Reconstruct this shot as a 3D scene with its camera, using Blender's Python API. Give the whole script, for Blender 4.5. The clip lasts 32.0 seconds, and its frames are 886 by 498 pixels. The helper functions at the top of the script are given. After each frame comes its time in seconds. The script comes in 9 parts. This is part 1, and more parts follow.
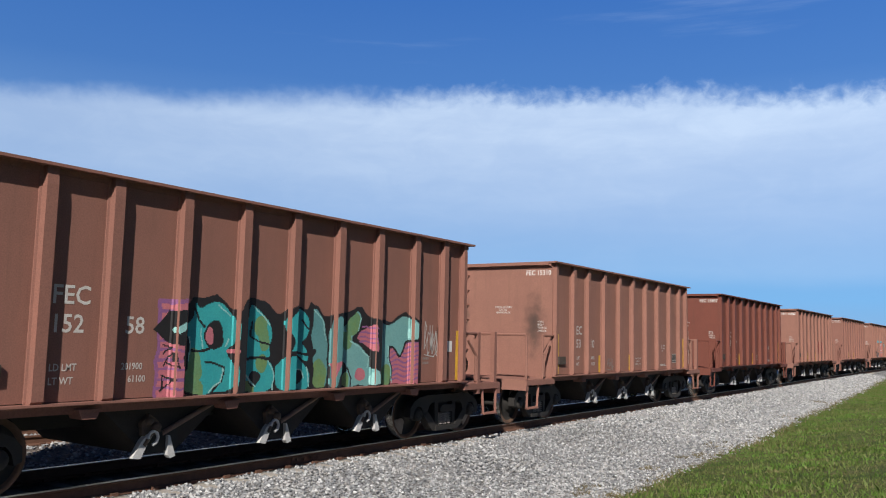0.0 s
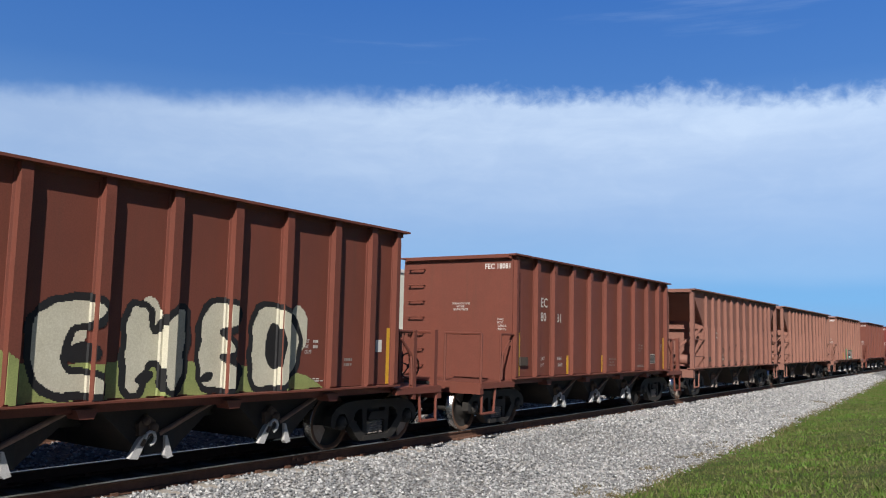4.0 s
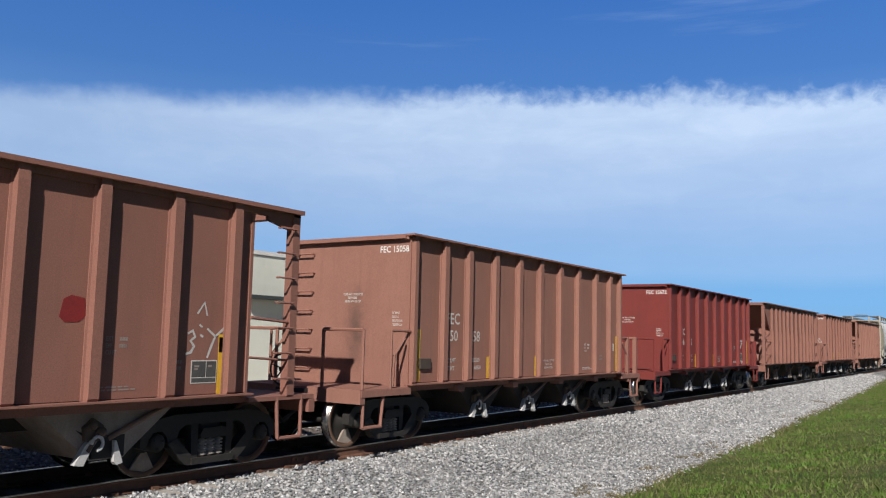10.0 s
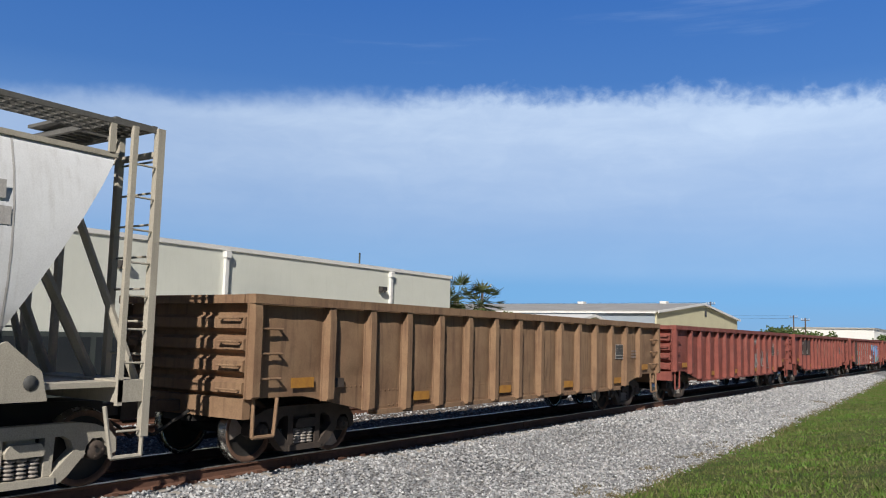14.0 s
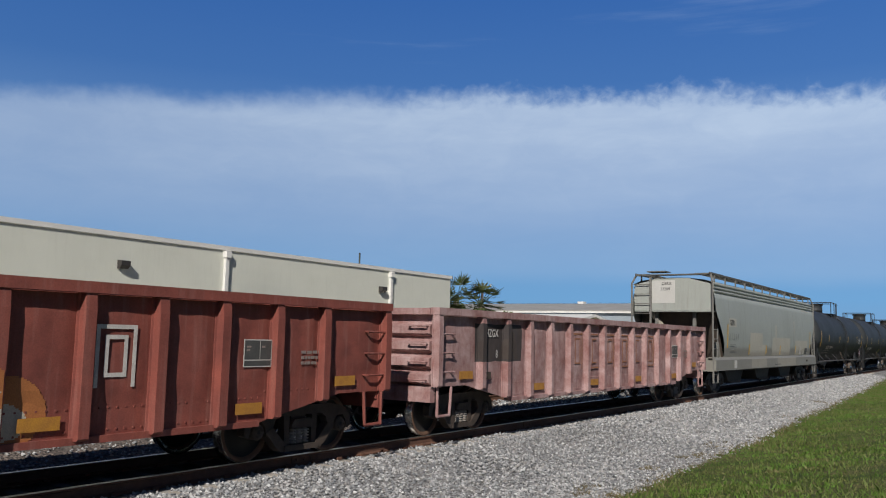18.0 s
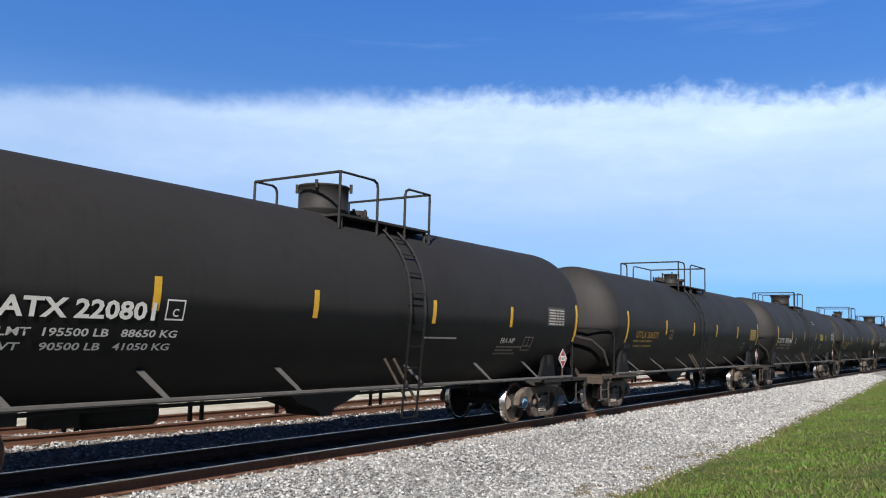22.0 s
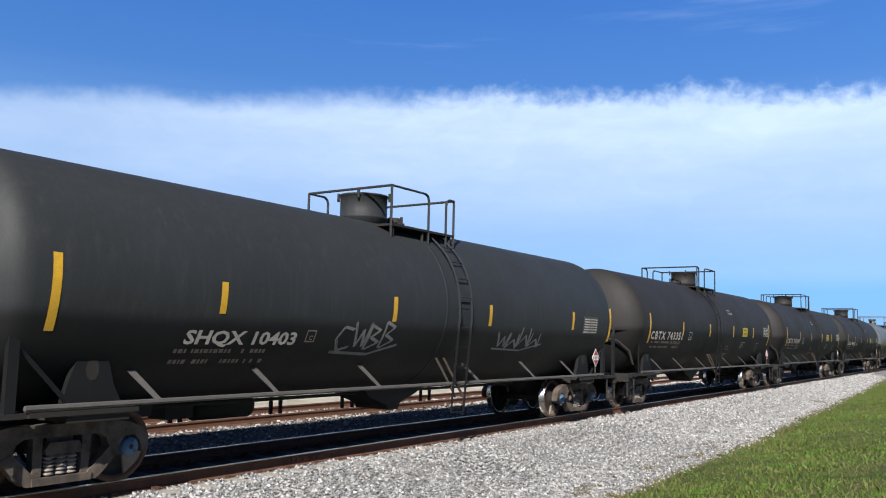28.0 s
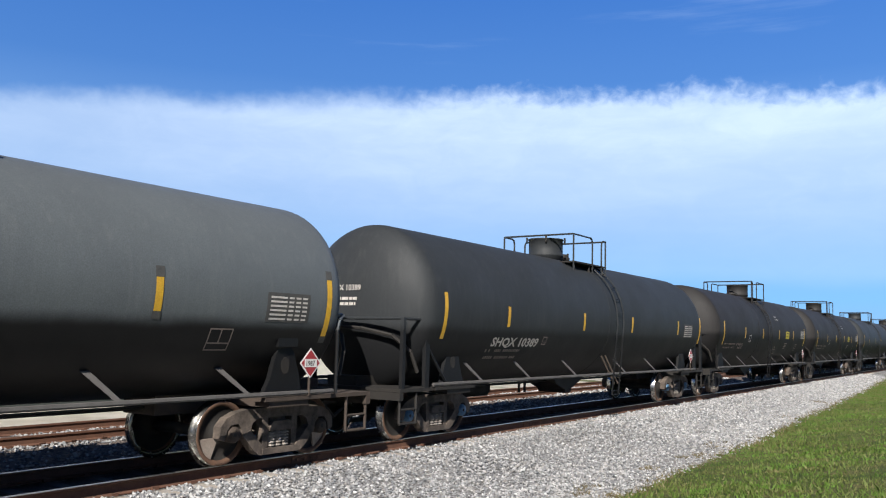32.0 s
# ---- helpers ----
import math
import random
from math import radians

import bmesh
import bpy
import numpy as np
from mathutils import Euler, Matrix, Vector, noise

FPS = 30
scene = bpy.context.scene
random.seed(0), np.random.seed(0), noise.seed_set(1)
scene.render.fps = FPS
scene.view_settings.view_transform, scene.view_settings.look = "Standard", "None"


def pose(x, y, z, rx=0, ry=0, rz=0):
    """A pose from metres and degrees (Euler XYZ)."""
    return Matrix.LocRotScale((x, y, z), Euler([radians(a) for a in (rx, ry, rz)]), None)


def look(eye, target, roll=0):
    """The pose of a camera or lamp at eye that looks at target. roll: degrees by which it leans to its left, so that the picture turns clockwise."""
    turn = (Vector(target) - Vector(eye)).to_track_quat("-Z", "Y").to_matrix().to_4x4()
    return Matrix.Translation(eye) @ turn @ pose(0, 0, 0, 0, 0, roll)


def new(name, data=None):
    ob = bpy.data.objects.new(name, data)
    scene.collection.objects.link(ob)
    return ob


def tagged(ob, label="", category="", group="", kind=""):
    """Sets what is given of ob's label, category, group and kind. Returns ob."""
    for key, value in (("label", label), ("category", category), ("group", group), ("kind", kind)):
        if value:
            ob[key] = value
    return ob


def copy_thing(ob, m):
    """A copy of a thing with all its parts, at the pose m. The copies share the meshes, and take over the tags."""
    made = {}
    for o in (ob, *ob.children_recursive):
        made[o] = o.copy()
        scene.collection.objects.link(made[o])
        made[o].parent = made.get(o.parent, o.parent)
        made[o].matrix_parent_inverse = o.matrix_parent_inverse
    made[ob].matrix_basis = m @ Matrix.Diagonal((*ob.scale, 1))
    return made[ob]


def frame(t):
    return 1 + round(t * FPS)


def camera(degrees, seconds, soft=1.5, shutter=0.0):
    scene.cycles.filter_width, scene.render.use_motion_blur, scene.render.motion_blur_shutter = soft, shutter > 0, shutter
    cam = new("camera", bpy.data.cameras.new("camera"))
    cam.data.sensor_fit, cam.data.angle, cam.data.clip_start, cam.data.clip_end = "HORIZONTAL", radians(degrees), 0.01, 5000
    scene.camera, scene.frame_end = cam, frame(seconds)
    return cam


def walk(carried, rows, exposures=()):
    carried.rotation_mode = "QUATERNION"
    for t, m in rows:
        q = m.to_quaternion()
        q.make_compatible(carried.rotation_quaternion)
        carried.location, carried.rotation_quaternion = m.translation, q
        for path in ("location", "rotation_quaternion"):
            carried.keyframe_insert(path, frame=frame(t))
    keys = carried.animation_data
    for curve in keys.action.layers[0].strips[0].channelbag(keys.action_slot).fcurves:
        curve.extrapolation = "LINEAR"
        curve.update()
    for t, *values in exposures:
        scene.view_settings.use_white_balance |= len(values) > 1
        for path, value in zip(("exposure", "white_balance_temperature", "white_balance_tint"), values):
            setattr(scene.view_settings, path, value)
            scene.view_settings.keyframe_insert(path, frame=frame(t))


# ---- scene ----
import functools

SECONDS = 32.0
SPEED = 20.57          # train speed, metres a second, towards the viewer
RAIL = 0.18            # rail head above the ties

# ---- camera: stands still ----
FOV = 56.55
EYE = Vector((10.1, 0.0, 2.08))
YAW, PITCH, ROLL = 34.44, 6.07, 1.37
AHEAD = Vector((-math.sin(radians(YAW)) * math.cos(radians(PITCH)), math.cos(radians(YAW)) * math.cos(radians(PITCH)), math.sin(radians(PITCH))))
cam = camera(FOV, SECONDS, 1.1)
CAM_POSE = look(EYE, EYE + AHEAD * 10, ROLL)
walk(cam, [(0, CAM_POSE), (SECONDS, CAM_POSE)], exposures=[(0, 0.15), (13, 0.15), (15.5, -0.1), (19, -0.25), (20, -0.3), (21, 0.40), (22, 0.47), (SECONDS, 0.47)])

# ---- sky, sun ----
SUN_EL, SUN_AZ = 35.5, 154.5     # azimuth counted clockwise from +y
world = bpy.data.worlds.new("sky")
scene.world = world
world.use_nodes = True
wn, wl = world.node_tree.nodes, world.node_tree.links
sky = wn.new("ShaderNodeTexSky")
sky.sky_type = 'NISHITA'
sky.sun_disc = False
sky.sun_elevation, sky.sun_rotation = radians(SUN_EL), radians(SUN_AZ)
sky.air_density, sky.dust_density, sky.ozone_density = 1.0, 0.2, 4.0
deep = wn.new("ShaderNodeHueSaturation")
deep.inputs["Saturation"].default_value = 1.12
wn["Background"].inputs["Strength"].default_value = 0.05
wl.new(sky.outputs[0], deep.inputs["Color"])
tint = wn.new("ShaderNodeMixRGB")
tint.blend_type = 'MULTIPLY'
tint.inputs["Fac"].default_value = 1.0
tint.inputs["Color2"].default_value = (0.42, 0.46, 0.60, 1)
wl.new(deep.outputs[0], tint.inputs["Color1"])
wl.new(tint.outputs[0], wn["Background"].inputs[0])
sun = new("sun", bpy.data.lights.new("sun", 'SUN'))
sun.data.energy, sun.data.angle, sun.data.color = 5.0, radians(0.55), (1.0, 0.95, 0.88)
to_sun = Vector((math.sin(radians(SUN_AZ)) * math.cos(radians(SUN_EL)), math.cos(radians(SUN_AZ)) * math.cos(radians(SUN_EL)), math.sin(radians(SUN_EL))))
sun.matrix_basis = look(to_sun * 50, (0, 0, 0))


# ---- materials ----
def spray(n, l, tc, under, y0, y1, z0, z1, fills, outline, letter=0.8, seed=0.0, wobble=0.12):
    """Spray-painted lettering shapes on a car's near side: rounded cells in a few colours with dark outlines, between y0..y1 and z0..z1."""
    def op(kind, a, b=None):
        x = n.new("ShaderNodeMath")
        x.operation = kind
        for i, v in enumerate((a, b)):
            if isinstance(v, (int, float)):
                x.inputs[i].default_value = v
            elif v is not None:
                l.new(v, x.inputs[i])
        return x.outputs[0]
    off = n.new("ShaderNodeVectorMath")
    off.inputs[1].default_value = (0, seed, 0)
    l.new(tc.outputs["Object"], off.inputs[0])
    wob = n.new("ShaderNodeTexNoise")
    wob.inputs["Scale"].default_value, wob.inputs["Detail"].default_value = 2.2, 2.0
    l.new(off.outputs[0], wob.inputs["Vector"])
    sep = n.new("ShaderNodeSeparateXYZ")
    l.new(tc.outputs["Object"], sep.inputs[0])
    shift = op('MULTIPLY', op('SUBTRACT', wob.outputs["Fac"], 0.5), wobble * 4)
    yy, zz = op('ADD', sep.outputs["Y"], shift), op('ADD', sep.outputs["Z"], op('MULTIPLY', shift, 0.8))
    dy = op('SUBTRACT', (y1 - y0) / 2, op('ABSOLUTE', op('SUBTRACT', yy, (y0 + y1) / 2)))
    dz = op('SUBTRACT', (z1 - z0) / 2, op('ABSOLUTE', op('SUBTRACT', zz, (z0 + z1) / 2)))
    inside = op('MINIMUM', dy, dz)
    comb = n.new("ShaderNodeCombineXYZ")
    l.new(op('MULTIPLY', op('ADD', yy, seed), 1.0 / letter), comb.inputs[0])
    l.new(op('MULTIPLY', zz, 0.75 / letter), comb.inputs[1])
    cell, rim = n.new("ShaderNodeTexVoronoi"), n.new("ShaderNodeTexVoronoi")
    rim.feature = 'DISTANCE_TO_EDGE'
    for v in (cell, rim):
        v.voronoi_dimensions = '2D'
        v.inputs["Scale"].default_value = 1.6
        l.new(comb.outputs[0], v.inputs["Vector"])
    pick = n.new("ShaderNodeSeparateColor")
    l.new(cell.outputs["Color"], pick.inputs[0])
    ramp = n.new("ShaderNodeValToRGB")
    ramp.color_ramp.interpolation = 'CONSTANT'
    els = ramp.color_ramp.elements
    while len(els) < len(fills):
        els.new(0.5)
    for i, c in enumerate(fills):
        els[i].position, els[i].color = i / len(fills), (*c, 1)
    l.new(op('FRACT', op('ADD', pick.outputs[0], op('MULTIPLY', sep.outputs["Z"], 0.35))), ramp.inputs[0])
    line = op('MAXIMUM', op('LESS_THAN', rim.outputs["Distance"], 0.075), op('LESS_THAN', inside, 0.05))
    m1 = n.new("ShaderNodeMixRGB")
    m1.inputs["Color2"].default_value = (*outline, 1)
    l.new(line, m1.inputs["Fac"])
    l.new(ramp.outputs[0], m1.inputs["Color1"])
    m2 = n.new("ShaderNodeMixRGB")
    l.new(op('MULTIPLY', op('MULTIPLY', op('GREATER_THAN', inside, 0.0), op('GREATER_THAN', sep.outputs["X"], 0.5)), 0.93), m2.inputs["Fac"])
    l.new(under, m2.inputs["Color1"])
    l.new(m1.outputs[0], m2.inputs["Color2"])
    return m2.outputs[0]


def mat(name, c1, c2=None, scale=3.0, rough=0.7, metal=0.0, bump=0.1, fine=60.0, streak=0.0, c3=None, spread=0.5, spec=0.5, art=None, dirt_shade=None):
    """A surface of two or three colours mixed by noise at two scales, with fine relief; streak: strength of upright runs."""
    m = bpy.data.materials.new(name)
    m.use_nodes = True
    n, l = m.node_tree.nodes, m.node_tree.links
    b = n["Principled BSDF"]
    b.inputs["Metallic"].default_value = metal
    b.inputs["Specular IOR Level"].default_value = spec
    c2 = c2 or tuple(v * 0.75 for v in c1)
    tc = n.new("ShaderNodeTexCoord")
    big = n.new("ShaderNodeTexNoise")
    big.inputs["Scale"].default_value, big.inputs["Detail"].default_value, big.inputs["Roughness"].default_value = scale, 6.0, 0.65
    l.new(tc.outputs["Object"], big.inputs["Vector"])
    ramp = n.new("ShaderNodeMapRange")
    ramp.inputs["From Min"].default_value, ramp.inputs["From Max"].default_value = 0.5 - spread / 2, 0.5 + spread / 2
    l.new(big.outputs["Fac"], ramp.inputs["Value"])
    mix = n.new("ShaderNodeMixRGB")
    mix.inputs["Color1"].default_value, mix.inputs["Color2"].default_value = (*c1, 1), (*c2, 1)
    l.new(ramp.outputs[0], mix.inputs["Fac"])
    out = mix.outputs[0]
    if streak:
        mp = n.new("ShaderNodeMapping")
        mp.inputs["Scale"].default_value = (7, 7, 0.5)
        l.new(tc.outputs["Object"], mp.inputs["Vector"])
        st = n.new("ShaderNodeTexNoise")
        st.inputs["Scale"].default_value, st.inputs["Detail"].default_value = 1.6, 5.0
        l.new(mp.outputs[0], st.inputs["Vector"])
        sr = n.new("ShaderNodeMapRange")
        sr.inputs["From Min"].default_value, sr.inputs["From Max"].default_value, sr.inputs["To Max"].default_value = 0.52, 0.8, streak
        l.new(st.outputs["Fac"], sr.inputs["Value"])
        mx = n.new("ShaderNodeMixRGB")
        mx.inputs["Color2"].default_value = (*(c3 or tuple(v * 0.55 for v in c1)), 1)
        l.new(sr.outputs[0], mx.inputs["Fac"])
        l.new(out, mx.inputs["Color1"])
        out = mx.outputs[0]
    fn = n.new("ShaderNodeTexNoise")
    fn.inputs["Scale"].default_value, fn.inputs["Detail"].default_value = fine, 4.0
    l.new(tc.outputs["Object"], fn.inputs["Vector"])
    ov = n.new("ShaderNodeMixRGB")
    ov.blend_type = 'OVERLAY'
    ov.inputs["Fac"].default_value = 0.35
    l.new(out, ov.inputs["Color1"])
    l.new(fn.outputs["Fac"], ov.inputs["Color2"])
    coat = ov.outputs[0]
    if dirt_shade:
        # road film, on dark tanks also painted belly shade, with a wavering upper edge: height, strength, colour
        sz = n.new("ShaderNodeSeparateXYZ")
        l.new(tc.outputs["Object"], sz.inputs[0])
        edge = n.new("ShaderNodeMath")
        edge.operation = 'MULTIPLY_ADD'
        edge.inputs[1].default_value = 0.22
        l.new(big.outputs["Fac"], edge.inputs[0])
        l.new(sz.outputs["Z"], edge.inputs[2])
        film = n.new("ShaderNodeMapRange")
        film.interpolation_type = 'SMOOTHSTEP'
        for k, v in zip(("From Min", "From Max", "To Min", "To Max"), (dirt_shade[0], dirt_shade[0] + 0.22, dirt_shade[1], 0.0)):
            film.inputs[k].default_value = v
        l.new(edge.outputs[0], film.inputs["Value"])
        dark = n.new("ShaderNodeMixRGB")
        dark.inputs["Color2"].default_value = (*dirt_shade[2], 1)
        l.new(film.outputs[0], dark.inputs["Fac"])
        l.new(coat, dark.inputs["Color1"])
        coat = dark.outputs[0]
    for a in art or ():
        coat = spray(n, l, tc, coat, *a)
    l.new(coat, b.inputs["Base Color"])
    rr = n.new("ShaderNodeMapRange")
    rr.inputs["To Min"].default_value, rr.inputs["To Max"].default_value = max(rough - 0.12, 0.05), min(rough + 0.12, 1)
    l.new(big.outputs["Fac"], rr.inputs["Value"])
    l.new(rr.outputs[0], b.inputs["Roughness"])
    bp = n.new("ShaderNodeBump")
    bp.inputs["Strength"].default_value, bp.inputs["Distance"].default_value = bump, 0.01
    l.new(fn.outputs["Fac"], bp.inputs["Height"])
    dent = n.new("ShaderNodeBump")
    dent.inputs["Strength"].default_value, dent.inputs["Distance"].default_value = 0.35, 0.03
    slow = n.new("ShaderNodeTexNoise")
    slow.inputs["Scale"].default_value, slow.inputs["Detail"].default_value = 1.7, 2.0
    l.new(tc.outputs["Object"], slow.inputs["Vector"])
    l.new(slow.outputs["Fac"], dent.inputs["Height"])
    l.new(dent.outputs[0], bp.inputs["Normal"])
    l.new(bp.outputs[0], b.inputs["Normal"])
    return m


def smear(m, spots, tone=(0.035, 0.028, 0.024)):
    """Soot blown against an end wall: soft upright smears at (x, z), of half width and height, broken by noise."""
    n, l = m.node_tree.nodes, m.node_tree.links
    b = n["Principled BSDF"]
    at, grit = n.new("ShaderNodeTexCoord"), n.new("ShaderNodeTexNoise")
    grit.inputs["Scale"].default_value, grit.inputs["Detail"].default_value = 5.0, 6.0
    l.new(at.outputs["Object"], grit.inputs["Vector"])
    for x, z, w, h, most in spots:
        mp, far, add, fall, mix = n.new("ShaderNodeMapping"), n.new("ShaderNodeVectorMath"), n.new("ShaderNodeMath"), n.new("ShaderNodeMapRange"), n.new("ShaderNodeMixRGB")
        mp.inputs["Location"].default_value, mp.inputs["Scale"].default_value = (-x / w, 0, -z / h), (1 / w, 0, 1 / h)
        l.new(at.outputs["Object"], mp.inputs["Vector"])
        far.operation = 'LENGTH'
        l.new(mp.outputs[0], far.inputs[0])
        add.operation = 'ADD'
        l.new(far.outputs["Value"], add.inputs[0])
        l.new(grit.outputs["Fac"], add.inputs[1])
        fall.interpolation_type = 'SMOOTHSTEP'
        for k, v in zip(("From Min", "From Max", "To Min", "To Max"), (0.45, 1.65, most, 0.0)):
            fall.inputs[k].default_value = v
        l.new(add.outputs[0], fall.inputs["Value"])
        mix.inputs["Color2"].default_value = (*tone, 1)
        l.new(fall.outputs[0], mix.inputs["Fac"])
        l.new(b.inputs["Base Color"].links[0].from_socket, mix.inputs["Color1"])
        l.new(mix.outputs[0], b.inputs["Base Color"])
    return m


TAN = mat("tan_brown_paint", (0.262, 0.116, 0.086), (0.21, 0.096, 0.073), 0.8, 0.75, streak=0.28, c3=(0.15, 0.075, 0.055))
TAN_PALE = mat("faded_brown_paint", (0.295, 0.138, 0.101), (0.23, 0.108, 0.082), 0.8, 0.78, streak=0.35, c3=(0.16, 0.085, 0.06))
MAROON = mat("maroon_paint", (0.175, 0.05, 0.032), (0.14, 0.042, 0.028), 0.8, 0.65, streak=0.4, c3=(0.11, 0.045, 0.03))
RED = mat("red_oxide_paint", (0.20, 0.030, 0.024), (0.15, 0.026, 0.022), 0.8, 0.6, streak=0.4, c3=(0.11, 0.03, 0.025))
GOND_RED = mat("weathered_red_paint", (0.265, 0.072, 0.052), (0.165, 0.046, 0.036), 2.4, 0.72, streak=0.6, spread=0.42, c3=(0.30, 0.14, 0.115))
GOND_RUST = mat("orange_rust_steel", (0.29, 0.185, 0.105), (0.19, 0.105, 0.06), 1.8, 0.85, streak=0.8, c3=(0.09, 0.05, 0.035))
GOND_PINK = mat("chalky_pink_paint", (0.46, 0.32, 0.31), (0.26, 0.125, 0.115), 2.4, 0.8, streak=0.7, c3=(0.17, 0.08, 0.07), spread=0.34)
GREY_COV = mat("chalky_white_paint", (0.78, 0.79, 0.80), (0.66, 0.66, 0.66), 1.2, 0.65, streak=0.45, c3=(0.48, 0.46, 0.44), dirt_shade=(2.05, 0.5, (0.27, 0.265, 0.26)))
CREAM_DIRT = mat("dusty_cream_paint", (0.46, 0.42, 0.34), (0.33, 0.30, 0.25), 1.0, 0.8, streak=0.5)
GREY_GB = mat("grey_green_paint", (0.355, 0.375, 0.345), (0.305, 0.325, 0.30), 0.5, 0.55, streak=0.5, c3=(0.24, 0.225, 0.195), dirt_shade=(1.75, 0.62, (0.15, 0.125, 0.10)))
PATCH = mat("beige_repaint", (0.46, 0.44, 0.375), (0.39, 0.375, 0.32), 1.2, 0.65, streak=0.3, dirt_shade=(1.60, 0.45, (0.17, 0.145, 0.12)))
# dark and black tanks: the lower band is part film, part painted belly shade
TANK_DARK = mat("dark_grey_tank_paint", (0.034, 0.038, 0.042), (0.026, 0.029, 0.032), 0.6, 0.60, streak=0.35, c3=(0.065, 0.066, 0.066), dirt_shade=(2.05, 0.82, (0.006, 0.006, 0.007)), spec=0.28)
TANK_BLACK = mat("brown_black_tank_paint", (0.030, 0.0285, 0.0285), (0.023, 0.022, 0.0225), 0.6, 0.64, streak=0.5, c3=(0.016, 0.015, 0.016), dirt_shade=(2.26, 0.9, (0.0045, 0.0042, 0.0048)), spec=0.28)
TANK_GREY = mat("grey_tank_paint", (0.12, 0.136, 0.146), (0.098, 0.11, 0.12), 0.6, 0.46, streak=0.4, c3=(0.155, 0.165, 0.17), dirt_shade=(2.02, 0.96, (0.006, 0.0055, 0.006)), spec=0.28)
BLACK = mat("grimy_black_steel", (0.016, 0.015, 0.014), (0.026, 0.022, 0.019), 3, 0.75)
GRIME = mat("brown_grime_steel", (0.075, 0.055, 0.042), (0.045, 0.034, 0.028), 4, 0.85, bump=0.3)
CHUTE = mat("dusty_hopper_steel", (0.040, 0.031, 0.027), (0.022, 0.018, 0.016), 2, 0.85)
WHITE = mat("white_paint", (0.75, 0.74, 0.72), (0.6, 0.59, 0.57), 5, 0.7)
LETTER = mat("faded_white_lettering", (0.62, 0.60, 0.57), (0.42, 0.38, 0.35), 6, 0.75)
DIM_LETTER = mat("worn_grey_lettering", (0.30, 0.25, 0.23), (0.20, 0.15, 0.13), 6, 0.8)
YELLOW = mat("yellow_reflective_tape", (0.72, 0.42, 0.035), (0.52, 0.31, 0.035), 8, 0.45)
DARK_LETTER = mat("dark_stencil_paint", (0.05, 0.05, 0.05), (0.09, 0.09, 0.085), 6, 0.7)
GALV = mat("bare_gate_metal", (0.62, 0.61, 0.60), (0.45, 0.44, 0.43), 6, 0.55, metal=0.1)
TREAD = mat("polished_wheel_tread", (0.55, 0.54, 0.52), (0.45, 0.44, 0.42), 8, 0.25, metal=1.0)
WHEEL_RUST = mat("rusty_wheel_plate", (0.16, 0.085, 0.05), (0.09, 0.055, 0.04), 5, 0.8)
RAIL_TOP = mat("polished_rail_head", (0.66, 0.65, 0.64), (0.55, 0.53, 0.51), 6, 0.34, metal=1.0, bump=0.03)
RAIL_RUST = mat("rusty_rail", (0.16, 0.075, 0.045), (0.10, 0.05, 0.033), 5, 0.85, bump=0.3)
TIE = mat("pale_concrete_tie", (0.42, 0.38, 0.33), (0.30, 0.27, 0.24), 4, 0.9, bump=0.3)
BLUE_CAP = mat("blue_bearing_cap", (0.10, 0.22, 0.36), (0.07, 0.15, 0.25), 8, 0.5)
RED_SIGN = mat("placard_red", (0.36, 0.035, 0.04), (0.28, 0.035, 0.04), 8, 0.5)
ROD_TONE = mat("dusty_brown_rod", (0.26, 0.17, 0.13), (0.18, 0.11, 0.085), 5, 0.8)
GRATE = mat("galvanised_walkway", (0.17, 0.165, 0.15), (0.11, 0.105, 0.095), 5, 0.7, metal=0.3)


# ---- mesh helpers ----
def box(bm, x0, x1, y0, y1, z0, z1, mi=0):
    v = [bm.verts.new(p) for p in ((x0, y0, z0), (x1, y0, z0), (x1, y1, z0), (x0, y1, z0), (x0, y0, z1), (x1, y0, z1), (x1, y1, z1), (x0, y1, z1))]
    for f in ((0, 3, 2, 1), (4, 5, 6, 7), (0, 1, 5, 4), (1, 2, 6, 5), (2, 3, 7, 6), (3, 0, 4, 7)):
        bm.faces.new([v[i] for i in f]).material_index = mi


def prism(bm, pts, axis, a, b, mi=0):
    """A polygon of 2D points swept along an axis from a to b: for 'x' points are (y, z), for 'y' (x, z), for 'z' (x, y)."""
    def at(p, h):
        return {'x': (h, p[0], p[1]), 'y': (p[0], h, p[1]), 'z': (p[0], p[1], h)}[axis]
    lo, hi = [bm.verts.new(at(p, a)) for p in pts], [bm.verts.new(at(p, b)) for p in pts]
    n = len(pts)
    for i in range(n):
        bm.faces.new((lo[i], lo[(i + 1) % n], hi[(i + 1) % n], hi[i])).material_index = mi
    bm.faces.new(list(reversed(lo))).material_index = mi
    bm.faces.new(hi).material_index = mi


def rod(bm, a, b, r=0.02, n=6, mi=0):
    a, b = Vector(a), Vector(b)
    d = (b - a).normalized()
    u = d.orthogonal().normalized()
    w = d.cross(u)
    ring = [[bm.verts.new(p + (u * math.cos(2 * math.pi * i / n) + w * math.sin(2 * math.pi * i / n)) * r) for i in range(n)] for p in (a, b)]
    for i in range(n):
        bm.faces.new((ring[0][i], ring[0][(i + 1) % n], ring[1][(i + 1) % n], ring[1][i])).material_index = mi
    bm.faces.new(list(reversed(ring[0]))).material_index = mi
    bm.faces.new(ring[1]).material_index = mi


def pipe(bm, pts, r=0.02, n=6):
    for a, b in zip(pts, pts[1:]):
        rod(bm, a, b, r, n)


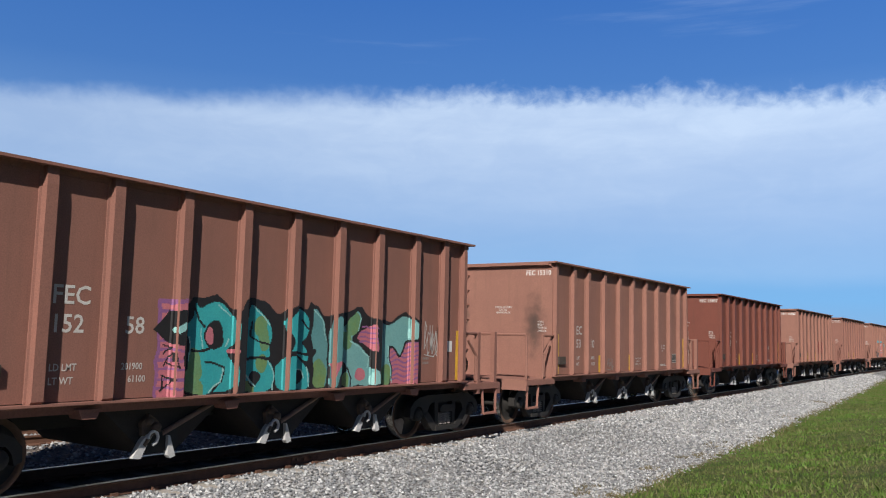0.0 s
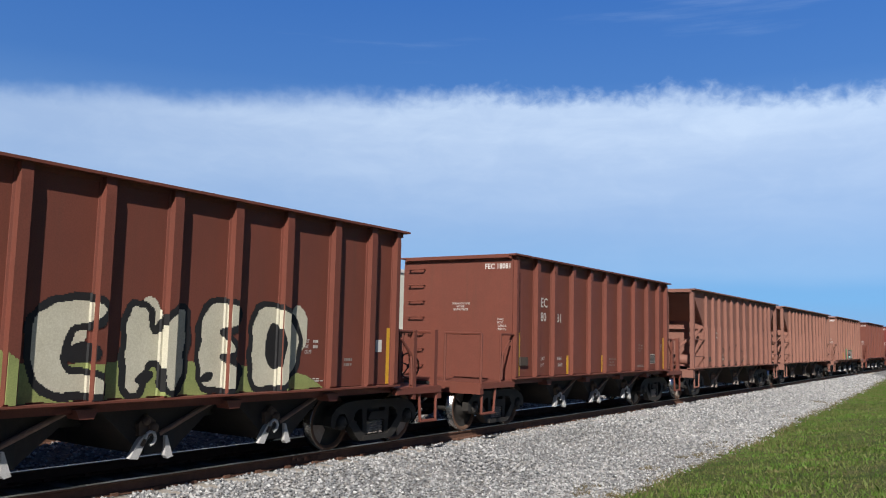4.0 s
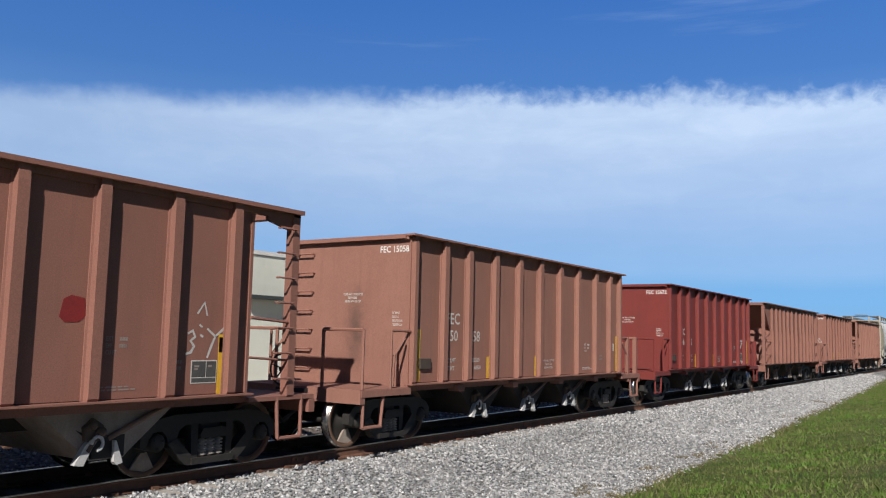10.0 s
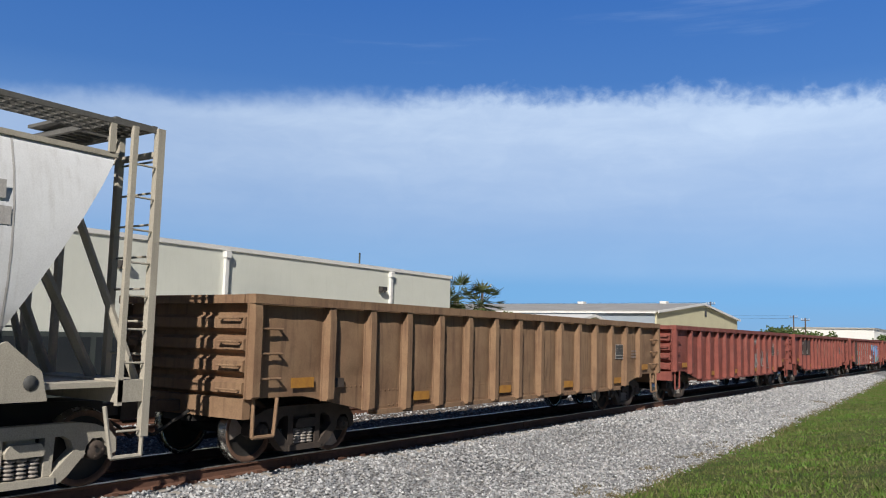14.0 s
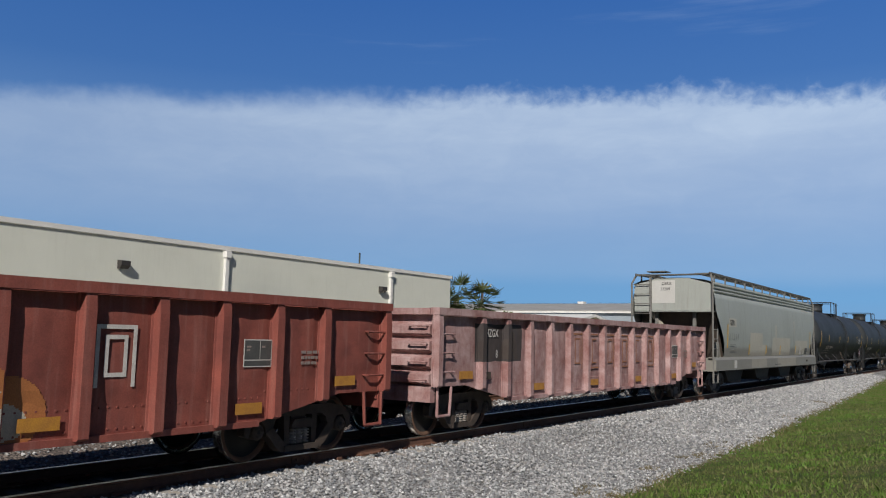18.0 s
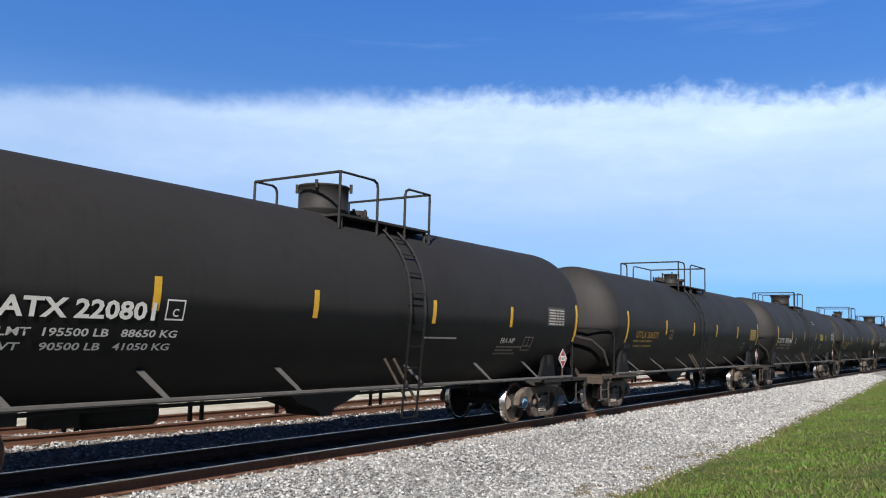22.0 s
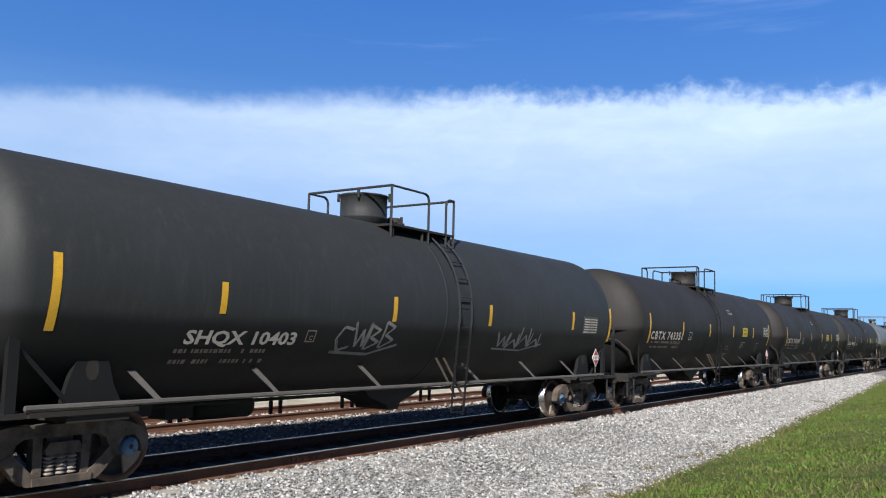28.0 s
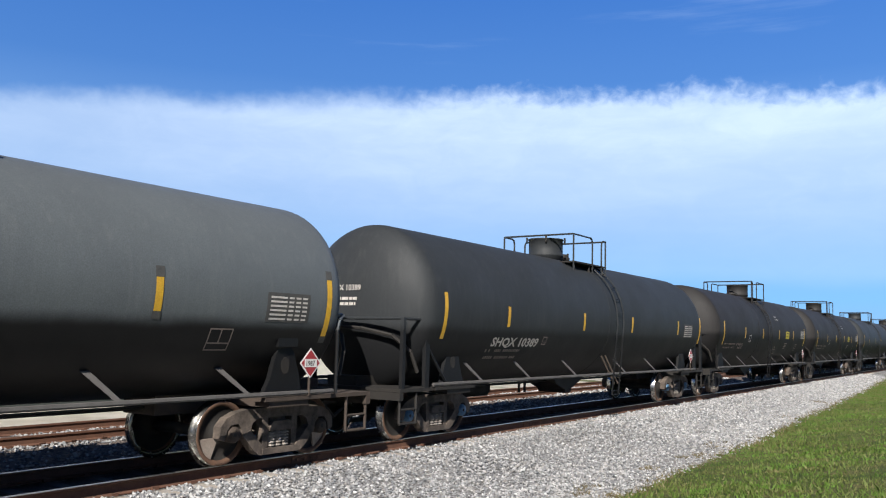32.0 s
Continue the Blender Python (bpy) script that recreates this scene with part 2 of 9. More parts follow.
def lathe(bm, profile, axis, centre, n=24, mi=0, mis=None):
    """Turns a profile of (radius, place along the axis) round an axis through centre."""
    cx, cy, cz = centre
    rings = []
    for r, h in profile:
        ring = []
        for i in range(n):
            c, s = r * math.cos(2 * math.pi * i / n), r * math.sin(2 * math.pi * i / n)
            p = {'x': (cx + h, cy + c, cz + s), 'y': (cx + s, cy + h, cz + c), 'z': (cx + c, cy + s, cz + h)}[axis]
            ring.append(bm.verts.new(p))
        rings.append(ring)
    for k, (a, b) in enumerate(zip(rings, rings[1:])):
        for i in range(n):
            f = bm.faces.new((a[i], a[(i + 1) % n], b[(i + 1) % n], b[i]))
            f.material_index = mis[k] if mis else mi
            f.smooth = True
    for ring in (rings[0], rings[-1]):
        bm.faces.new(ring).material_index = mi


def part(name, bm, material, parent, label="", smooth=False):
    me = bpy.data.meshes.new(name)
    bmesh.ops.recalc_face_normals(bm, faces=bm.faces)
    bm.to_mesh(me)
    bm.free()
    for m in (material if isinstance(material, (list, tuple)) else [material]):
        me.materials.append(m)
    if smooth:
        me.polygons.foreach_set("use_smooth", [True] * len(me.polygons))
    ob = new(name, me)
    ob.parent = parent
    if label:
        tagged(ob, label)
    return ob


def made(name, fn, material, parent, *args, label="", **kw):
    """One part from one call of a mesh helper."""
    bm = bmesh.new()
    fn(bm, *args, **kw)
    return part(name, bm, material, parent, label)


TEXT_CACHE = {}


def text_mesh(words, size, squeeze=1.0, shear=0.0, space=1.0, bold=0.012):
    key = (words, size, squeeze, shear, space, bold)
    if key not in TEXT_CACHE:
        cu = bpy.data.curves.new("lettering", 'FONT')
        cu.body, cu.size, cu.align_x, cu.align_y, cu.resolution_u = words, size, 'LEFT', 'BOTTOM_BASELINE', 2
        cu.offset, cu.shear, cu.space_character = size * bold, shear, space
        ob = bpy.data.objects.new("lettering", cu)
        me = bpy.data.meshes.new_from_object(ob)
        me.transform(Matrix.Diagonal((squeeze, 1, 1, 1)))
        bpy.data.objects.remove(ob)
        TEXT_CACHE[key] = me
    return TEXT_CACHE[key]


def lettering(words, parent, x, y, z, size, material=None, squeeze=0.9, end=False, shear=0.0, name="lettering", rx=90.0):
    """Flat writing on a car's near side (reads along +y) or, with end, on its front end (reads along +x)."""
    me = text_mesh(words, size, squeeze=squeeze, shear=shear).copy()
    me.materials.clear()
    me.materials.append(material or LETTER)
    ob = new(name, me)
    ob.parent = parent
    ob.matrix_basis = pose(x, y, z, 90, 0, 0) if end else pose(x, y, z, rx, 0, 90)
    return ob


def bars(parent, x, y, z, wide, high, lines, material=None, end=False, name="stencil_line", fill=0.55):
    """Writing too small to read: plain bars."""
    bm = bmesh.new()
    rnd = random.Random(int(abs(y * 97 + z * 31) * 10))
    step = high / lines
    for i in range(lines):
        zz, k = z + high - (i + 1) * step, 0.0
        w_line = wide * rnd.uniform(0.75, 1.0)
        while k < w_line - 0.01:
            w = min(rnd.uniform(0.12, 0.3) * wide, w_line - k)
            g = min(0.02, w * 0.2)
            if end:
                v = [(y + k, x, zz), (y + k + w - g, x, zz), (y + k + w - g, x, zz + step * fill), (y + k, x, zz + step * fill)]
            else:
                v = [(x, y + k, zz), (x, y + k + w - g, zz), (x, y + k + w - g, zz + step * fill), (x, y + k, zz + step * fill)]
            bm.faces.new([bm.verts.new(p) for p in v])
            k += w
    return tagged(part(name, bm, material or LETTER, parent), kind="stuff")


def thing(name, label, category, group=""):
    return tagged(new(name), label, category, group)


# ---- running gear ----
WHEEL_R = 0.457


def wheel_profile(s):
    """Half profile of one wheel from the inner face outwards, s is the side."""
    return [(0.09, s * 0.66), (0.13, s * 0.66), (0.15, s * 0.70), (0.38, s * 0.71), (0.40, s * 0.67), (0.485, s * 0.665), (0.487, s * 0.69), (0.460, s * 0.71), (0.457, s * 0.80), (0.452, s * 0.805),
            (0.395, s * 0.805), (0.38, s * 0.765), (0.17, s * 0.74), (0.14, s * 0.81), (0.085, s * 0.81), (0.085, s * 0.90), (0.115, s * 0.90), (0.115, s * 1.06), (0.10, s * 1.09), (0.03, s * 1.09)]


def bogie(car, y, tone, cap):
    """A two-axle freight bogie under a car, centred at y."""
    bm = bmesh.new()
    box(bm, -1.0, 1.0, y - 0.16, y + 0.16, 0.42, 0.66)
    box(bm, -0.2, 0.2, y - 0.22, y + 0.22, 0.66, 0.80)
    bg = part("bogie", bm, tone, car)
    for s in (-1, 1):
        bm = bmesh.new()
        # cast side frame: arched top member with pedestals, chunky diagonals, columns and spring seat
        x0, x1 = s * 0.92, s * 1.07
        half = [(0.0, 0.80), (0.62, 0.80), (0.86, 0.765), (1.04, 0.69), (1.14, 0.58), (1.15, 0.42), (1.06, 0.38), (1.02, 0.52), (0.95, 0.60), (0.82, 0.60), (0.75, 0.52), (0.72, 0.38), (0.62, 0.42), (0.55, 0.60), (0.46, 0.655), (0.0, 0.655)]
        for e in (-1, 1):
            prism(bm, [(y + e * a, z) for a, z in half], 'x', x0, x1)
            prism(bm, [(y + e * 0.74, 0.44), (y + e * 0.60, 0.50), (y + e * 0.33, 0.235), (y + e * 0.26, 0.13), (y + e * 0.42, 0.13), (y + e * 0.52, 0.20)], 'x', x0 + s * 0.004, x1 + s * 0.012)
            prism(bm, [(y + e * 0.34, 0.22), (y + e * 0.24, 0.22), (y + e * 0.24, 0.66), (y + e * 0.36, 0.66)], 'x', x0 + s * 0.01, x1 - s * 0.012)
        prism(bm, [(y - 0.36, 0.13), (y - 0.36, 0.215), (y + 0.36, 0.215), (y + 0.36, 0.13)], 'x', x0, x1 + s * 0.03)
        prism(bm, [(y - 0.21, 0.46), (y - 0.23, 0.52), (y - 0.18, 0.60), (y + 0.18, 0.60), (y + 0.23, 0.52), (y + 0.21, 0.46)], 'x', s * 0.90, s * 1.10)
        part("side_frame", bm, tone, bg)
        for k in (-1, 0, 1) if s > 0 else ():
            prof = [(0.03, 0.22)]
            for i in range(5):
                prof += [(0.036, 0.226 + i * 0.045), (0.068, 0.234 + i * 0.045), (0.068, 0.252 + i * 0.045), (0.036, 0.260 + i * 0.045)]
            bm = bmesh.new()
            lathe(bm, prof + [(0.03, 0.45)], 'z', (s * 1.01, y + k * 0.138, 0), 8)
            part("coil_spring", bm, SPRING, bg)
    for e in (-1, 1):
        bm = bmesh.new()
        n = 28
        for s in (-1, 1):
            pr = wheel_profile(s)
            lathe(bm, pr, 'x', (0, 0, 0), n, 0, [0, 0, 0, 2, 1, 1, 1, 1, 1, 2, 2, 0, 0, 0, 0, 3, 3, 3, 3])
            # a weathered wedge on the plate and three bolts of the bearing cap
            prism(bm, [(0.14, -0.02), (0.36, -0.16), (0.385, 0.08), (0.33, 0.2), (0.13, 0.06)], 'x', s * 0.752, s * 0.790, 4)
            for i in range(3):
                a = i * 2.094
                rod(bm, (s * 1.085, 0.07 * math.cos(a), 0.07 * math.sin(a)), (s * 1.105, 0.07 * math.cos(a), 0.07 * math.sin(a)), 0.016, 6, 3)
        lathe(bm, [(0.085, -0.7), (0.085, 0.7)], 'x', (0, 0, 0), 12, 0)
        w = part("wheelset", bm, [BLACK, TREAD, WHEEL_RUST, cap, WHEEL_LIGHT], bg)
        w.matrix_basis = pose(0, y + e * 0.889, WHEEL_R)
    return bg


SPRING = mat("pale_worn_spring", (0.34, 0.31, 0.27), (0.2, 0.17, 0.15), 6, 0.6)
WHEEL_LIGHT = mat("dusty_wheel_plate", (0.34, 0.29, 0.25), (0.24, 0.19, 0.16), 5, 0.8)


def coupler(car, y, e):
    bm = bmesh.new()
    box(bm, -0.09, 0.09, min(y, y + e * 0.55), max(y, y + e * 0.55), 0.74, 0.90)
    prism(bm, [(-0.17, y + e * 0.5), (0.15, y + e * 0.5), (0.17, y + e * 0.72), (0.06, y + e * 0.78), (-0.02, y + e * 0.66), (-0.17, y + e * 0.70)], 'z', 0.68, 0.96)
    c = part("coupler", bm, GRIME, car)
    made("air_hose", pipe, BLACK, car, [(0.35, y + e * 0.1, 0.75), (0.33, y + e * 0.35, 0.62), (0.25, y + e * 0.6, 0.45), (0.18, y + e * 0.85, 0.55)], r=0.025)
    return c


# ---- open-top aggregate hopper with flat end walls ----
HOPPER_RIBS = (-3.72, -2.88, -1.88, -0.87, 0.10, 1.10, 2.08, 3.12, 4.02)
HOPPER_LABEL = "open-top steel aggregate hopper car with outside ribs, rolling on the rails"


def rib(car, s, y, z0, z1, paint, w=0.10, d=0.11, x=1.40, head=0.86):
    """A tapered outside stake: a shallow channel whose head slopes into the wall."""
    bm = bmesh.new()
    xs, xo = s * x, s * (x + d)
    lo = [(xs, y - w * 1.0), (xs + s * 0.012, y - w * 0.98), (xs + s * 0.02, y - w * 0.72), (xo, y - w * 0.66), (xo, y + w * 0.70), (xs, y + w * 0.72)]
    rows = []
    for z, k in ((z0, 0.75), (z0 + 0.03, 1.0), (z1 - 0.20, 1.0), (z1, head)):
        rows.append([bm.verts.new((xs + (px - xs) * k, py, z)) for px, py in lo])
    for a, b in zip(rows, rows[1:]):
        for i in range(6):
            bm.faces.new((a[i], a[(i + 1) % 6], b[(i + 1) % 6], b[i]))
    bm.faces.new(rows[0])
    bm.faces.new(rows[-1])
    return part("rib", bm, paint, car)


def chute_gates(car, ys, x=1.0, tone=None, paint=None):
    """Three bottom chutes: folded plates, a clamped gate with pale blades and a tubular strut up to the sill."""
    arm, strut = (GALV, ROD_TONE) if tone is None else (WHEEL_LIGHT, ROD_TONE)
    for y in ys:
        bm = bmesh.new()
        prism(bm, [(y - 1.02, 1.0), (y - 0.36, 0.40), (y - 0.30, 0.34), (y + 0.16, 0.34), (y + 0.22, 0.40), (y + 0.95, 1.0)], 'x', -1.22, 1.08)
        part("chute", bm, paint or CHUTE, car)
        g = part("gate_frame", box_mesh(x + 0.06, x + 0.12, y - 0.30, y + 0.14, 0.36, 0.62), BLACK, car)
        made("gate_arm", prism, arm, car, [(y - 0.42, 0.30), (y - 0.54, 0.32), (y - 0.42, 0.52), (y - 0.34, 0.60), (y - 0.26, 0.58), (y - 0.33, 0.48)], 'x', x + 0.09, x + 0.17)
        made("gate_arm", prism, arm, car, [(y - 0.03, 0.56), (y + 0.00, 0.56), (y + 0.10, 0.29), (y + 0.02, 0.27), (y - 0.02, 0.31)], 'x', x + 0.09, x + 0.17)
        ring = bmesh.new()
        pipe(ring, [(x + 0.19, y - 0.27 + 0.075 * math.cos(a * 0.8), 0.55 + 0.085 * math.sin(a * 0.8)) for a in range(-2, 5)], 0.02, 6)
        part("clamp_ring", ring, arm, g)
        bm = bmesh.new()
        lathe(bm, [(0.02, 0), (0.06, 0.015), (0.06, 0.10), (0.02, 0.12)], 'x', (x + 0.1, y - 0.22, 0.68), 10)
        lathe(bm, [(0.02, 0), (0.05, 0.015), (0.05, 0.10), (0.02, 0.12)], 'x', (x + 0.1, y - 0.33, 0.76), 10)
        prism(bm, [(y - 0.40, 0.58), (y - 0.42, 0.74), (y - 0.30, 0.84), (y - 0.18, 0.76), (y - 0.12, 0.62), (y - 0.26, 0.56)], 'x', x + 0.08, x + 0.15)
        rod(bm, (x + 0.16, y - 0.38, 0.46), (x + 0.16, y - 0.22, 0.70), 0.03)
        part("gate_lock", bm, LOCK_TONE if tone is None else ROD_TONE, g)
        made("gate_strut", rod, strut, car, (x + 0.10, y - 0.08, 0.58), (x + 0.14, y + 0.78, 0.97), 0.036, 8)
        made("gate_strut", rod, BLACK, car, (x + 0.06, y - 0.38, 0.64), (x + 0.02, y - 0.85, 0.97), 0.03)


LOCK_TONE = mat("rusty_latch_casting", (0.13, 0.085, 0.06), (0.07, 0.05, 0.04), 8, 0.8)


def box_mesh(*dims):
    bm = bmesh.new()
    box(bm, *dims)
    return bm


def hopper_common(car, paint, ry=4.75, y0=-4.75, y1=4.75):
    """Side sheets, sills and chords of the body between two ends."""
    for s in (-1, 1):
        made("side_sheet", box, paint, car, min(s * 1.36, s * 1.40), max(s * 1.36, s * 1.40), y0, y1, 1.08, 3.6)
        bm = bmesh.new()
        box(bm, min(s * 1.28, s * 1.54), max(s * 1.28, s * 1.54), y0 - 0.02, y1 + 0.02, 1.045, 1.07)
        box(bm, min(s * 1.28, s * 1.34), max(s * 1.28, s * 1.34), y0 - 0.02, y1 + 0.02, 0.93, 1.045)
        part("side_sill", bm, paint, car)
    made("floor_sheet", box, CHUTE, car, -1.36, 1.36, y0 + 0.04, y1 - 0.04, 1.06, 1.10)
    made("centre_sill", box, BLACK, car, -0.33, 0.33, -6.2, 6.2, 0.66, 0.98)


def end_railing(car, e, paint, yw=4.75):
    """Platform, railings and steps beyond an end wall; e is the end's sign."""
    bm = bmesh.new()
    y0, y1 = sorted((e * yw, e * 6.08))
    box(bm, -1.45, 1.45, y0, y1, 0.97, 1.01)
    box(bm, -1.48, 1.48, *sorted((e * 5.98, e * 6.10)), 0.78, 1.00)
    for s in (-1, 1):
        box(bm, *sorted((s * 1.40, s * 1.49)), y0, y1, 0.89, 1.00)
    part("end_platform", bm, paint, car)
    for s in (-1, 1):
        bm = bmesh.new()
        yo = e * 6.0
        if e > 0:
            box(bm, *sorted((s * 1.33, s * 1.43)), 5.93, 6.03, 0.80, 2.02)
            box(bm, *sorted((s * 0.50, s * 0.60)), 5.95, 6.03, 1.00, 2.02)
            rod(bm, (s * 0.55, 5.99, 1.98), (s * 1.38, 5.99, 1.98), 0.03)
        else:
            pipe(bm, [(s * 0.55, yo, 1.0), (s * 0.55, yo, 1.98), (s * 1.42, yo, 1.98), (s * 1.42, yo, 0.80)], 0.03)
        part("end_railing", bm, paint, car)
        bm = bmesh.new()
        if e > 0:
            box(bm, *sorted((s * 1.39, s * 1.48)), 5.22, 5.31, 0.80, 2.0)
            rod(bm, (s * 1.44, 5.28, 1.98), (s * 1.44, 4.72, 1.98), 0.025)
        else:
            pipe(bm, [(s * 1.44, e * 5.28, 1.0), (s * 1.44, e * 5.28, 1.98), (s * 1.44, e * 4.72, 1.98)], 0.026)
        rod(bm, (s * 1.44, e * 5.22, 1.05), (s * 1.44, e * 5.2, 1.55), 0.03)
        rod(bm, (s * 1.44, e * 5.2, 1.55), (s * 1.44, e * 4.9, 1.85), 0.025)
        part("side_railing", bm, paint, car)
        bm = bmesh.new()
        pipe(bm, [(s * 1.44, e * 5.98, 0.9), (s * 1.44, e * 5.98, 0.40), (s * 1.44, e * 5.52, 0.40), (s * 1.44, e * 5.45, 0.95)], 0.028)
        box(bm, s * 1.44 - 0.05, s * 1.44 + 0.05, *sorted((e * 5.98, e * 5.52)), 0.385, 0.405)
        part("sill_step", bm, paint, car)
    # a ladder on the far half of the end wall
    for i in range(7):
        z = 3.45 - i * 0.36
        bm = bmesh.new()
        yw2 = e * (yw + 0.02)
        pipe(bm, [(-1.28, yw2, z - 0.03), (-1.28, yw2 + e * 0.09, z - 0.03), (-0.88, yw2 + e * 0.09, z - 0.03), (-0.88, yw2, z - 0.03)], 0.016)
        part("ladder_rung", bm, paint, car)


def build_hopper(paint):
    car = thing("hopper_car", HOPPER_LABEL, "hopper car", "aggregate hopper cars in the train")
    hopper_common(car, paint)
    for s in (-1, 1):
        for y in HOPPER_RIBS:
            rib(car, s, y, 1.07, 3.665, paint)
        for e in (-1, 1):
            rib(car, s, e * 4.68, 1.07, 3.665, paint, 0.07, 0.11)
        bm = bmesh.new()
        box(bm, *sorted((s * 1.36, s * 1.555)), -4.85, 4.93, 3.665, 3.70)
        box(bm, *sorted((s * 1.36, s * 1.41)), -4.83, 4.91, 3.60, 3.665)
        part("top_chord", bm, paint, car)
    for e in (-1, 1):
        made("end_wall", box, paint, car, -1.42, 1.42, *sorted((e * 4.71, e * 4.76)), 1.0, 3.62)
        made("end_chord", box, paint, car, -1.36, 1.36, *sorted((e * 4.70, e * 4.86)), 3.62, 3.696)
        end_railing(car, e, paint)
        coupler(car, e * 6.05, e)
    brake_wheel(car, -0.25, -6.16, 1.28, GRIME)
    brake_wheel(car, -0.75, 6.10, 2.06, BLACK)
    made("brake_stand", box, paint, car, -0.82, -0.68, 5.94, 6.02, 1.0, 2.12)
    chute_gates(car, (-1.72, 0.37, 2.48))
    for y in (-3.05, -0.95, 1.22, 3.20):
        made("jack_pad", prism, paint, car, [(y - 0.14, 0.98), (y - 0.09, 0.87), (y + 0.09, 0.87), (y + 0.14, 0.98)], 'x', 1.20, 1.44)
    made("card_holder", box, GRIME, car, 1.402, 1.45, -4.42, -4.10, 1.32, 1.50)
    bogie(car, -4.735, BLACK, BLACK)
    bogie(car, 4.735, BLACK, BLACK)
    return car


# ---- hopper with open sloping ends ----
OPEN_RIBS = (-4.50, -3.66, -2.90, -2.10, -1.28, -0.40, 0.56, 1.55, 2.38, 3.22, 4.06, 4.70)


def build_open_hopper(paint):
    car = thing("hopper_car", "open-top steel hopper car with sloping ends over open platforms", "hopper car", "aggregate hopper cars in the train")
    for s in (-1, 1):
        # the wall follows the slope sheets out to the ends
        bm = bmesh.new()
        prism(bm, [(-4.62, 1.08), (4.76, 1.08), (4.76, 2.45), (5.95, 3.6), (-5.85, 3.6), (-4.62, 2.45)], 'x', *sorted((s * 1.36, s * 1.40)))
        part("side_sheet", bm, paint, car)
        made("wall_seam", box, paint, car, *sorted((s * 1.40, s * 1.412)), -4.5, 4.7, 2.50, 2.54)
        for y in OPEN_RIBS:
            rib(car, s, y, 1.06, 2.50, paint, 0.105, 0.12, head=0.9)
            rib(car, s, y, 2.48, 3.62, paint, 0.095, 0.10, head=0.15)
        bm = bmesh.new()
        box(bm, *sorted((s * 1.36, s * 1.54)), -6.0, 6.2, 3.66, 3.70)
        box(bm, *sorted((s * 1.36, s * 1.41)), -5.98, 6.18, 3.58, 3.66)
        part("top_chord", bm, paint, car)
        bm = bmesh.new()
        box(bm, *sorted((s * 1.28, s * 1.54)), -6.1, 6.25, 1.03, 1.06)
        part("side_sill", bm, paint, car)
    made("floor_sheet", box, CHUTE, car, -1.36, 1.36, -4.5, 4.65, 1.06, 1.10)
    made("centre_sill", box, BLACK, car, -0.33, 0.33, -6.2, 6.2, 0.66, 0.98)
    for e in (-1, 1):
        yb, yt = (-4.62, -5.85) if e < 0 else (4.76, 5.95)
        bm = bmesh.new()
        prism(bm, [(yb, 2.62), (yb, 2.68), (yt, 3.60), (yt, 3.54)], 'x', -1.36, 1.36)
        part("slope_sheet", bm, paint, car)
        made("bulkhead", box, paint, car, -1.38, 1.38, *sorted((yb, yb + e * 0.04)), 1.05, 2.64)
        made("shelf", box, paint, car, -1.38, 1.38, *sorted((yb, yb + e * 0.18)), 2.36, 2.40)
        made("end_chord", box, paint, car, -1.36, 1.36, *sorted((yt - e * 0.02, yt + e * 0.16)), 3.58, 3.695)
        made("end_sill", box, paint, car, -1.48, 1.48, *sorted((yt + e * 0.06, yt + e * 0.22)), 0.74, 1.0)
        made("end_deck", box, paint, car, -1.40, 1.40, *sorted((yb, yt + e * 0.1)), 0.96, 0.985)
        for x in (-1.40, -0.52, 0.52, 1.40):
            made("end_post", box, paint, car, x - 0.065, x + 0.065, *sorted((yt - e * 0.02, yt + e * 0.11)), 1.0, 3.58)
        for s in (-1, 1):
            made("end_brace", rod, paint, car, (s * 0.6, yt, 1.45), (s * 1.2, yb + e * 0.1, 2.30), 0.05)
            made("end_brace", rod, paint, car, (s * 1.3, yt, 1.9), (s * 1.36, yb + e * 0.35, 2.35), 0.05)
            made("side_railing", pipe, paint, car, [(s * 1.42, yt, 2.02), (s * 1.42, yb, 2.0)], r=0.022)
            made("side_railing", pipe, paint, car, [(s * 1.42, yt, 1.45), (s * 1.42, yb, 1.43)], r=0.018)
            bm = bmesh.new()
            pipe(bm, [(s * 1.44, yt, 0.98), (s * 1.44, yt + e * 0.02, 0.42), (s * 1.44, yt - e * 0.45, 0.42), (s * 1.44, yt - e * 0.5, 0.98)], 0.028)
            part("sill_step", bm, paint, car)
        for i in range(8):
            z = 0.75 + i * 0.36
            made("ladder_rung", pipe, paint, car, [(-1.40, yt + e * 0.11, z), (-1.40, yt + e * 0.19, z), (-0.98, yt + e * 0.19, z), (-0.98, yt + e * 0.11, z)], r=0.016)
        coupler(car, e * 6.1, e)
    # brake gear on the front platform
    y = -5.35
    bm = bmesh.new()
    lathe(bm, [(0.02, -0.32), (0.17, -0.30), (0.17, 0.30), (0.02, 0.32)], 'x', (0.75, y + 0.1, 1.32), 14)
    part("air_reservoir", bm, paint, car, smooth=False)
    made("brake_cylinder", lathe, GRIME, car, [(0.02, -0.2), (0.12, -0.19), (0.12, 0.22), (0.03, 0.24)], 'x', (0.0, y, 1.30), 12)
    made("brake_lever", rod, GRIME, car, (-0.3, y, 1.2), (0.6, y - 0.1, 1.75), 0.03)
    brake_wheel(car, -0.75, -6.06, 2.9, paint)
    made("brake_rod", rod, paint, car, (-0.75, -5.98, 2.9), (-0.75, -5.98, 1.1), 0.025)
    made("brake_step", box, paint, car, -1.3, -0.3, -6.1, -5.85, 2.30, 2.34)
    chute_gates(car, (-2.35, 0.55, 3.05), 1.0, GRIME, GRIME)
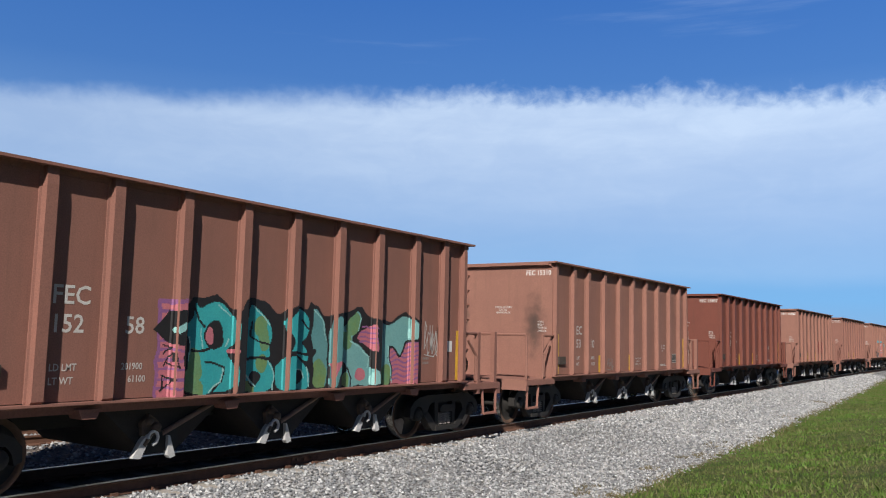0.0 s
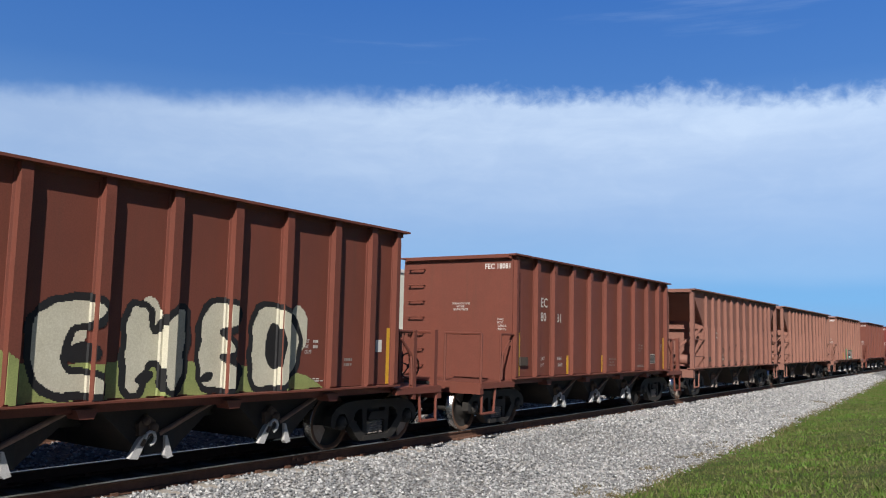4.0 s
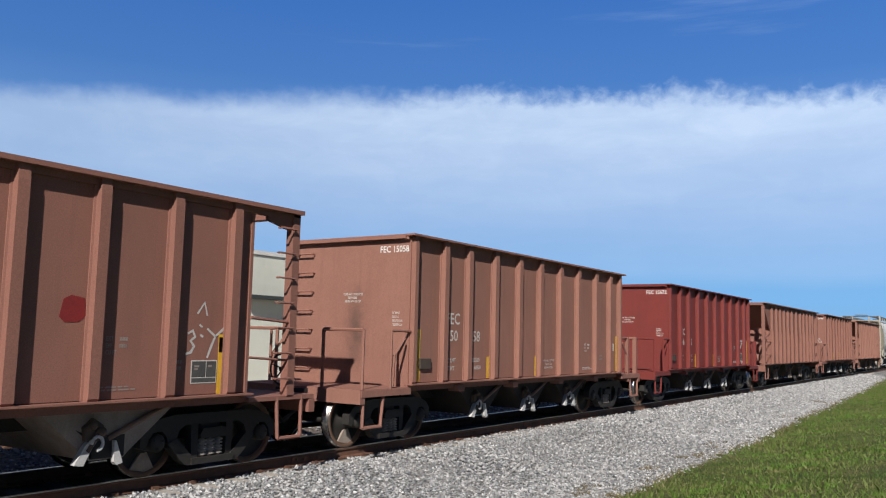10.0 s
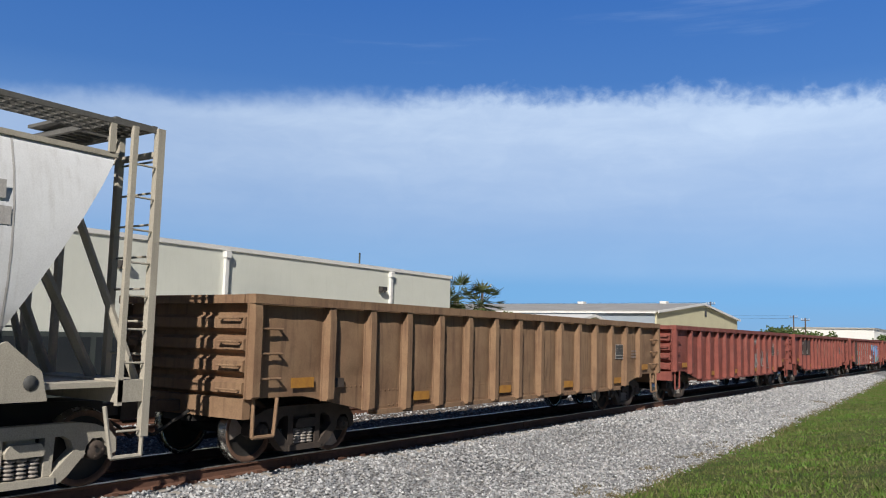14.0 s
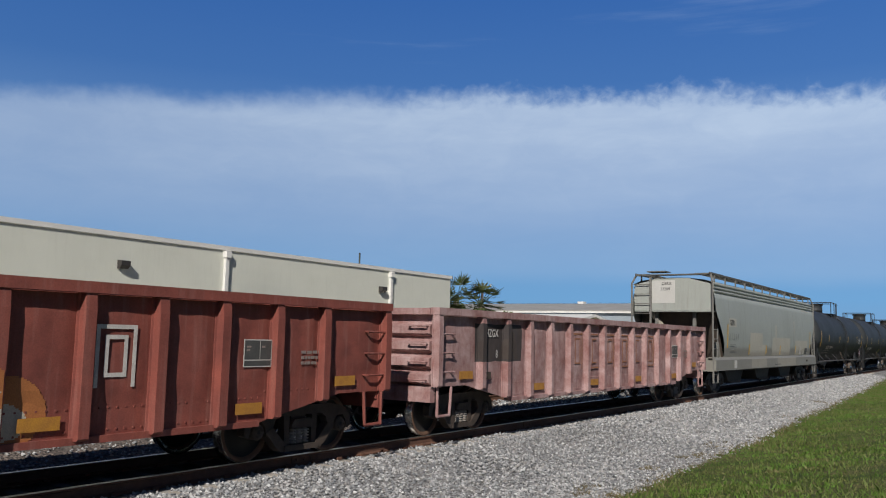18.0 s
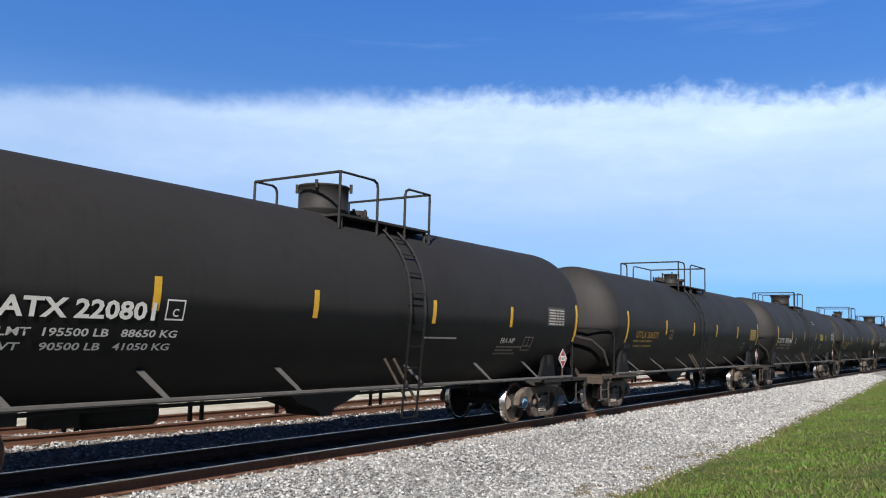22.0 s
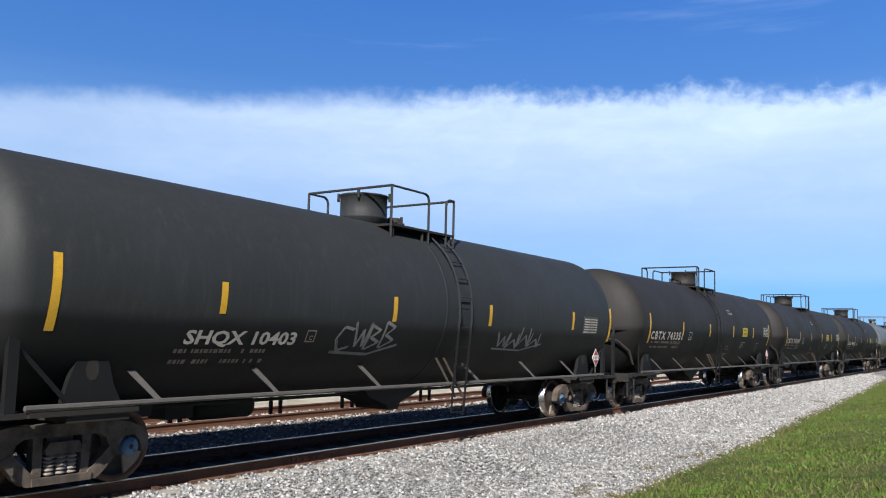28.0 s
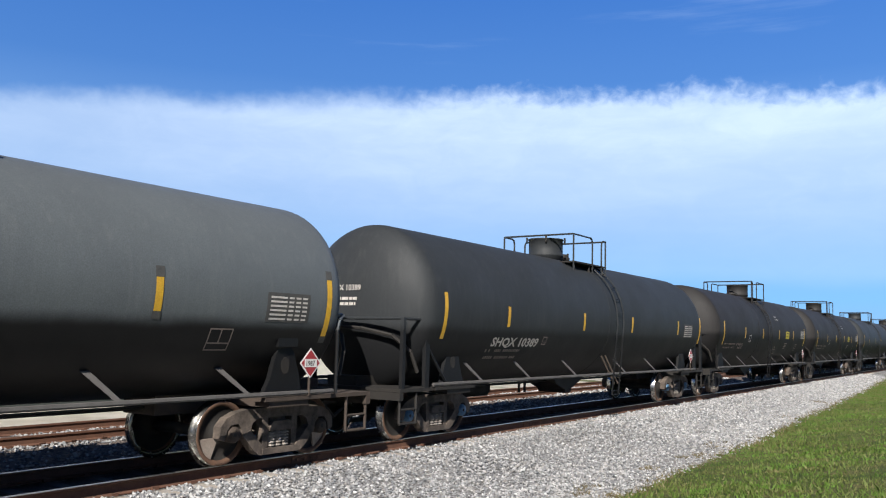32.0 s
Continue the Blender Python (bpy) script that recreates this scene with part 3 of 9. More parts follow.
    made("card_holder", box, GRIME, car, 1.402, 1.45, -4.30, -4.02, 1.25, 1.42)
    bogie(car, -4.735, BLACK, BLACK)
    bogie(car, 4.735, BLACK, BLACK)
    return car


def brake_wheel(car, x, y, z, paint):
    bm = bmesh.new()
    n = 16
    pts = [(x + 0.26 * math.cos(2 * math.pi * i / n), y, z + 0.26 * math.sin(2 * math.pi * i / n)) for i in range(n + 1)]
    pipe(bm, pts, 0.018, 5)
    for i in range(5):
        a = 2 * math.pi * i / 5 + 0.3
        rod(bm, (x, y + 0.03, z), (x + 0.26 * math.cos(a), y, z + 0.26 * math.sin(a)), 0.013, 5)
    rod(bm, (x, y - 0.02, z), (x, y + 0.12, z), 0.04, 8)
    return part("brake_wheel", bm, paint, car)


# ---- hopper with a framed open front end ----
FRAMED_RIBS = (-4.66, -3.58, -2.50, -1.52, -0.54, 0.42, 1.40, 2.38, 3.42, 4.40)


def build_framed_hopper(paint):
    car = thing("hopper_car", "open-top steel hopper car with a framed open end", "hopper car", "aggregate hopper cars in the train")
    hopper_common(car, paint, y0=-5.0, y1=4.75)
    for s in (-1, 1):
        for y in FRAMED_RIBS:
            rib(car, s, y, 1.07, 3.665, paint)
        bm = bmesh.new()
        box(bm, *sorted((s * 1.36, s * 1.545)), -5.1, 5.62, 3.64, 3.70)
        box(bm, *sorted((s * 1.36, s * 1.44)), -5.1, 5.60, 3.56, 3.64)
        part("top_chord", bm, paint, car)
        prism_bm = bmesh.new()
        prism(prism_bm, [(-5.80, 3.42), (-5.0, 3.30), (-5.0, 3.66), (-5.80, 3.70)], 'x', *sorted((s * 1.36, s * 1.42)))
        part("gusset_plate", prism_bm, paint, car)
        made("gusset_plate", prism, paint, car, [(5.62, 3.40), (5.46, 3.40), (5.0, 3.50), (5.0, 3.56), (5.62, 3.56)], 'x', *sorted((s * 1.37, s * 1.43)))
        for e, yp in ((-1, -5.78), (1, 5.55)):
            made("end_post", box, paint, car, *sorted((s * 1.32, s * 1.46)), yp - 0.07, yp + 0.07, 0.98, 3.4 if e < 0 else 3.66)
        made("end_post", box, paint, car, *sorted((s * 0.40, s * 0.53)), -5.82, -5.70, 0.98, 3.12)
        for yy in ((-5.78, -5.0), (4.75, 5.55)):
            made("side_railing", pipe, paint, car, [(s * 1.43, yy[0], 2.1), (s * 1.43, yy[1], 2.05)], r=0.022)
            made("side_railing", pipe, paint, car, [(s * 1.43, yy[0], 1.55), (s * 1.43, yy[1], 1.5)], r=0.018)
        for e in (-1, 1):
            bm = bmesh.new()
            pipe(bm, [(s * 1.44, e * 5.8, 1.0), (s * 1.44, e * 5.8, 0.40), (s * 1.44, e * 5.35, 0.40), (s * 1.44, e * 5.3, 1.0)], 0.028)
            part("sill_step", bm, paint, car)
        for i in range(7):
            made("ladder_rung", pipe, paint, car, [(s * 1.44, 5.2, 1.25 + i * 0.36), (s * 1.50, 5.2, 1.25 + i * 0.36), (s * 1.50, 5.5, 1.25 + i * 0.36), (s * 1.44, 5.5, 1.25 + i * 0.36)], r=0.015)
    made("end_header", box, paint, car, -1.46, 1.46, -5.84, -5.78, 3.08, 3.70)
    made("bulkhead", box, paint, car, -1.40, 1.40, -5.02, -4.96, 1.0, 3.60)
    made("slope_sheet", prism, paint, car, [(-5.0, 2.2), (-5.0, 2.26), (-5.78, 3.15), (-5.78, 3.08)], 'x', -1.36, 1.36)
    made("end_wall", box, paint, car, -1.42, 1.42, 4.71, 4.76, 1.0, 3.62)
    made("end_chord", box, paint, car, -1.46, 1.46, 5.46, 5.62, 3.60, 3.70)
    made("end_deck", box, paint, car, -1.46, 1.46, -6.05, -5.0, 0.94, 1.0)
    made("end_deck", box, paint, car, -1.46, 1.46, 4.76, 6.05, 0.94, 1.0)
    for e in (-1, 1):
        made("end_sill", box, paint, car, -1.46, 1.46, *sorted((e * 5.95, e * 6.07)), 0.74, 0.935)
        coupler(car, e * 6.05, e)
    bm = bmesh.new()
    lathe(bm, [(0.02, -0.4), (0.2, -0.38), (0.2, 0.38), (0.02, 0.4)], 'x', (0.85, -5.4, 2.2), 14)
    part("air_reservoir", bm, paint, car)
    made("brake_cylinder", lathe, paint, car, [(0.02, -0.2), (0.13, -0.19), (0.13, 0.22), (0.03, 0.24)], 'y', (0.75, -5.4, 1.5), 12)
    for k in range(4):
        made("brake_lever", rod, paint, car, (0.2 + 0.25 * k, -5.5, 1.1), (0.55 + 0.2 * k, -5.35, 1.55 + 0.1 * k), 0.03)
    brake_wheel(car, -1.1, -5.98, 2.2, paint)
    made("brake_rod", rod, paint, car, (-1.1, -5.9, 2.2), (-1.1, -5.9, 1.0), 0.025)
    for i in range(7):
        made("ladder_rung", pipe, paint, car, [(-1.40, -5.86, 1.2 + i * 0.36), (-1.40, -5.93, 1.2 + i * 0.36), (-0.95, -5.93, 1.2 + i * 0.36), (-0.95, -5.86, 1.2 + i * 0.36)], r=0.016)
    chute_gates(car, (-2.75, 0.25, 2.95), 1.0, None, WHEEL_LIGHT)
    made("card_holder", box, GRIME, car, 1.402, 1.45, -4.46, -4.16, 1.36, 1.58)
    bogie(car, -4.86, BLACK, BLACK)
    bogie(car, 4.5, BLACK, BLACK)
    return car


# ---- gondola ----
STAKE_ENDS = [-7.88] + [-6.42 + 0.99 * i for i in range(14)] + [7.88]


@functools.lru_cache(maxsize=None)
def panel_dents(k):
    """Knocks in one side panel, pushed out by the load: place across and up, width and depth."""
    rnd = random.Random(k * 3 + 7)
    return [(rnd.uniform(0.15, 0.85), rnd.uniform(0.25, 0.9), rnd.uniform(0.10, 0.24), rnd.uniform(-0.020, 0.020)) for _ in range(10)]


def panel_rise(y, z):
    """How far a gondola's side bulges at (y, z): dished between the stakes above the floor, dented all over."""
    k = max(0, min(len(STAKE_ENDS) - 2, sum(1 for e in STAKE_ENDS if e <= y) - 1))
    ya, yb = STAKE_ENDS[k] + 0.085, STAKE_ENDS[k + 1] - 0.085
    za = 1.0 if abs((ya + yb) / 2) > 5.2 else 0.70
    p, q = (y - ya) / (yb - ya), (z - za) / (2.29 - za)
    if not (0 < p < 1 and 0 < q < 1):
        return 0.0
    rise = 0.026 * min(1.0, 6.4 * p * (1 - p)) * min(1.0, 6 * (1 - q)) * min(1.0, 8 * max(q - 0.20, 0.0))
    rise += sum(h * math.exp(-((p - cp) ** 2 + (q - cq) ** 2) / (w * w)) for cp, cq, w, h in panel_dents(k)) * min(1.0, 5 * p, 5 * (1 - p), 6 * (1 - q))
    return min(max(rise, 0.0), 0.038)


def build_gondola(paint):
    car = thing("gondola_car", "low open gondola car with heavy outside stakes and riveted side sheets", "gondola", "gondola cars in the train")
    ribs = [-6.42 + 0.99 * i for i in range(14)]
    for s in (-1, 1):
        # fishbelly side: deeper between the bogies
        bm = bmesh.new()
        prism(bm, [(-8.0, 0.98), (-6.9, 0.98), (-5.2, 0.64), (5.2, 0.64), (6.9, 0.98), (8.0, 0.98), (8.0, 2.28), (-8.0, 2.28)], 'x', *sorted((s * 1.38, s * 1.42)))
        part("side_sheet", bm, paint, car)
        for ya, yb in zip(STAKE_ENDS, STAKE_ENDS[1:]) if s > 0 else ():
            za, nu, nv = 1.0 if abs((ya + yb) / 2) > 5.2 else 0.70, 10, 14
            bm = bmesh.new()
            grid = []
            for i in range(nu + 1):
                for j in range(nv + 1):
                    y, z = ya + 0.085 + (yb - ya - 0.17) * i / nu, za + (2.29 - za) * j / nv
                    grid.append(bm.verts.new((1.4215 + panel_rise(y, z), y, z)))
            for i in range(nu):
                for j in range(nv):
                    f = bm.faces.new([grid[i * (nv + 1) + j], grid[(i + 1) * (nv + 1) + j], grid[(i + 1) * (nv + 1) + j + 1], grid[i * (nv + 1) + j + 1]])
                    f.smooth = True
            part("side_panel", bm, paint, car)
        for y in ribs + [-7.95, 7.95]:
            zb = 0.64 if abs(y) < 5.2 else 0.64 + (min(abs(y), 6.9) - 5.2) * 0.2
            rib(car, s, y, zb, 2.30, paint, 0.10, 0.14, 1.42)
        bm = bmesh.new()
        box(bm, *sorted((s * 1.36, s * 1.56)), -8.03, 8.03, 2.30, 2.43)
        part("top_chord", bm, paint, car)
        bm = bmesh.new()
        prism(bm, [(-5.2, 0.60), (5.2, 0.60), (5.2, 0.68), (-5.2, 0.68)], 'x', *sorted((s * 1.30, s * 1.47)))
        part("side_sill", bm, paint, car)
        for e in (-1, 1):
            for z in (1.25, 1.6, 1.95):
                made("grab_iron", pipe, paint, car, [(s * 1.42, e * 7.45, z), (s * 1.52, e * 7.45, z), (s * 1.52, e * 7.88, z), (s * 1.42, e * 7.88, z)], r=0.018)
            bm = bmesh.new()
            pipe(bm, [(s * 1.46, e * 7.9, 0.98), (s * 1.46, e * 7.9, 0.45), (s * 1.46, e * 7.5, 0.45), (s * 1.46, e * 7.45, 0.98)], 0.028)
            part("sill_step", bm, paint, car)
        # rows of rivets along the lower edge of each panel
        bm = bmesh.new()
        for y in ribs[:-1]:
            for k in range(7):
                yy = y + 0.15 + k * 0.115
                zz = 0.74 if abs(yy) < 5.2 else 1.08
                box(bm, *sorted((s * 1.42, s * 1.432)), yy - 0.011, yy + 0.011, zz - 0.011, zz + 0.011)
                if abs(yy) < 5.2:
                    box(bm, *sorted((s * 1.42, s * 1.432)), yy - 0.011, yy + 0.011, 0.98, 1.002)
        tagged(part("riveting", bm, paint, car), kind="stuff")
    for e in (-1, 1):
        bm = bmesh.new()
        box(bm, -1.38, 1.38, *sorted((e * 7.86, e * 7.90)), 0.85, 2.3)
        part("end_wall", bm, paint, car)
        for z in (1.12, 1.42, 1.72, 2.02):
            bm = bmesh.new()
            prism(bm, [(e * 7.90, z - 0.12), (e * 8.02, z - 0.07), (e * 8.02, z + 0.07), (e * 7.90, z + 0.12)], 'x', -1.34, 1.34)
            part("end_corrugation", bm, paint, car)
        made("end_chord", box, paint, car, -1.36, 1.36, *sorted((e * 7.86, e * 8.06)), 2.30, 2.42)
        made("end_sill", box, paint, car, -1.40, 1.40, *sorted((e * 7.90, e * 8.04)), 0.70, 0.98)
        for i in range(4):
            z = 1.1 + i * 0.33
            made("ladder_rung", pipe, paint, car, [(1.30, e * 8.0, z), (1.30, e * 8.1, z), (0.9, e * 8.1, z), (0.9, e * 8.0, z)], r=0.016)
        coupler(car, e * 8.0, e)
    made("floor", box, paint, car, -1.38, 1.38, -7.9, 7.9, 1.0, 1.06)
    made("centre_sill", box, BLACK, car, -0.33, 0.33, -8.0, 8.0, 0.60, 0.98)
    brake_wheel(car, -0.9, -8.12, 1.7, paint)
    bogie(car, -6.45, GRIME, GRIME)
    bogie(car, 6.45, GRIME, GRIME)
    return car


# ---- round-sided covered hopper ----
def build_covered_hopper():
    car = thing("covered_hopper_car", "short white covered hopper car with rounded sides and roof walkways", "covered hopper")
    # bulging sides under a low roof; the ends slope in towards the bottom
    half = [(1.16, 1.40), (1.36, 1.60), (1.47, 1.90), (1.54, 2.35), (1.565, 2.75), (1.55, 3.15), (1.49, 3.55), (1.40, 3.86), (1.35, 3.97), (0.8, 4.11), (0.0, 4.16)]
    sec = half + [(-x, z) for x, z in reversed(half[:-1])]

    def lim(z):
        return 5.48 - (3.95 - min(z, 3.95)) * 0.60
    bm = bmesh.new()
    rows = [[bm.verts.new((x, k * lim(z), z)) for x, z in sec] for k in (-1.0, -0.6, -0.2, 0.2, 0.6, 1.0)]
    n = len(sec)
    for a, b in zip(rows, rows[1:]):
        for i in range(n - 1):
            bm.faces.new((a[i], a[i + 1], b[i + 1], b[i])).smooth = True
    shell = part("shell", bm, GREY_COV, car, "chalky white rounded shell with peeling paint")
    for y in (-4.0, -2.3, -0.6, 1.1, 2.8, 4.2):
        bm = bmesh.new()
        for (x, z), (x2, z2) in zip(half[1:8], half[2:9]):
            bm.faces.new([bm.verts.new(p) for p in ((x + 0.004, y - 0.012, z), (x + 0.004, y + 0.012, z), (x2 + 0.004, y + 0.012, z2), (x2 + 0.004, y - 0.012, z2))])
        part("weld_seam", bm, PEELED, car)
    # bare metal where the paint has flaked off
    rnd = random.Random(8)
    for y, z, w, h in ((-4.6, 3.2, 0.34, 1.0), (-4.0, 3.5, 0.3, 0.6), (-1.9, 3.55, 0.9, 0.5), (1.2, 3.5, 1.1, 0.5), (2.7, 3.45, 1.2, 0.8), (3.6, 3.0, 0.6, 0.7), (-3.2, 2.75, 0.4, 0.3), (3.1, 2.2, 0.14, 0.9), (-4.35, 2.0, 0.12, 0.5)):
        bm = bmesh.new()
        pts = []
        for k in range(14):
            a = 2 * math.pi * k / 14
            q = rnd.uniform(0.45, 1.0)
            pts.append((y + 0.5 * w * q * math.cos(a), z + 0.5 * h * q * math.sin(a)))
        bm.faces.new([bm.verts.new((float(np.interp(pz, [q[1] for q in half], [q[0] for q in half])) + 0.007, py, pz)) for py, pz in pts])
        part("flaked_patch", bm, PEELED, shell)
    for s in (-1, 1):
        made("side_sill", box, GREY_COV, car, *sorted((s * 1.18, s * 1.44)), -3.9, 4.55, 1.20, 1.40)
        made("lower_sill", rod, GREY_COV, car, (s * 1.3, -2.85, 0.98), (s * 1.3, 2.7, 1.03), 0.05, 8)
        for e in (-1, 1):
            made("bolster_plate", prism, CREAM_DIRT, car, [(e * 4.78, 1.10), (e * 3.98, 1.10), (e * 3.98, 1.62), (e * 4.3, 1.74), (e * 4.70, 1.42)], 'x', *sorted((s * 1.38, s * 1.45)))
            made("jack_hole", lathe, DARK_LETTER, car, [(0.005, 0.0), (0.085, 0.0), (0.085, 0.006), (0.005, 0.006)], 'x', (s * 1.452, e * 4.58, 1.30), 12)
        made("roof_edge", box, CREAM_DIRT, car, *sorted((s * 1.30, s * 1.40)), -5.48, 5.48, 3.93, 3.99)
        made("walkway_rail", box, GRATE, car, *sorted((s * 1.37, s * 1.40)), -6.04, 6.0, 4.34, 4.40)
        for y in (-5.6, -3.94, -2.4, -0.8, 0.74, 2.25, 3.88, 5.4):
            made("rail_post", box, CREAM_DIRT, car, *sorted((s * 1.36, s * 1.40)), y - 0.04, y + 0.04, 3.97, 4.34)
        bm = bmesh.new()
        for x in (0.78, 0.92, 1.06, 1.20, 1.34):
            box(bm, *sorted((s * x, s * (x + 0.03))), -6.0, 5.95, 4.34, 4.38)
        for k in range(80):
            y = -5.98 + k * 0.15
            box(bm, *sorted((s * 0.78, s * 1.37)), y, y + 0.05, 4.345, 4.385)
        tagged(part("walkway", bm, GRATE, car), kind="stuff")
        for e in (-1, 1):
            yo = e * 6.04
            made("corner_post", box, CREAM_DIRT, car, *sorted((s * 1.36, s * 1.45)), yo - 0.05, yo + 0.05, 0.62, 4.40)
            made("ladder_rail", box, CREAM_DIRT, car, *sorted((s * 1.38, s * 1.44)), e * 5.68 - 0.035, e * 5.68 + 0.035, 1.0, 4.36)
            for i in range(9):
                made("ladder_rung", rod, CREAM_DIRT, car, (s * 1.42, e * 5.68, 0.7 + i * 0.40), (s * 1.42, e * 6.02, 0.7 + i * 0.40), 0.014)
            made("end_brace", rod, CREAM_DIRT, car, (s * 1.25, e * 6.0, 1.3), (s * 0.9, e * 5.2, 3.5), 0.05)
            made("sill_step", pipe, CREAM_DIRT, car, [(s * 1.42, e * 6.02, 1.0), (s * 1.42, e * 6.02, 0.40), (s * 1.42, e * 5.62, 0.40), (s * 1.42, e * 5.5, 1.0)], r=0.026)
    for e in (-1, 1):
        bm = bmesh.new()
        bm.faces.new([bm.verts.new((x * 0.995, e * (lim(z) - 0.01), z)) for x, z in sec])
        part("end_slope", bm, CREAM_DIRT, car, "cream dirty end slope sheet")
        made("end_sill", box, CREAM_DIRT, car, -1.44, 1.44, *sorted((e * 5.65, e * 6.08)), 1.04, 1.30)
        made("end_deck", box, CREAM_DIRT, car, -1.40, 1.40, *sorted((e * 4.0, e * 5.65)), 1.22, 1.28)
        bm = bmesh.new()
        for k in range(18):
            x = -1.35 + k * 0.155
            box(bm, x, x + 0.05, *sorted((e * 5.45, e * 6.0)), 4.40, 4.44)
        box(bm, -1.36, 1.36, *sorted((e * 5.96, e * 6.03)), 4.37, 4.44)
        box(bm, -1.36, 1.36, *sorted((e * 5.44, e * 5.50)), 4.37, 4.44)
        tagged(part("end_walkway", bm, GRATE, car), kind="stuff")
        made("hatch_step", box, GRATE, car, -0.45, 0.45, *sorted((e * 5.35, e * 6.1)), 4.50, 4.54)
        made("end_cross_bar", box, CREAM_DIRT, car, -1.36, 1.36, e * 6.04 - 0.035, e * 6.04 + 0.035, 4.05, 4.12)
        for x in (-0.62, 0.62):
            made("end_post", box, CREAM_DIRT, car, x - 0.045, x + 0.045, e * 6.02 - 0.04, e * 6.02 + 0.04, 1.3, 4.40)
        for i in range(7):
            made("end_ladder_rung", rod, CREAM_DIRT, car, (0.64, e * 6.04, 1.6 + i * 0.4), (1.36, e * 6.04, 1.6 + i * 0.4), 0.014)
        made("end_strut", rod, CREAM_DIRT, car, (-0.5, e * 5.9, 1.3), (-0.3, e * 5.0, 3.1), 0.07)
        made("end_strut", rod, CREAM_DIRT, car, (0.5, e * 5.9, 1.3), (0.3, e * 5.0, 3.1), 0.07)
        coupler(car, e * 6.1, e)
    made("air_reservoir", lathe, GRIME, car, [(0.02, -0.5), (0.2, -0.46), (0.2, 0.46), (0.02, 0.5)], 'x', (0.3, -5.3, 1.5), 14)
    for y in (-2.2, 1.6):
        made("outlet", prism, CHUTE, car, [(y - 1.7, 1.2), (y - 1.5, 0.55), (y - 1.3, 0.40), (y + 1.3, 0.40), (y + 1.5, 0.55), (y + 1.7, 1.2)], 'x', -0.95, 0.95)
        made("gate_handle", lathe, GALV, car, [(0.03, 0), (0.13, 0.01), (0.13, 0.05), (0.03, 0.06)], 'x', (1.2, y - 0.9, 0.82), 12)
        made("gate_lever", rod, GALV, car, (1.24, y - 0.95, 0.85), (1.24, y - 1.25, 0.52), 0.03)
    made("train_line", rod, GALV, car, (1.0, -2.3, 0.35), (1.0, 3.4, 0.36), 0.03)
    made("centre_sill", box, BLACK, car, -0.33, 0.33, -6.2, 6.2, 0.66, 0.98)
    bogie(car, -4.78, CREAM_DIRT, GRIME)
    bogie(car, 4.78, CREAM_DIRT, GRIME)
    return car


PEELED = mat("bare_primer_grey", (0.50, 0.485, 0.47), (0.40, 0.375, 0.355), 4.0, 0.8, streak=0.5, c3=(0.2, 0.16, 0.13))


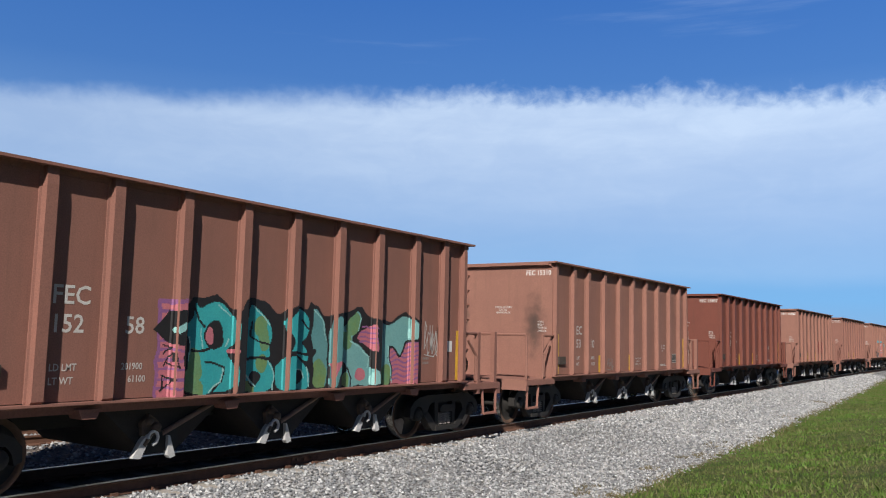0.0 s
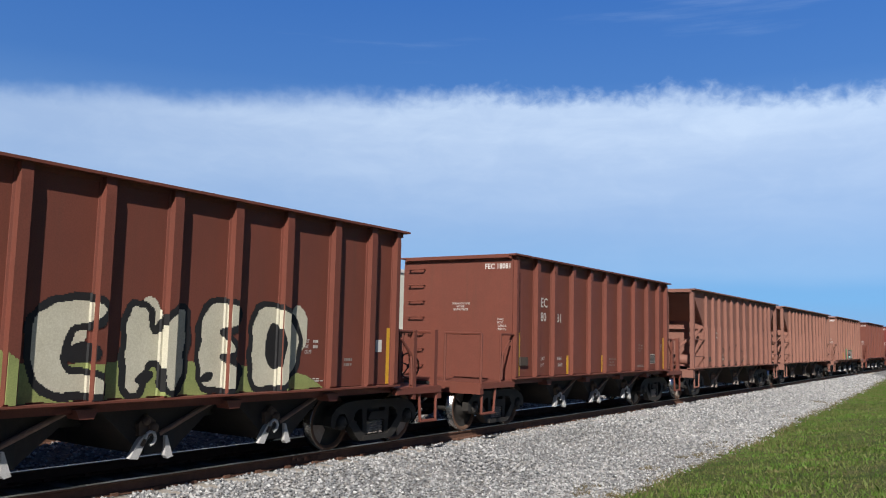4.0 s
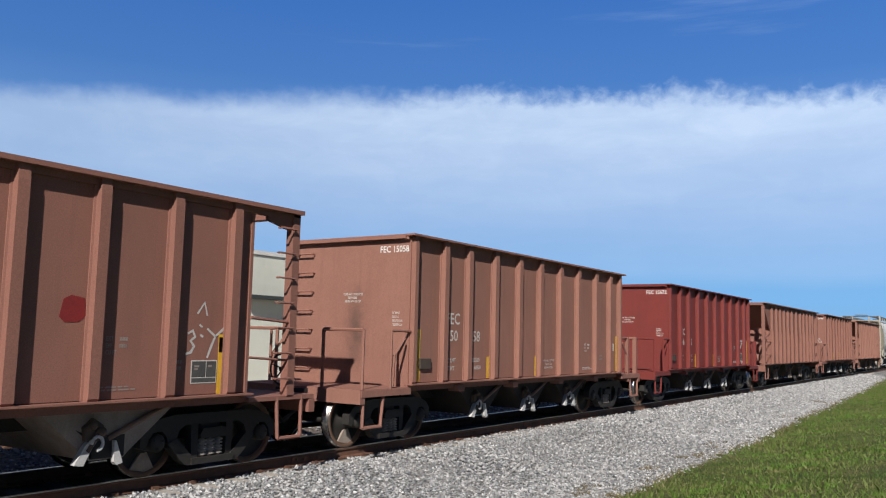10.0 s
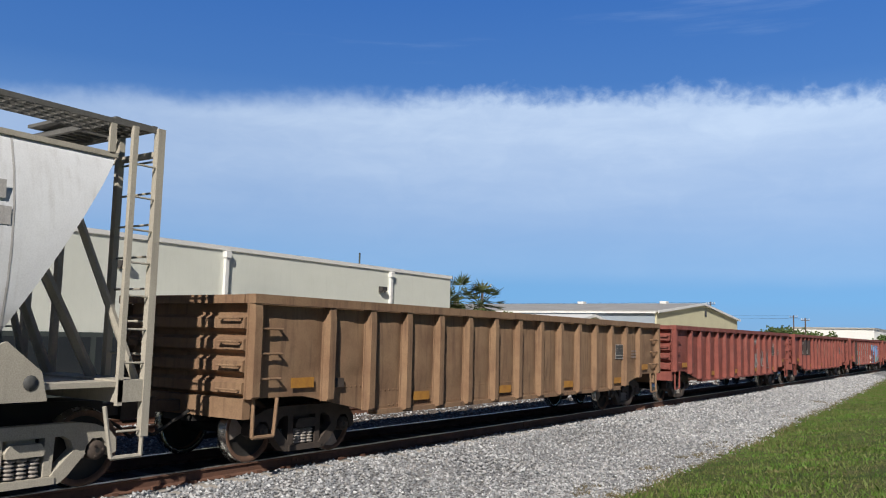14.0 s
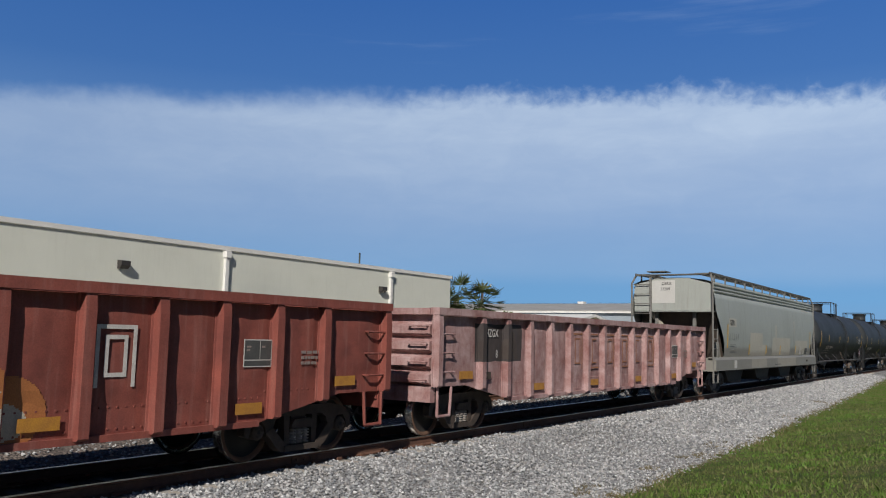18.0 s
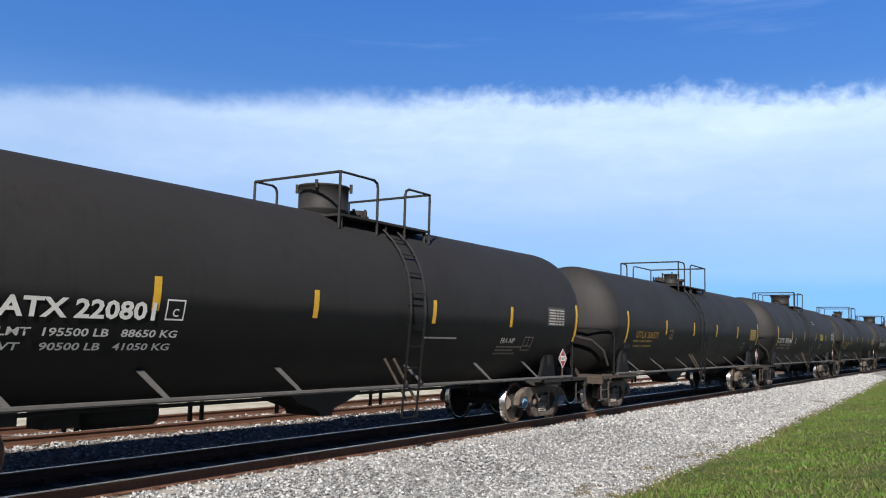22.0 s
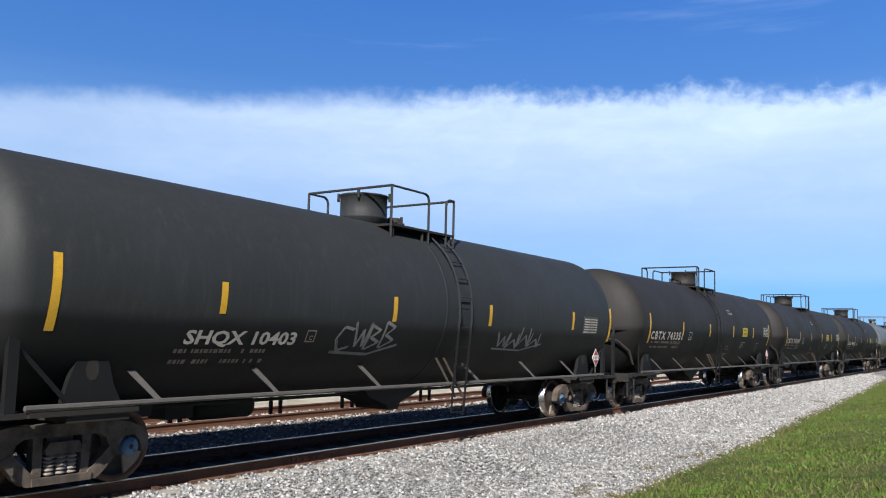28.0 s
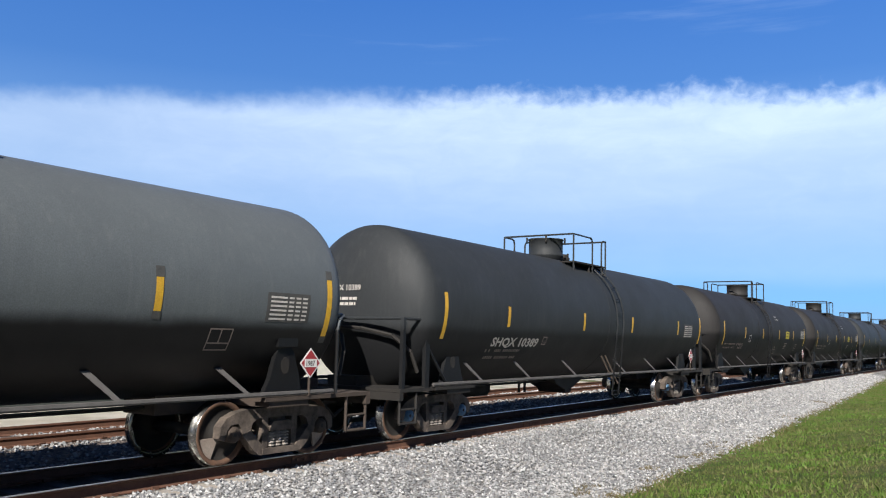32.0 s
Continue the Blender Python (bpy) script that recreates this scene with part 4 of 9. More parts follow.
# ---- long grey covered hopper ----
def build_long_covered_hopper():
    car = thing("covered_hopper_car", "long grey-green covered hopper car with beige repainted patches", "covered hopper")
    EY = 9.1

    def side(z):
        return 1.50 + 0.075 * (1 - ((z - 2.53) / 1.14) ** 2)
    half = [(side(z), z) for z in [1.40 + 0.188 * i for i in range(13)]] + [(1.44, 3.68), (1.44, 4.06), (1.2, 4.16), (0.6, 4.24), (0, 4.26)]
    sec = half + [(-x, z) for x, z in reversed(half[:-1])]
    bm = bmesh.new()

    def lim(z):
        return 8.98 if z > 3.05 else 8.98 - (3.05 - z) * 0.92 if z > 1.9 else 7.92
    rows = [[bm.verts.new((x, e * lim(z), z)) for x, z in sec] for e in (-1, 1)]
    n = len(sec)
    for i in range(n - 1):
        f = bm.faces.new((rows[0][i], rows[0][i + 1], rows[1][i + 1], rows[1][i]))
        f.smooth = max(sec[i][1], sec[i + 1][1]) < 3.67
    part("shell", bm, GREY_GB, car, "faded grey-green curved side shell")
    for y in (-7.3, -5.1, -2.9, -0.7, 1.5, 3.75, 6.0):
        bm = bmesh.new()
        for (x, z), (x2, z2) in zip(half[:12], half[1:13]):
            bm.faces.new([bm.verts.new(p) for p in ((x + 0.003, y - 0.010, z), (x + 0.003, y + 0.010, z), (x2 + 0.003, y + 0.010, z2), (x2 + 0.003, y - 0.010, z2))])
        part("weld_seam", bm, SEAM_GREY, car)
    for s in (-1, 1):
        for k in range(3):
            z = 3.71 + k * 0.125
            made("roof_corrugation", prism, GREY_GB, car, [(s * 1.44, z), (s * 1.485, z + 0.02), (s * 1.495, z + 0.05), (s * 1.485, z + 0.085), (s * 1.44, z + 0.105)], 'y', -8.95, 8.95)
        made("side_sill", prism, GREY_GB, car, [(s * 1.30, 1.40), (s * 1.50, 1.40), (s * 1.585, 1.30), (s * 1.585, 0.92), (s * 1.30, 0.92)], 'y', -EY, EY)
        for y0, y1 in ((-4.2, -1.7), (0.3, 4.1)):
            made("sill_patch", box, PATCH, car, *sorted((s * 1.585, s * 1.588)), y0, y1, 0.94, 1.30)
        made("walkway_rail", box, GRATE, car, *sorted((s * 1.36, s * 1.40)), -EY, EY, 4.37, 4.43)
        bm = bmesh.new()
        for x in (0.86, 0.98, 1.10, 1.22, 1.34):
            box(bm, *sorted((s * x, s * (x + 0.03))), -EY, EY, 4.37, 4.40)
        for k in range(130):
            y = -EY + 0.05 + k * 0.139
            box(bm, *sorted((s * 0.86, s * 1.37)), y, y + 0.06, 4.375, 4.405)
        tagged(part("walkway", bm, GRATE, car), kind="stuff")
        for k in range(13):
            y = -8.5 + k * 1.42
            made("rail_post", box, GB_FRAME, car, *sorted((s * 1.35, s * 1.39)), y - 0.035, y + 0.035, 4.02, 4.37)
        for e in (-1, 1):
            bm = bmesh.new()
            pipe(bm, [(s * 1.38, e * (EY - 0.12), 4.40), (s * 1.50, e * (EY + 0.06), 4.05), (s * 1.50, e * (EY + 0.06), 0.5)], 0.038)
            part("corner_post", bm, GB_FRAME, car)
            made("ladder_rail", box, GB_FRAME, car, *sorted((s * 1.48, s * 1.52)), e * 8.60 - 0.03, e * 8.60 + 0.03, 0.5, 2.42)
            for z in (0.5, 0.8, 1.1, 1.7, 2.04, 2.38):
                made("ladder_rung", rod, GB_FRAME, car, (s * 1.5, e * 8.60, z), (s * 1.5, e * (EY + 0.06), z), 0.017)
            made("bolster_web", prism, GREY_GB, car, [(e * 8.2, 1.4), (e * 7.7, 1.4), (e * 7.9, 1.95), (e * 8.2, 1.95)], 'x', *sorted((s * 1.30, s * 1.36)))
    for e in (-1, 1):
        # upright end wall above, slope sheet and struts below
        bm = bmesh.new()
        prism(bm, [(1.44, 3.05), (1.46, 3.6), (1.40, 4.02), (0.6, 4.23), (-0.6, 4.23), (-1.40, 4.02), (-1.46, 3.6), (-1.44, 3.05)], 'y', *sorted((e * 8.98, e * 9.02)))
        part("end_wall", bm, GREY_GB, car)
        made("slope_sheet", prism, GRIME, car, [(e * 7.60, 1.35), (e * 7.68, 1.35), (e * 8.50, 3.02), (e * 8.42, 3.02)], 'x', -1.42, 1.42)
        made("soffit", box, GREY_GB, car, -1.44, 1.44, *sorted((e * 8.40, e * 9.02)), 3.01, 3.045)
        for x in (-0.7, 0.7):
            made("end_strut", box, GB_FRAME, car, x - 0.06, x + 0.06, *sorted((e * 8.62, e * 8.72)), 1.3, 3.02)
        made("end_brace", rod, CREAM_DIRT, car, (0.45, e * 8.8, 1.36), (-0.95, e * 8.55, 2.98), 0.10, 4)
        made("end_deck", box, GREY_GB, car, -1.46, 1.46, *sorted((e * 7.9, e * EY)), 1.30, 1.36)
        made("end_sill", box, GREY_GB, car, -1.5, 1.5, *sorted((e * 8.95, e * (EY + 0.1))), 0.90, 1.30)
        made("end_walkway", box, GRATE, car, -1.36, 1.36, *sorted((e * 8.8, e * 9.15)), 4.34, 4.38)
        made("hatch_step", box, GRATE, car, -0.9, -0.2, *sorted((e * 8.6, e * 9.2)), 4.46, 4.50)
        made("ladder_rail", box, GB_FRAME, car, -0.83, -0.76, e * EY - 0.03, e * EY + 0.03, 1.3, 4.3)
        for i in range(8):
            made("ladder_rung", rod, GB_FRAME, car, (-1.45, e * EY, 1.5 + i * 0.36), (-0.8, e * EY, 1.5 + i * 0.36), 0.016)
        coupler(car, e * 9.0, e)
    made("brake_cylinder", lathe, WHEEL_LIGHT, car, [(0.02, 0), (0.16, 0.02), (0.17, 0.55), (0.06, 0.62)], 'y', (0.95, 8.05, 1.68), 14)
    made("end_patch", box, WHITE_PATCH, car, -0.86, 0.10, -9.028, -9.023, 3.32, 4.16)
    lettering("GBRX", car, -0.40, -9.032, 3.99, 0.15, DARK_LETTER, 0.95, end=True)
    lettering("37209", car, -0.44, -9.032, 3.79, 0.15, DARK_LETTER, 0.95, end=True)
    for y0, y1, z0, z1 in ((-4.3, -2.3, 1.41, 2.35), (-2.3, -1.68, 1.41, 1.88), (-0.5, 3.02, 1.41, 2.20), (0.0, 0.24, 2.20, 2.75), (4.19, 7.08, 1.41, 2.12), (3.84, 4.02, 2.42, 3.03), (-7.36, -6.36, 2.52, 2.84), (6.0, 7.6, 3.58, 3.65)):
        bm = bmesh.new()
        steps = max(2, int((z1 - z0) / 0.12))
        for k in range(steps):
            za, zb = z0 + (z1 - z0) * k / steps, z0 + (z1 - z0) * (k + 1) / steps
            bm.faces.new([bm.verts.new(p) for p in ((side(za) + 0.004, y0, za), (side(za) + 0.004, y1, za), (side(zb) + 0.004, y1, zb), (side(zb) + 0.004, y0, zb))])
        part("paint_patch", bm, PATCH, car)
    made("hopper_floor", prism, CHUTE, car, [(-7.6, 1.38), (-6.6, 0.85), (6.6, 0.85), (7.6, 1.38)], 'x', -1.28, 1.28)
    for y in (-4.6, -0.1, 4.4):
        made("outlet", prism, BLACK, car, [(y - 1.7, 1.2), (y - 0.9, 0.42), (y + 0.9, 0.42), (y + 1.7, 1.2)], 'x', -1.0, 1.0)
        made("outlet_gate", box, GRIME, car, -1.05, 1.05, y - 0.8, y + 0.8, 0.36, 0.42)
    made("centre_sill", box, BLACK, car, -0.33, 0.33, -9.1, 9.1, 0.66, 0.98)
    lettering("GBRX", car, 1.585, -7.26, 2.57, 0.31, DARK_LETTER, 0.86)
    for k, digit in enumerate("37209"):
        lettering(digit, car, 1.584, -7.36 + 0.29 * k, 2.06, 0.32, FADED_STENCIL, 0.8)
    for y, z0, h in ((-7.55, 1.75, 0.85), (-4.4, 1.48, 0.40), (-1.6, 1.48, 0.38), (1.02, 1.46, 0.39), (4.30, 1.52, 0.36), (7.72, 1.74, 0.86)):
        bm = bmesh.new()
        for k in range(4):
            za, zb = z0 + h * k / 4, z0 + h * (k + 1) / 4
            bm.faces.new([bm.verts.new(p) for p in ((side(za) + 0.008, y - 0.06, za), (side(za) + 0.008, y + 0.06, za), (side(zb) + 0.008, y + 0.06, zb), (side(zb) + 0.008, y - 0.06, zb))])
        part("reflective_stripe", bm, YELLOW, car)
    bars(car, 1.582, -7.3, 1.66, 1.0, 0.26, 3, FADED_STENCIL, fill=0.4)
    bars(car, 1.589, -0.2, 1.02, 1.3, 0.05, 1, DARK_LETTER)
    made("stencil_panel", box, DARK_LETTER, car, 1.575, 1.58, 6.34, 6.82, 1.55, 1.77)
    made("stencil_panel", box, WHITE_PATCH, car, 1.588, 1.591, -6.75, -6.4, 0.98, 1.28)
    made("tack_board", box, GRIME, car, 1.588, 1.60, 6.6, 6.85, 1.08, 1.18)
    bogie(car, -7.5, BLACK, GRIME)
    bogie(car, 7.5, BLACK, GRIME)
    return car


FADED_STENCIL = mat("faded_dark_stencil", (0.17, 0.175, 0.165), (0.27, 0.28, 0.26), 5, 0.75, spread=0.3)
WHITE_PATCH = mat("off_white_repaint", (0.52, 0.52, 0.50), (0.46, 0.45, 0.42), 1.5, 0.7)
GB_FRAME = mat("dusty_grey_frame", (0.20, 0.195, 0.18), (0.13, 0.125, 0.115), 3.0, 0.8)
SEAM_GREY = mat("grimy_seam", (0.29, 0.305, 0.28), (0.23, 0.24, 0.22), 3.0, 0.8)


# ---- tank car ----
TANK_Z = 2.45
TANK_KINDS = {
    # radius, stripes, ladder, railing from and to, gap in the near railing, dome place, paint, gear, cap
    'S': (1.58, (-7.42, -5.08, -1.38, 1.74, 5.55, 7.75), 0.70, -0.87, 1.15, (0.29, 0.88), -0.43),
    'T': (1.58, (-7.38, -5.05, -1.19, 1.80, 5.55, 7.75), -0.16, -0.62, 1.50, (-0.44, 0.12), 0.80),
    'C': (1.572, (-7.2, -4.25, -1.38, 1.58, 4.50, 7.1), -0.42, -1.06, 1.10, (-0.85, -0.20), 0.55),
    'D': (1.572, (-7.2, -4.25, -1.38, 1.58, 4.50, 7.1), 0.42, -1.10, 1.06, (0.20, 0.85), -0.55),
    'G': (1.57, (-7.4, -4.25, -1.44, 1.66, 4.47, 7.6), 1.05, -0.40, 2.18, (0.60, 1.40), 0.31),
    'U': (1.50, (-6.95, -3.85, -1.15, 1.43, 4.20, 7.28), -0.35, -1.31, 1.64, (-0.67, -0.05), 0.89),
    'V': (1.50, (-6.95, -3.78, -1.24, 1.86, 4.31, 7.40), 0.82, -1.25, 1.80, (0.40, 1.12), -0.75),
}


def tank_x(z, r=1.55):
    return math.sqrt(max(r ** 2 - (z - TANK_Z) ** 2, 0.0))


def curved_patch(bm, y0, y1, z0, z1, lift=0.006, n=6, s=1, r=1.55):
    prev = None
    for i in range(n + 1):
        z = z0 + (z1 - z0) * i / n
        x = s * (tank_x(z, r) + lift)
        row = [bm.verts.new((x, y0, z)), bm.verts.new((x, y1, z))]
        if prev:
            bm.faces.new((prev[0], prev[1], row[1], row[0]))
        prev = row


def tank_lettering(words, car, y, z, size, material, r=1.55, wide=0.0, shear=0.0, space=1.0, bold=0.02):
    """Writing laid against the curved side of a tank, stretched to a given width."""
    me = text_mesh(words, size, 1.0, shear, space, bold).copy()
    me.materials.clear()
    me.materials.append(material)
    if wide:
        xs = [v.co.x for v in me.vertices]
        me.transform(Matrix.Diagonal((wide / max(xs), 1, 1, 1)))
    phi = math.asin((z + size * 0.35 - TANK_Z) / r)
    ob = new("lettering", me)
    ob.parent = car
    c, s = math.cos(phi), math.sin(phi)
    up = size * 0.35
    ob.matrix_basis = Matrix(((0, -s, c, (r + 0.014) * c + s * up), (1, 0, 0, y), (0, c, s, TANK_Z + (r + 0.014) * s - c * up), (0, 0, 0, 1)))
    return ob


def build_tank(paint, kind, gear, cap):
    R, stripes, lad, py0, py1, gap, dome = TANK_KINDS[kind]
    car = thing("tank_car", "dark cylindrical steel tank car with a railed top platform", "tank car", "tank cars in the train")
    bm = bmesh.new()
    heads = (0.18, 0.36, 0.55, 0.75, 0.95, 1.15, 1.32, 1.45)
    end, deep = (7.50, 0.70) if kind in 'UV' else (7.66, 0.66)
    prof = [(0.05, -end - deep)] + [(R * math.sin(a), -end - deep * math.cos(a)) for a in heads] + [(R, 0.02 - end), (R, 0.36 - end), (R, -2.6), (R, 2.6), (R, end - 0.36), (R, end - 0.02)]
    prof += [(R * math.sin(a), end + deep * math.cos(a)) for a in reversed(heads)] + [(0.05, end + deep)]
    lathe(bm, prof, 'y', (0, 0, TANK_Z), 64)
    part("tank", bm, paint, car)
    for y in {'S': (0.2,), 'T': (), 'C': (-2.05,), 'D': (2.05,), 'G': (), 'U': (), 'V': ()}[kind]:
        bm = bmesh.new()
        lathe(bm, [(R + 0.001, y - 0.035), (R + 0.004, y - 0.02), (R + 0.004, y + 0.02), (R + 0.001, y + 0.035)], 'y', (0, 0, TANK_Z), 64)
        part("weld_seam", bm, paint, car)
    for e in (-1, 1):
        made("stub_sill", box, gear, car, -0.35, 0.35, *sorted((e * 5.2, e * 8.45)), 0.72, 1.15)
        made("end_platform", box, gear, car, -1.42, 1.42, *sorted((e * 7.55, e * 8.55)), 0.92, 0.98)
        made("end_sill", box, gear, car, -1.42, 1.42, *sorted((e * 8.46, e * 8.56)), 0.78, 0.915)
        for s in (-1, 1):
            web = [(e * 6.30, 0.98), (e * 7.10, 0.98), (e * 7.02, 1.30), (e * 6.90, 1.62), (e * 6.80, 1.72), (e * 6.62, 1.72), (e * 6.54, 1.58), (e * 6.44, 1.24)]
            made("bolster_web", prism, paint, car, web, 'x', *sorted((s * 1.20, s * 1.28)))
            made("web_hole", prism, BLACK, car, [(e * (6.73 + 0.09 * math.cos(a * 0.7)), 1.42 + 0.13 * math.sin(a * 0.7)) for a in range(9)], 'x', *sorted((s * 1.281, s * 1.284)))
            made("saddle_pad", box, paint, car, *sorted((s * 1.02, s * 1.36)), *sorted((e * 6.50, e * 6.90)), 1.70, 1.82)
            made("body_bolster", box, gear, car, *sorted((s * 0.35, s * 1.42)), *sorted((e * 6.3, e * 7.1)), 0.84, 0.98)
            made("side_running_board", box, gear, car, *sorted((s * 1.20, s * 1.46)), *sorted((e * 6.2, e * 7.55)), 0.925, 0.985)
            bm = bmesh.new()
            pipe(bm, [(s * 1.37, e * 8.5, 0.92), (s * 1.37, e * 8.5, 0.38), (s * 1.37, e * 8.02, 0.38), (s * 1.37, e * 8.02, 0.92)], 0.025)
            rod(bm, (s * 1.37, e * 8.5, 0.62), (s * 1.37, e * 8.02, 0.62), 0.02)
            part("sill_step", bm, gear, car)
            for y in (1.56, 3.9, 5.9):
                bm = bmesh.new()
                xa = s * (tank_x(1.38, R) + 0.012)
                for q in (0.0, 0.014):
                    bm.faces.new([bm.verts.new(p) for p in ((xa + s * q, e * y - 0.32, 1.40), (xa + s * q, e * y - 0.20, 1.40), (s * (1.45 + q), e * y + 0.045, 1.03), (s * (1.45 + q), e * y - 0.045, 1.03))])
                part("rail_bracket", bm, STRAP, car)
            if kind in 'ST':
                made("corner_post", box, paint, car, *sorted((s * 1.33, s * 1.41)), *sorted((e * 7.68, e * 7.80)), 0.98, 2.22)
                made("end_post", box, paint, car, *sorted((s * 1.33, s * 1.40)), *sorted((e * 8.40, e * 8.48)), 0.98, 2.22)
                made("end_railing", rod, paint, car, (s * 1.37, e * 7.74, 2.20), (s * 1.37, e * 8.44, 2.20), 0.028)
                made("corner_brace", rod, paint, car, (s * 1.36, e * 7.74, 1.75), (s * 1.34, e * 7.0, 1.0), 0.03)
        bm = bmesh.new()
        if kind in 'ST':
            pipe(bm, [(1.37, e * 8.44, 2.20), (-1.37, e * 8.44, 2.20)], 0.028)
        else:
            pipe(bm, [(1.40, e * 7.72, 0.98), (1.40, e * 7.72, 1.95), (1.38, e * 7.78, 2.12), (1.30, e * 7.95, 2.20), (0.9, e * 8.3, 2.22), (-0.9, e * 8.3, 2.22), (-1.30, e * 7.95, 2.20), (-1.38, e * 7.78, 2.12), (-1.40, e * 7.72, 1.95), (-1.40, e * 7.72, 0.98)], 0.028)
        part("end_railing", bm, paint, car)
        made("brake_hose", pipe, BLACK, car, [(-1.3, e * 8.30, 2.08), (-0.5, e * 8.44, 2.06), (0.4, e * 8.42, 2.02), (1.0, e * 8.28, 1.90), (1.25, e * 8.05, 1.62), (1.30, e * 7.9, 1.25)], r=0.035)
        coupler(car, e * 8.4, e)
    for s in (-1, 1):
        made("running_rail", rod, STRAP, car, (s * 1.45, -7.6, 1.03), (s * 1.45, 7.6, 1.03), 0.034)
    # hangers along the far side
    for y in (-3.5, -3.3, -1.23, -0.98, 0.8, 1.13, 3.6, 3.95):
        made("rail_hanger", box, BLACK, car, -1.47, -1.41, y - 0.025, y + 0.025, 0.37, 1.03)
    made("bottom_outlet", prism, BLACK, car, [(-0.85, 1.02), (-0.55, 0.76), (-0.05, 0.60), (0.02, 0.50), (0.30, 0.50), (0.36, 0.62), (0.9, 0.80), (1.25, 1.02)], 'x', -0.4, 0.4)
    made("air_reservoir", lathe, BLACK, car, [(0.02, -0.6), (0.2, -0.55), (0.2, 0.55), (0.02, 0.6)], 'y', (-0.45, -3.3, 0.70), 14)
    made("brake_valve", box, BLACK, car, -0.6, -0.2, -4.55, -4.05, 0.58, 0.92)
    made("brake_rod", rod, BLACK, car, (0.1, -5.4, 0.82), (0.1, 5.4, 0.82), 0.03)
    # top platform and railing
    top, hw, rz = TANK_Z + R, 1.02, 4.60
    foot = TANK_Z + math.sqrt(R ** 2 - hw ** 2)
    for s in (-1, 1):
        made("walkway", box, BLACK, car, *sorted((s * 0.62, s * (hw + 0.02))), py0, py1, top - 0.16, top - 0.12)
        for y in (py0 + 0.1, (py0 + py1) / 2, py1 - 0.1):
            made("walkway_bracket", rod, BLACK, car, (s * 0.98, y, top - 0.16), (s * 0.98, y, TANK_Z + math.sqrt(R ** 2 - 0.98 ** 2) - 0.03), 0.03)
        x = s * hw
        g0, g1 = gap if s > 0 else (py0 + 0.55, py0 + 1.15)
        made("platform_railing", pipe, paint, car, [(x, py0, foot), (x, py0, rz), (x, g0 - 0.12, rz), (x, g0 - 0.03, rz - 0.04), (x, g0, rz - 0.13), (x, g0, foot)], r=0.024)
        made("platform_railing", pipe, paint, car, [(x, g1, foot), (x, g1, rz - 0.13), (x, g1 + 0.03, rz - 0.04), (x, g1 + 0.12, rz), (x, py1, rz), (x, py1, foot)], r=0.024)
    for y in (py0, py1):
        made("platform_cross_rail", rod, paint, car, (-hw, y, rz), (hw, y, rz), 0.024)
    wide, tall = (0.24, 0.40) if kind in 'UV' else (0.45, 0.50)
    bm = bmesh.new()
    lathe(bm, [(0.02, top - 0.05), (wide, top - 0.08), (wide, top + 0.05), (wide + 0.012, top + 0.06), (wide + 0.012, top + 0.09), (wide, top + 0.10), (wide, top + tall - 0.03), (wide + 0.02, top + tall - 0.02), (wide + 0.02, top + tall + 0.01), (0.02, top + tall + 0.03)], 'z', (0, dome, 0), 28)
    dome_part = part("manway", bm, paint, car)
    for a in (0.5, 2.2, 3.6, 5.2):
        made("manway_bolt", rod, BLACK, dome_part, ((wide + 0.05) * math.cos(a), dome + (wide + 0.05) * math.sin(a), top + tall - 0.1), ((wide + 0.05) * math.cos(a), dome + (wide + 0.05) * math.sin(a), top + tall + 0.06), 0.028)
    off = 1.24 if kind == 'U' else 1.3 if kind == 'T' else 0.95 if kind == 'C' else -0.9 if kind == 'D' else -0.95
    vy = dome - off
    bm = bmesh.new()
    lathe(bm, [(0.02, top), (0.22, top + 0.01), (0.22, top + 0.10), (0.15, top + 0.11), (0.15, top + 0.2), (0.02, top + 0.21)], 'z', (0, vy, 0), 14)
    valve = part("valve_assembly", bm, BLACK, car)
    for k in range(5):
        a = k * 1.257
        made("valve_bolt", rod, BLACK, valve, (0.19 * math.cos(a), vy + 0.19 * math.sin(a), top + 0.08), (0.19 * math.cos(a), vy + 0.19 * math.sin(a), top + 0.22), 0.025)
    if kind in 'UV':
        bm = bmesh.new()
        lathe(bm, [(0.02, top), (0.09, top), (0.09, top + 0.2), (0.14, top + 0.21), (0.14, top + 0.30), (0.02, top + 0.31)], 'z', (0, dome + math.copysign(1.05, off), 0), 12)
        part("safety_valve", bm, BLACK, car)
    for s in (1,):
        bm = bmesh.new()
        for y in (lad - 0.21, lad + 0.21):
            pts = [(s * (R + 0.07) * math.cos(a), y, TANK_Z + (R + 0.07) * math.sin(a)) for a in (1.05, 0.9, 0.75, 0.6, 0.45, 0.3, 0.15, 0.0)]
            pipe(bm, pts + [(s * (R + 0.08), y, 2.3), (s * 1.50, y, 0.50)], 0.022, 5)
        part("ladder_rail", bm, paint, car)
        for a in (1.0, 0.78, 0.56, 0.34, 0.12):
            q = (s * (R + 0.07) * math.cos(a), TANK_Z + (R + 0.07) * math.sin(a))
            made("ladder_rung", rod, paint, car, (q[0], lad - 0.21, q[1]), (q[0], lad + 0.21, q[1]), 0.014)
        for i in range(7):
            z = max(2.45 - i * 0.37, 0.50)
            x = s * (1.50 + 0.08 * min(max((z - 0.5) / 1.8, 0), 1))
            made("ladder_rung", rod, paint, car, (x, lad - 0.21, z), (x, lad + 0.21, z), 0.014)
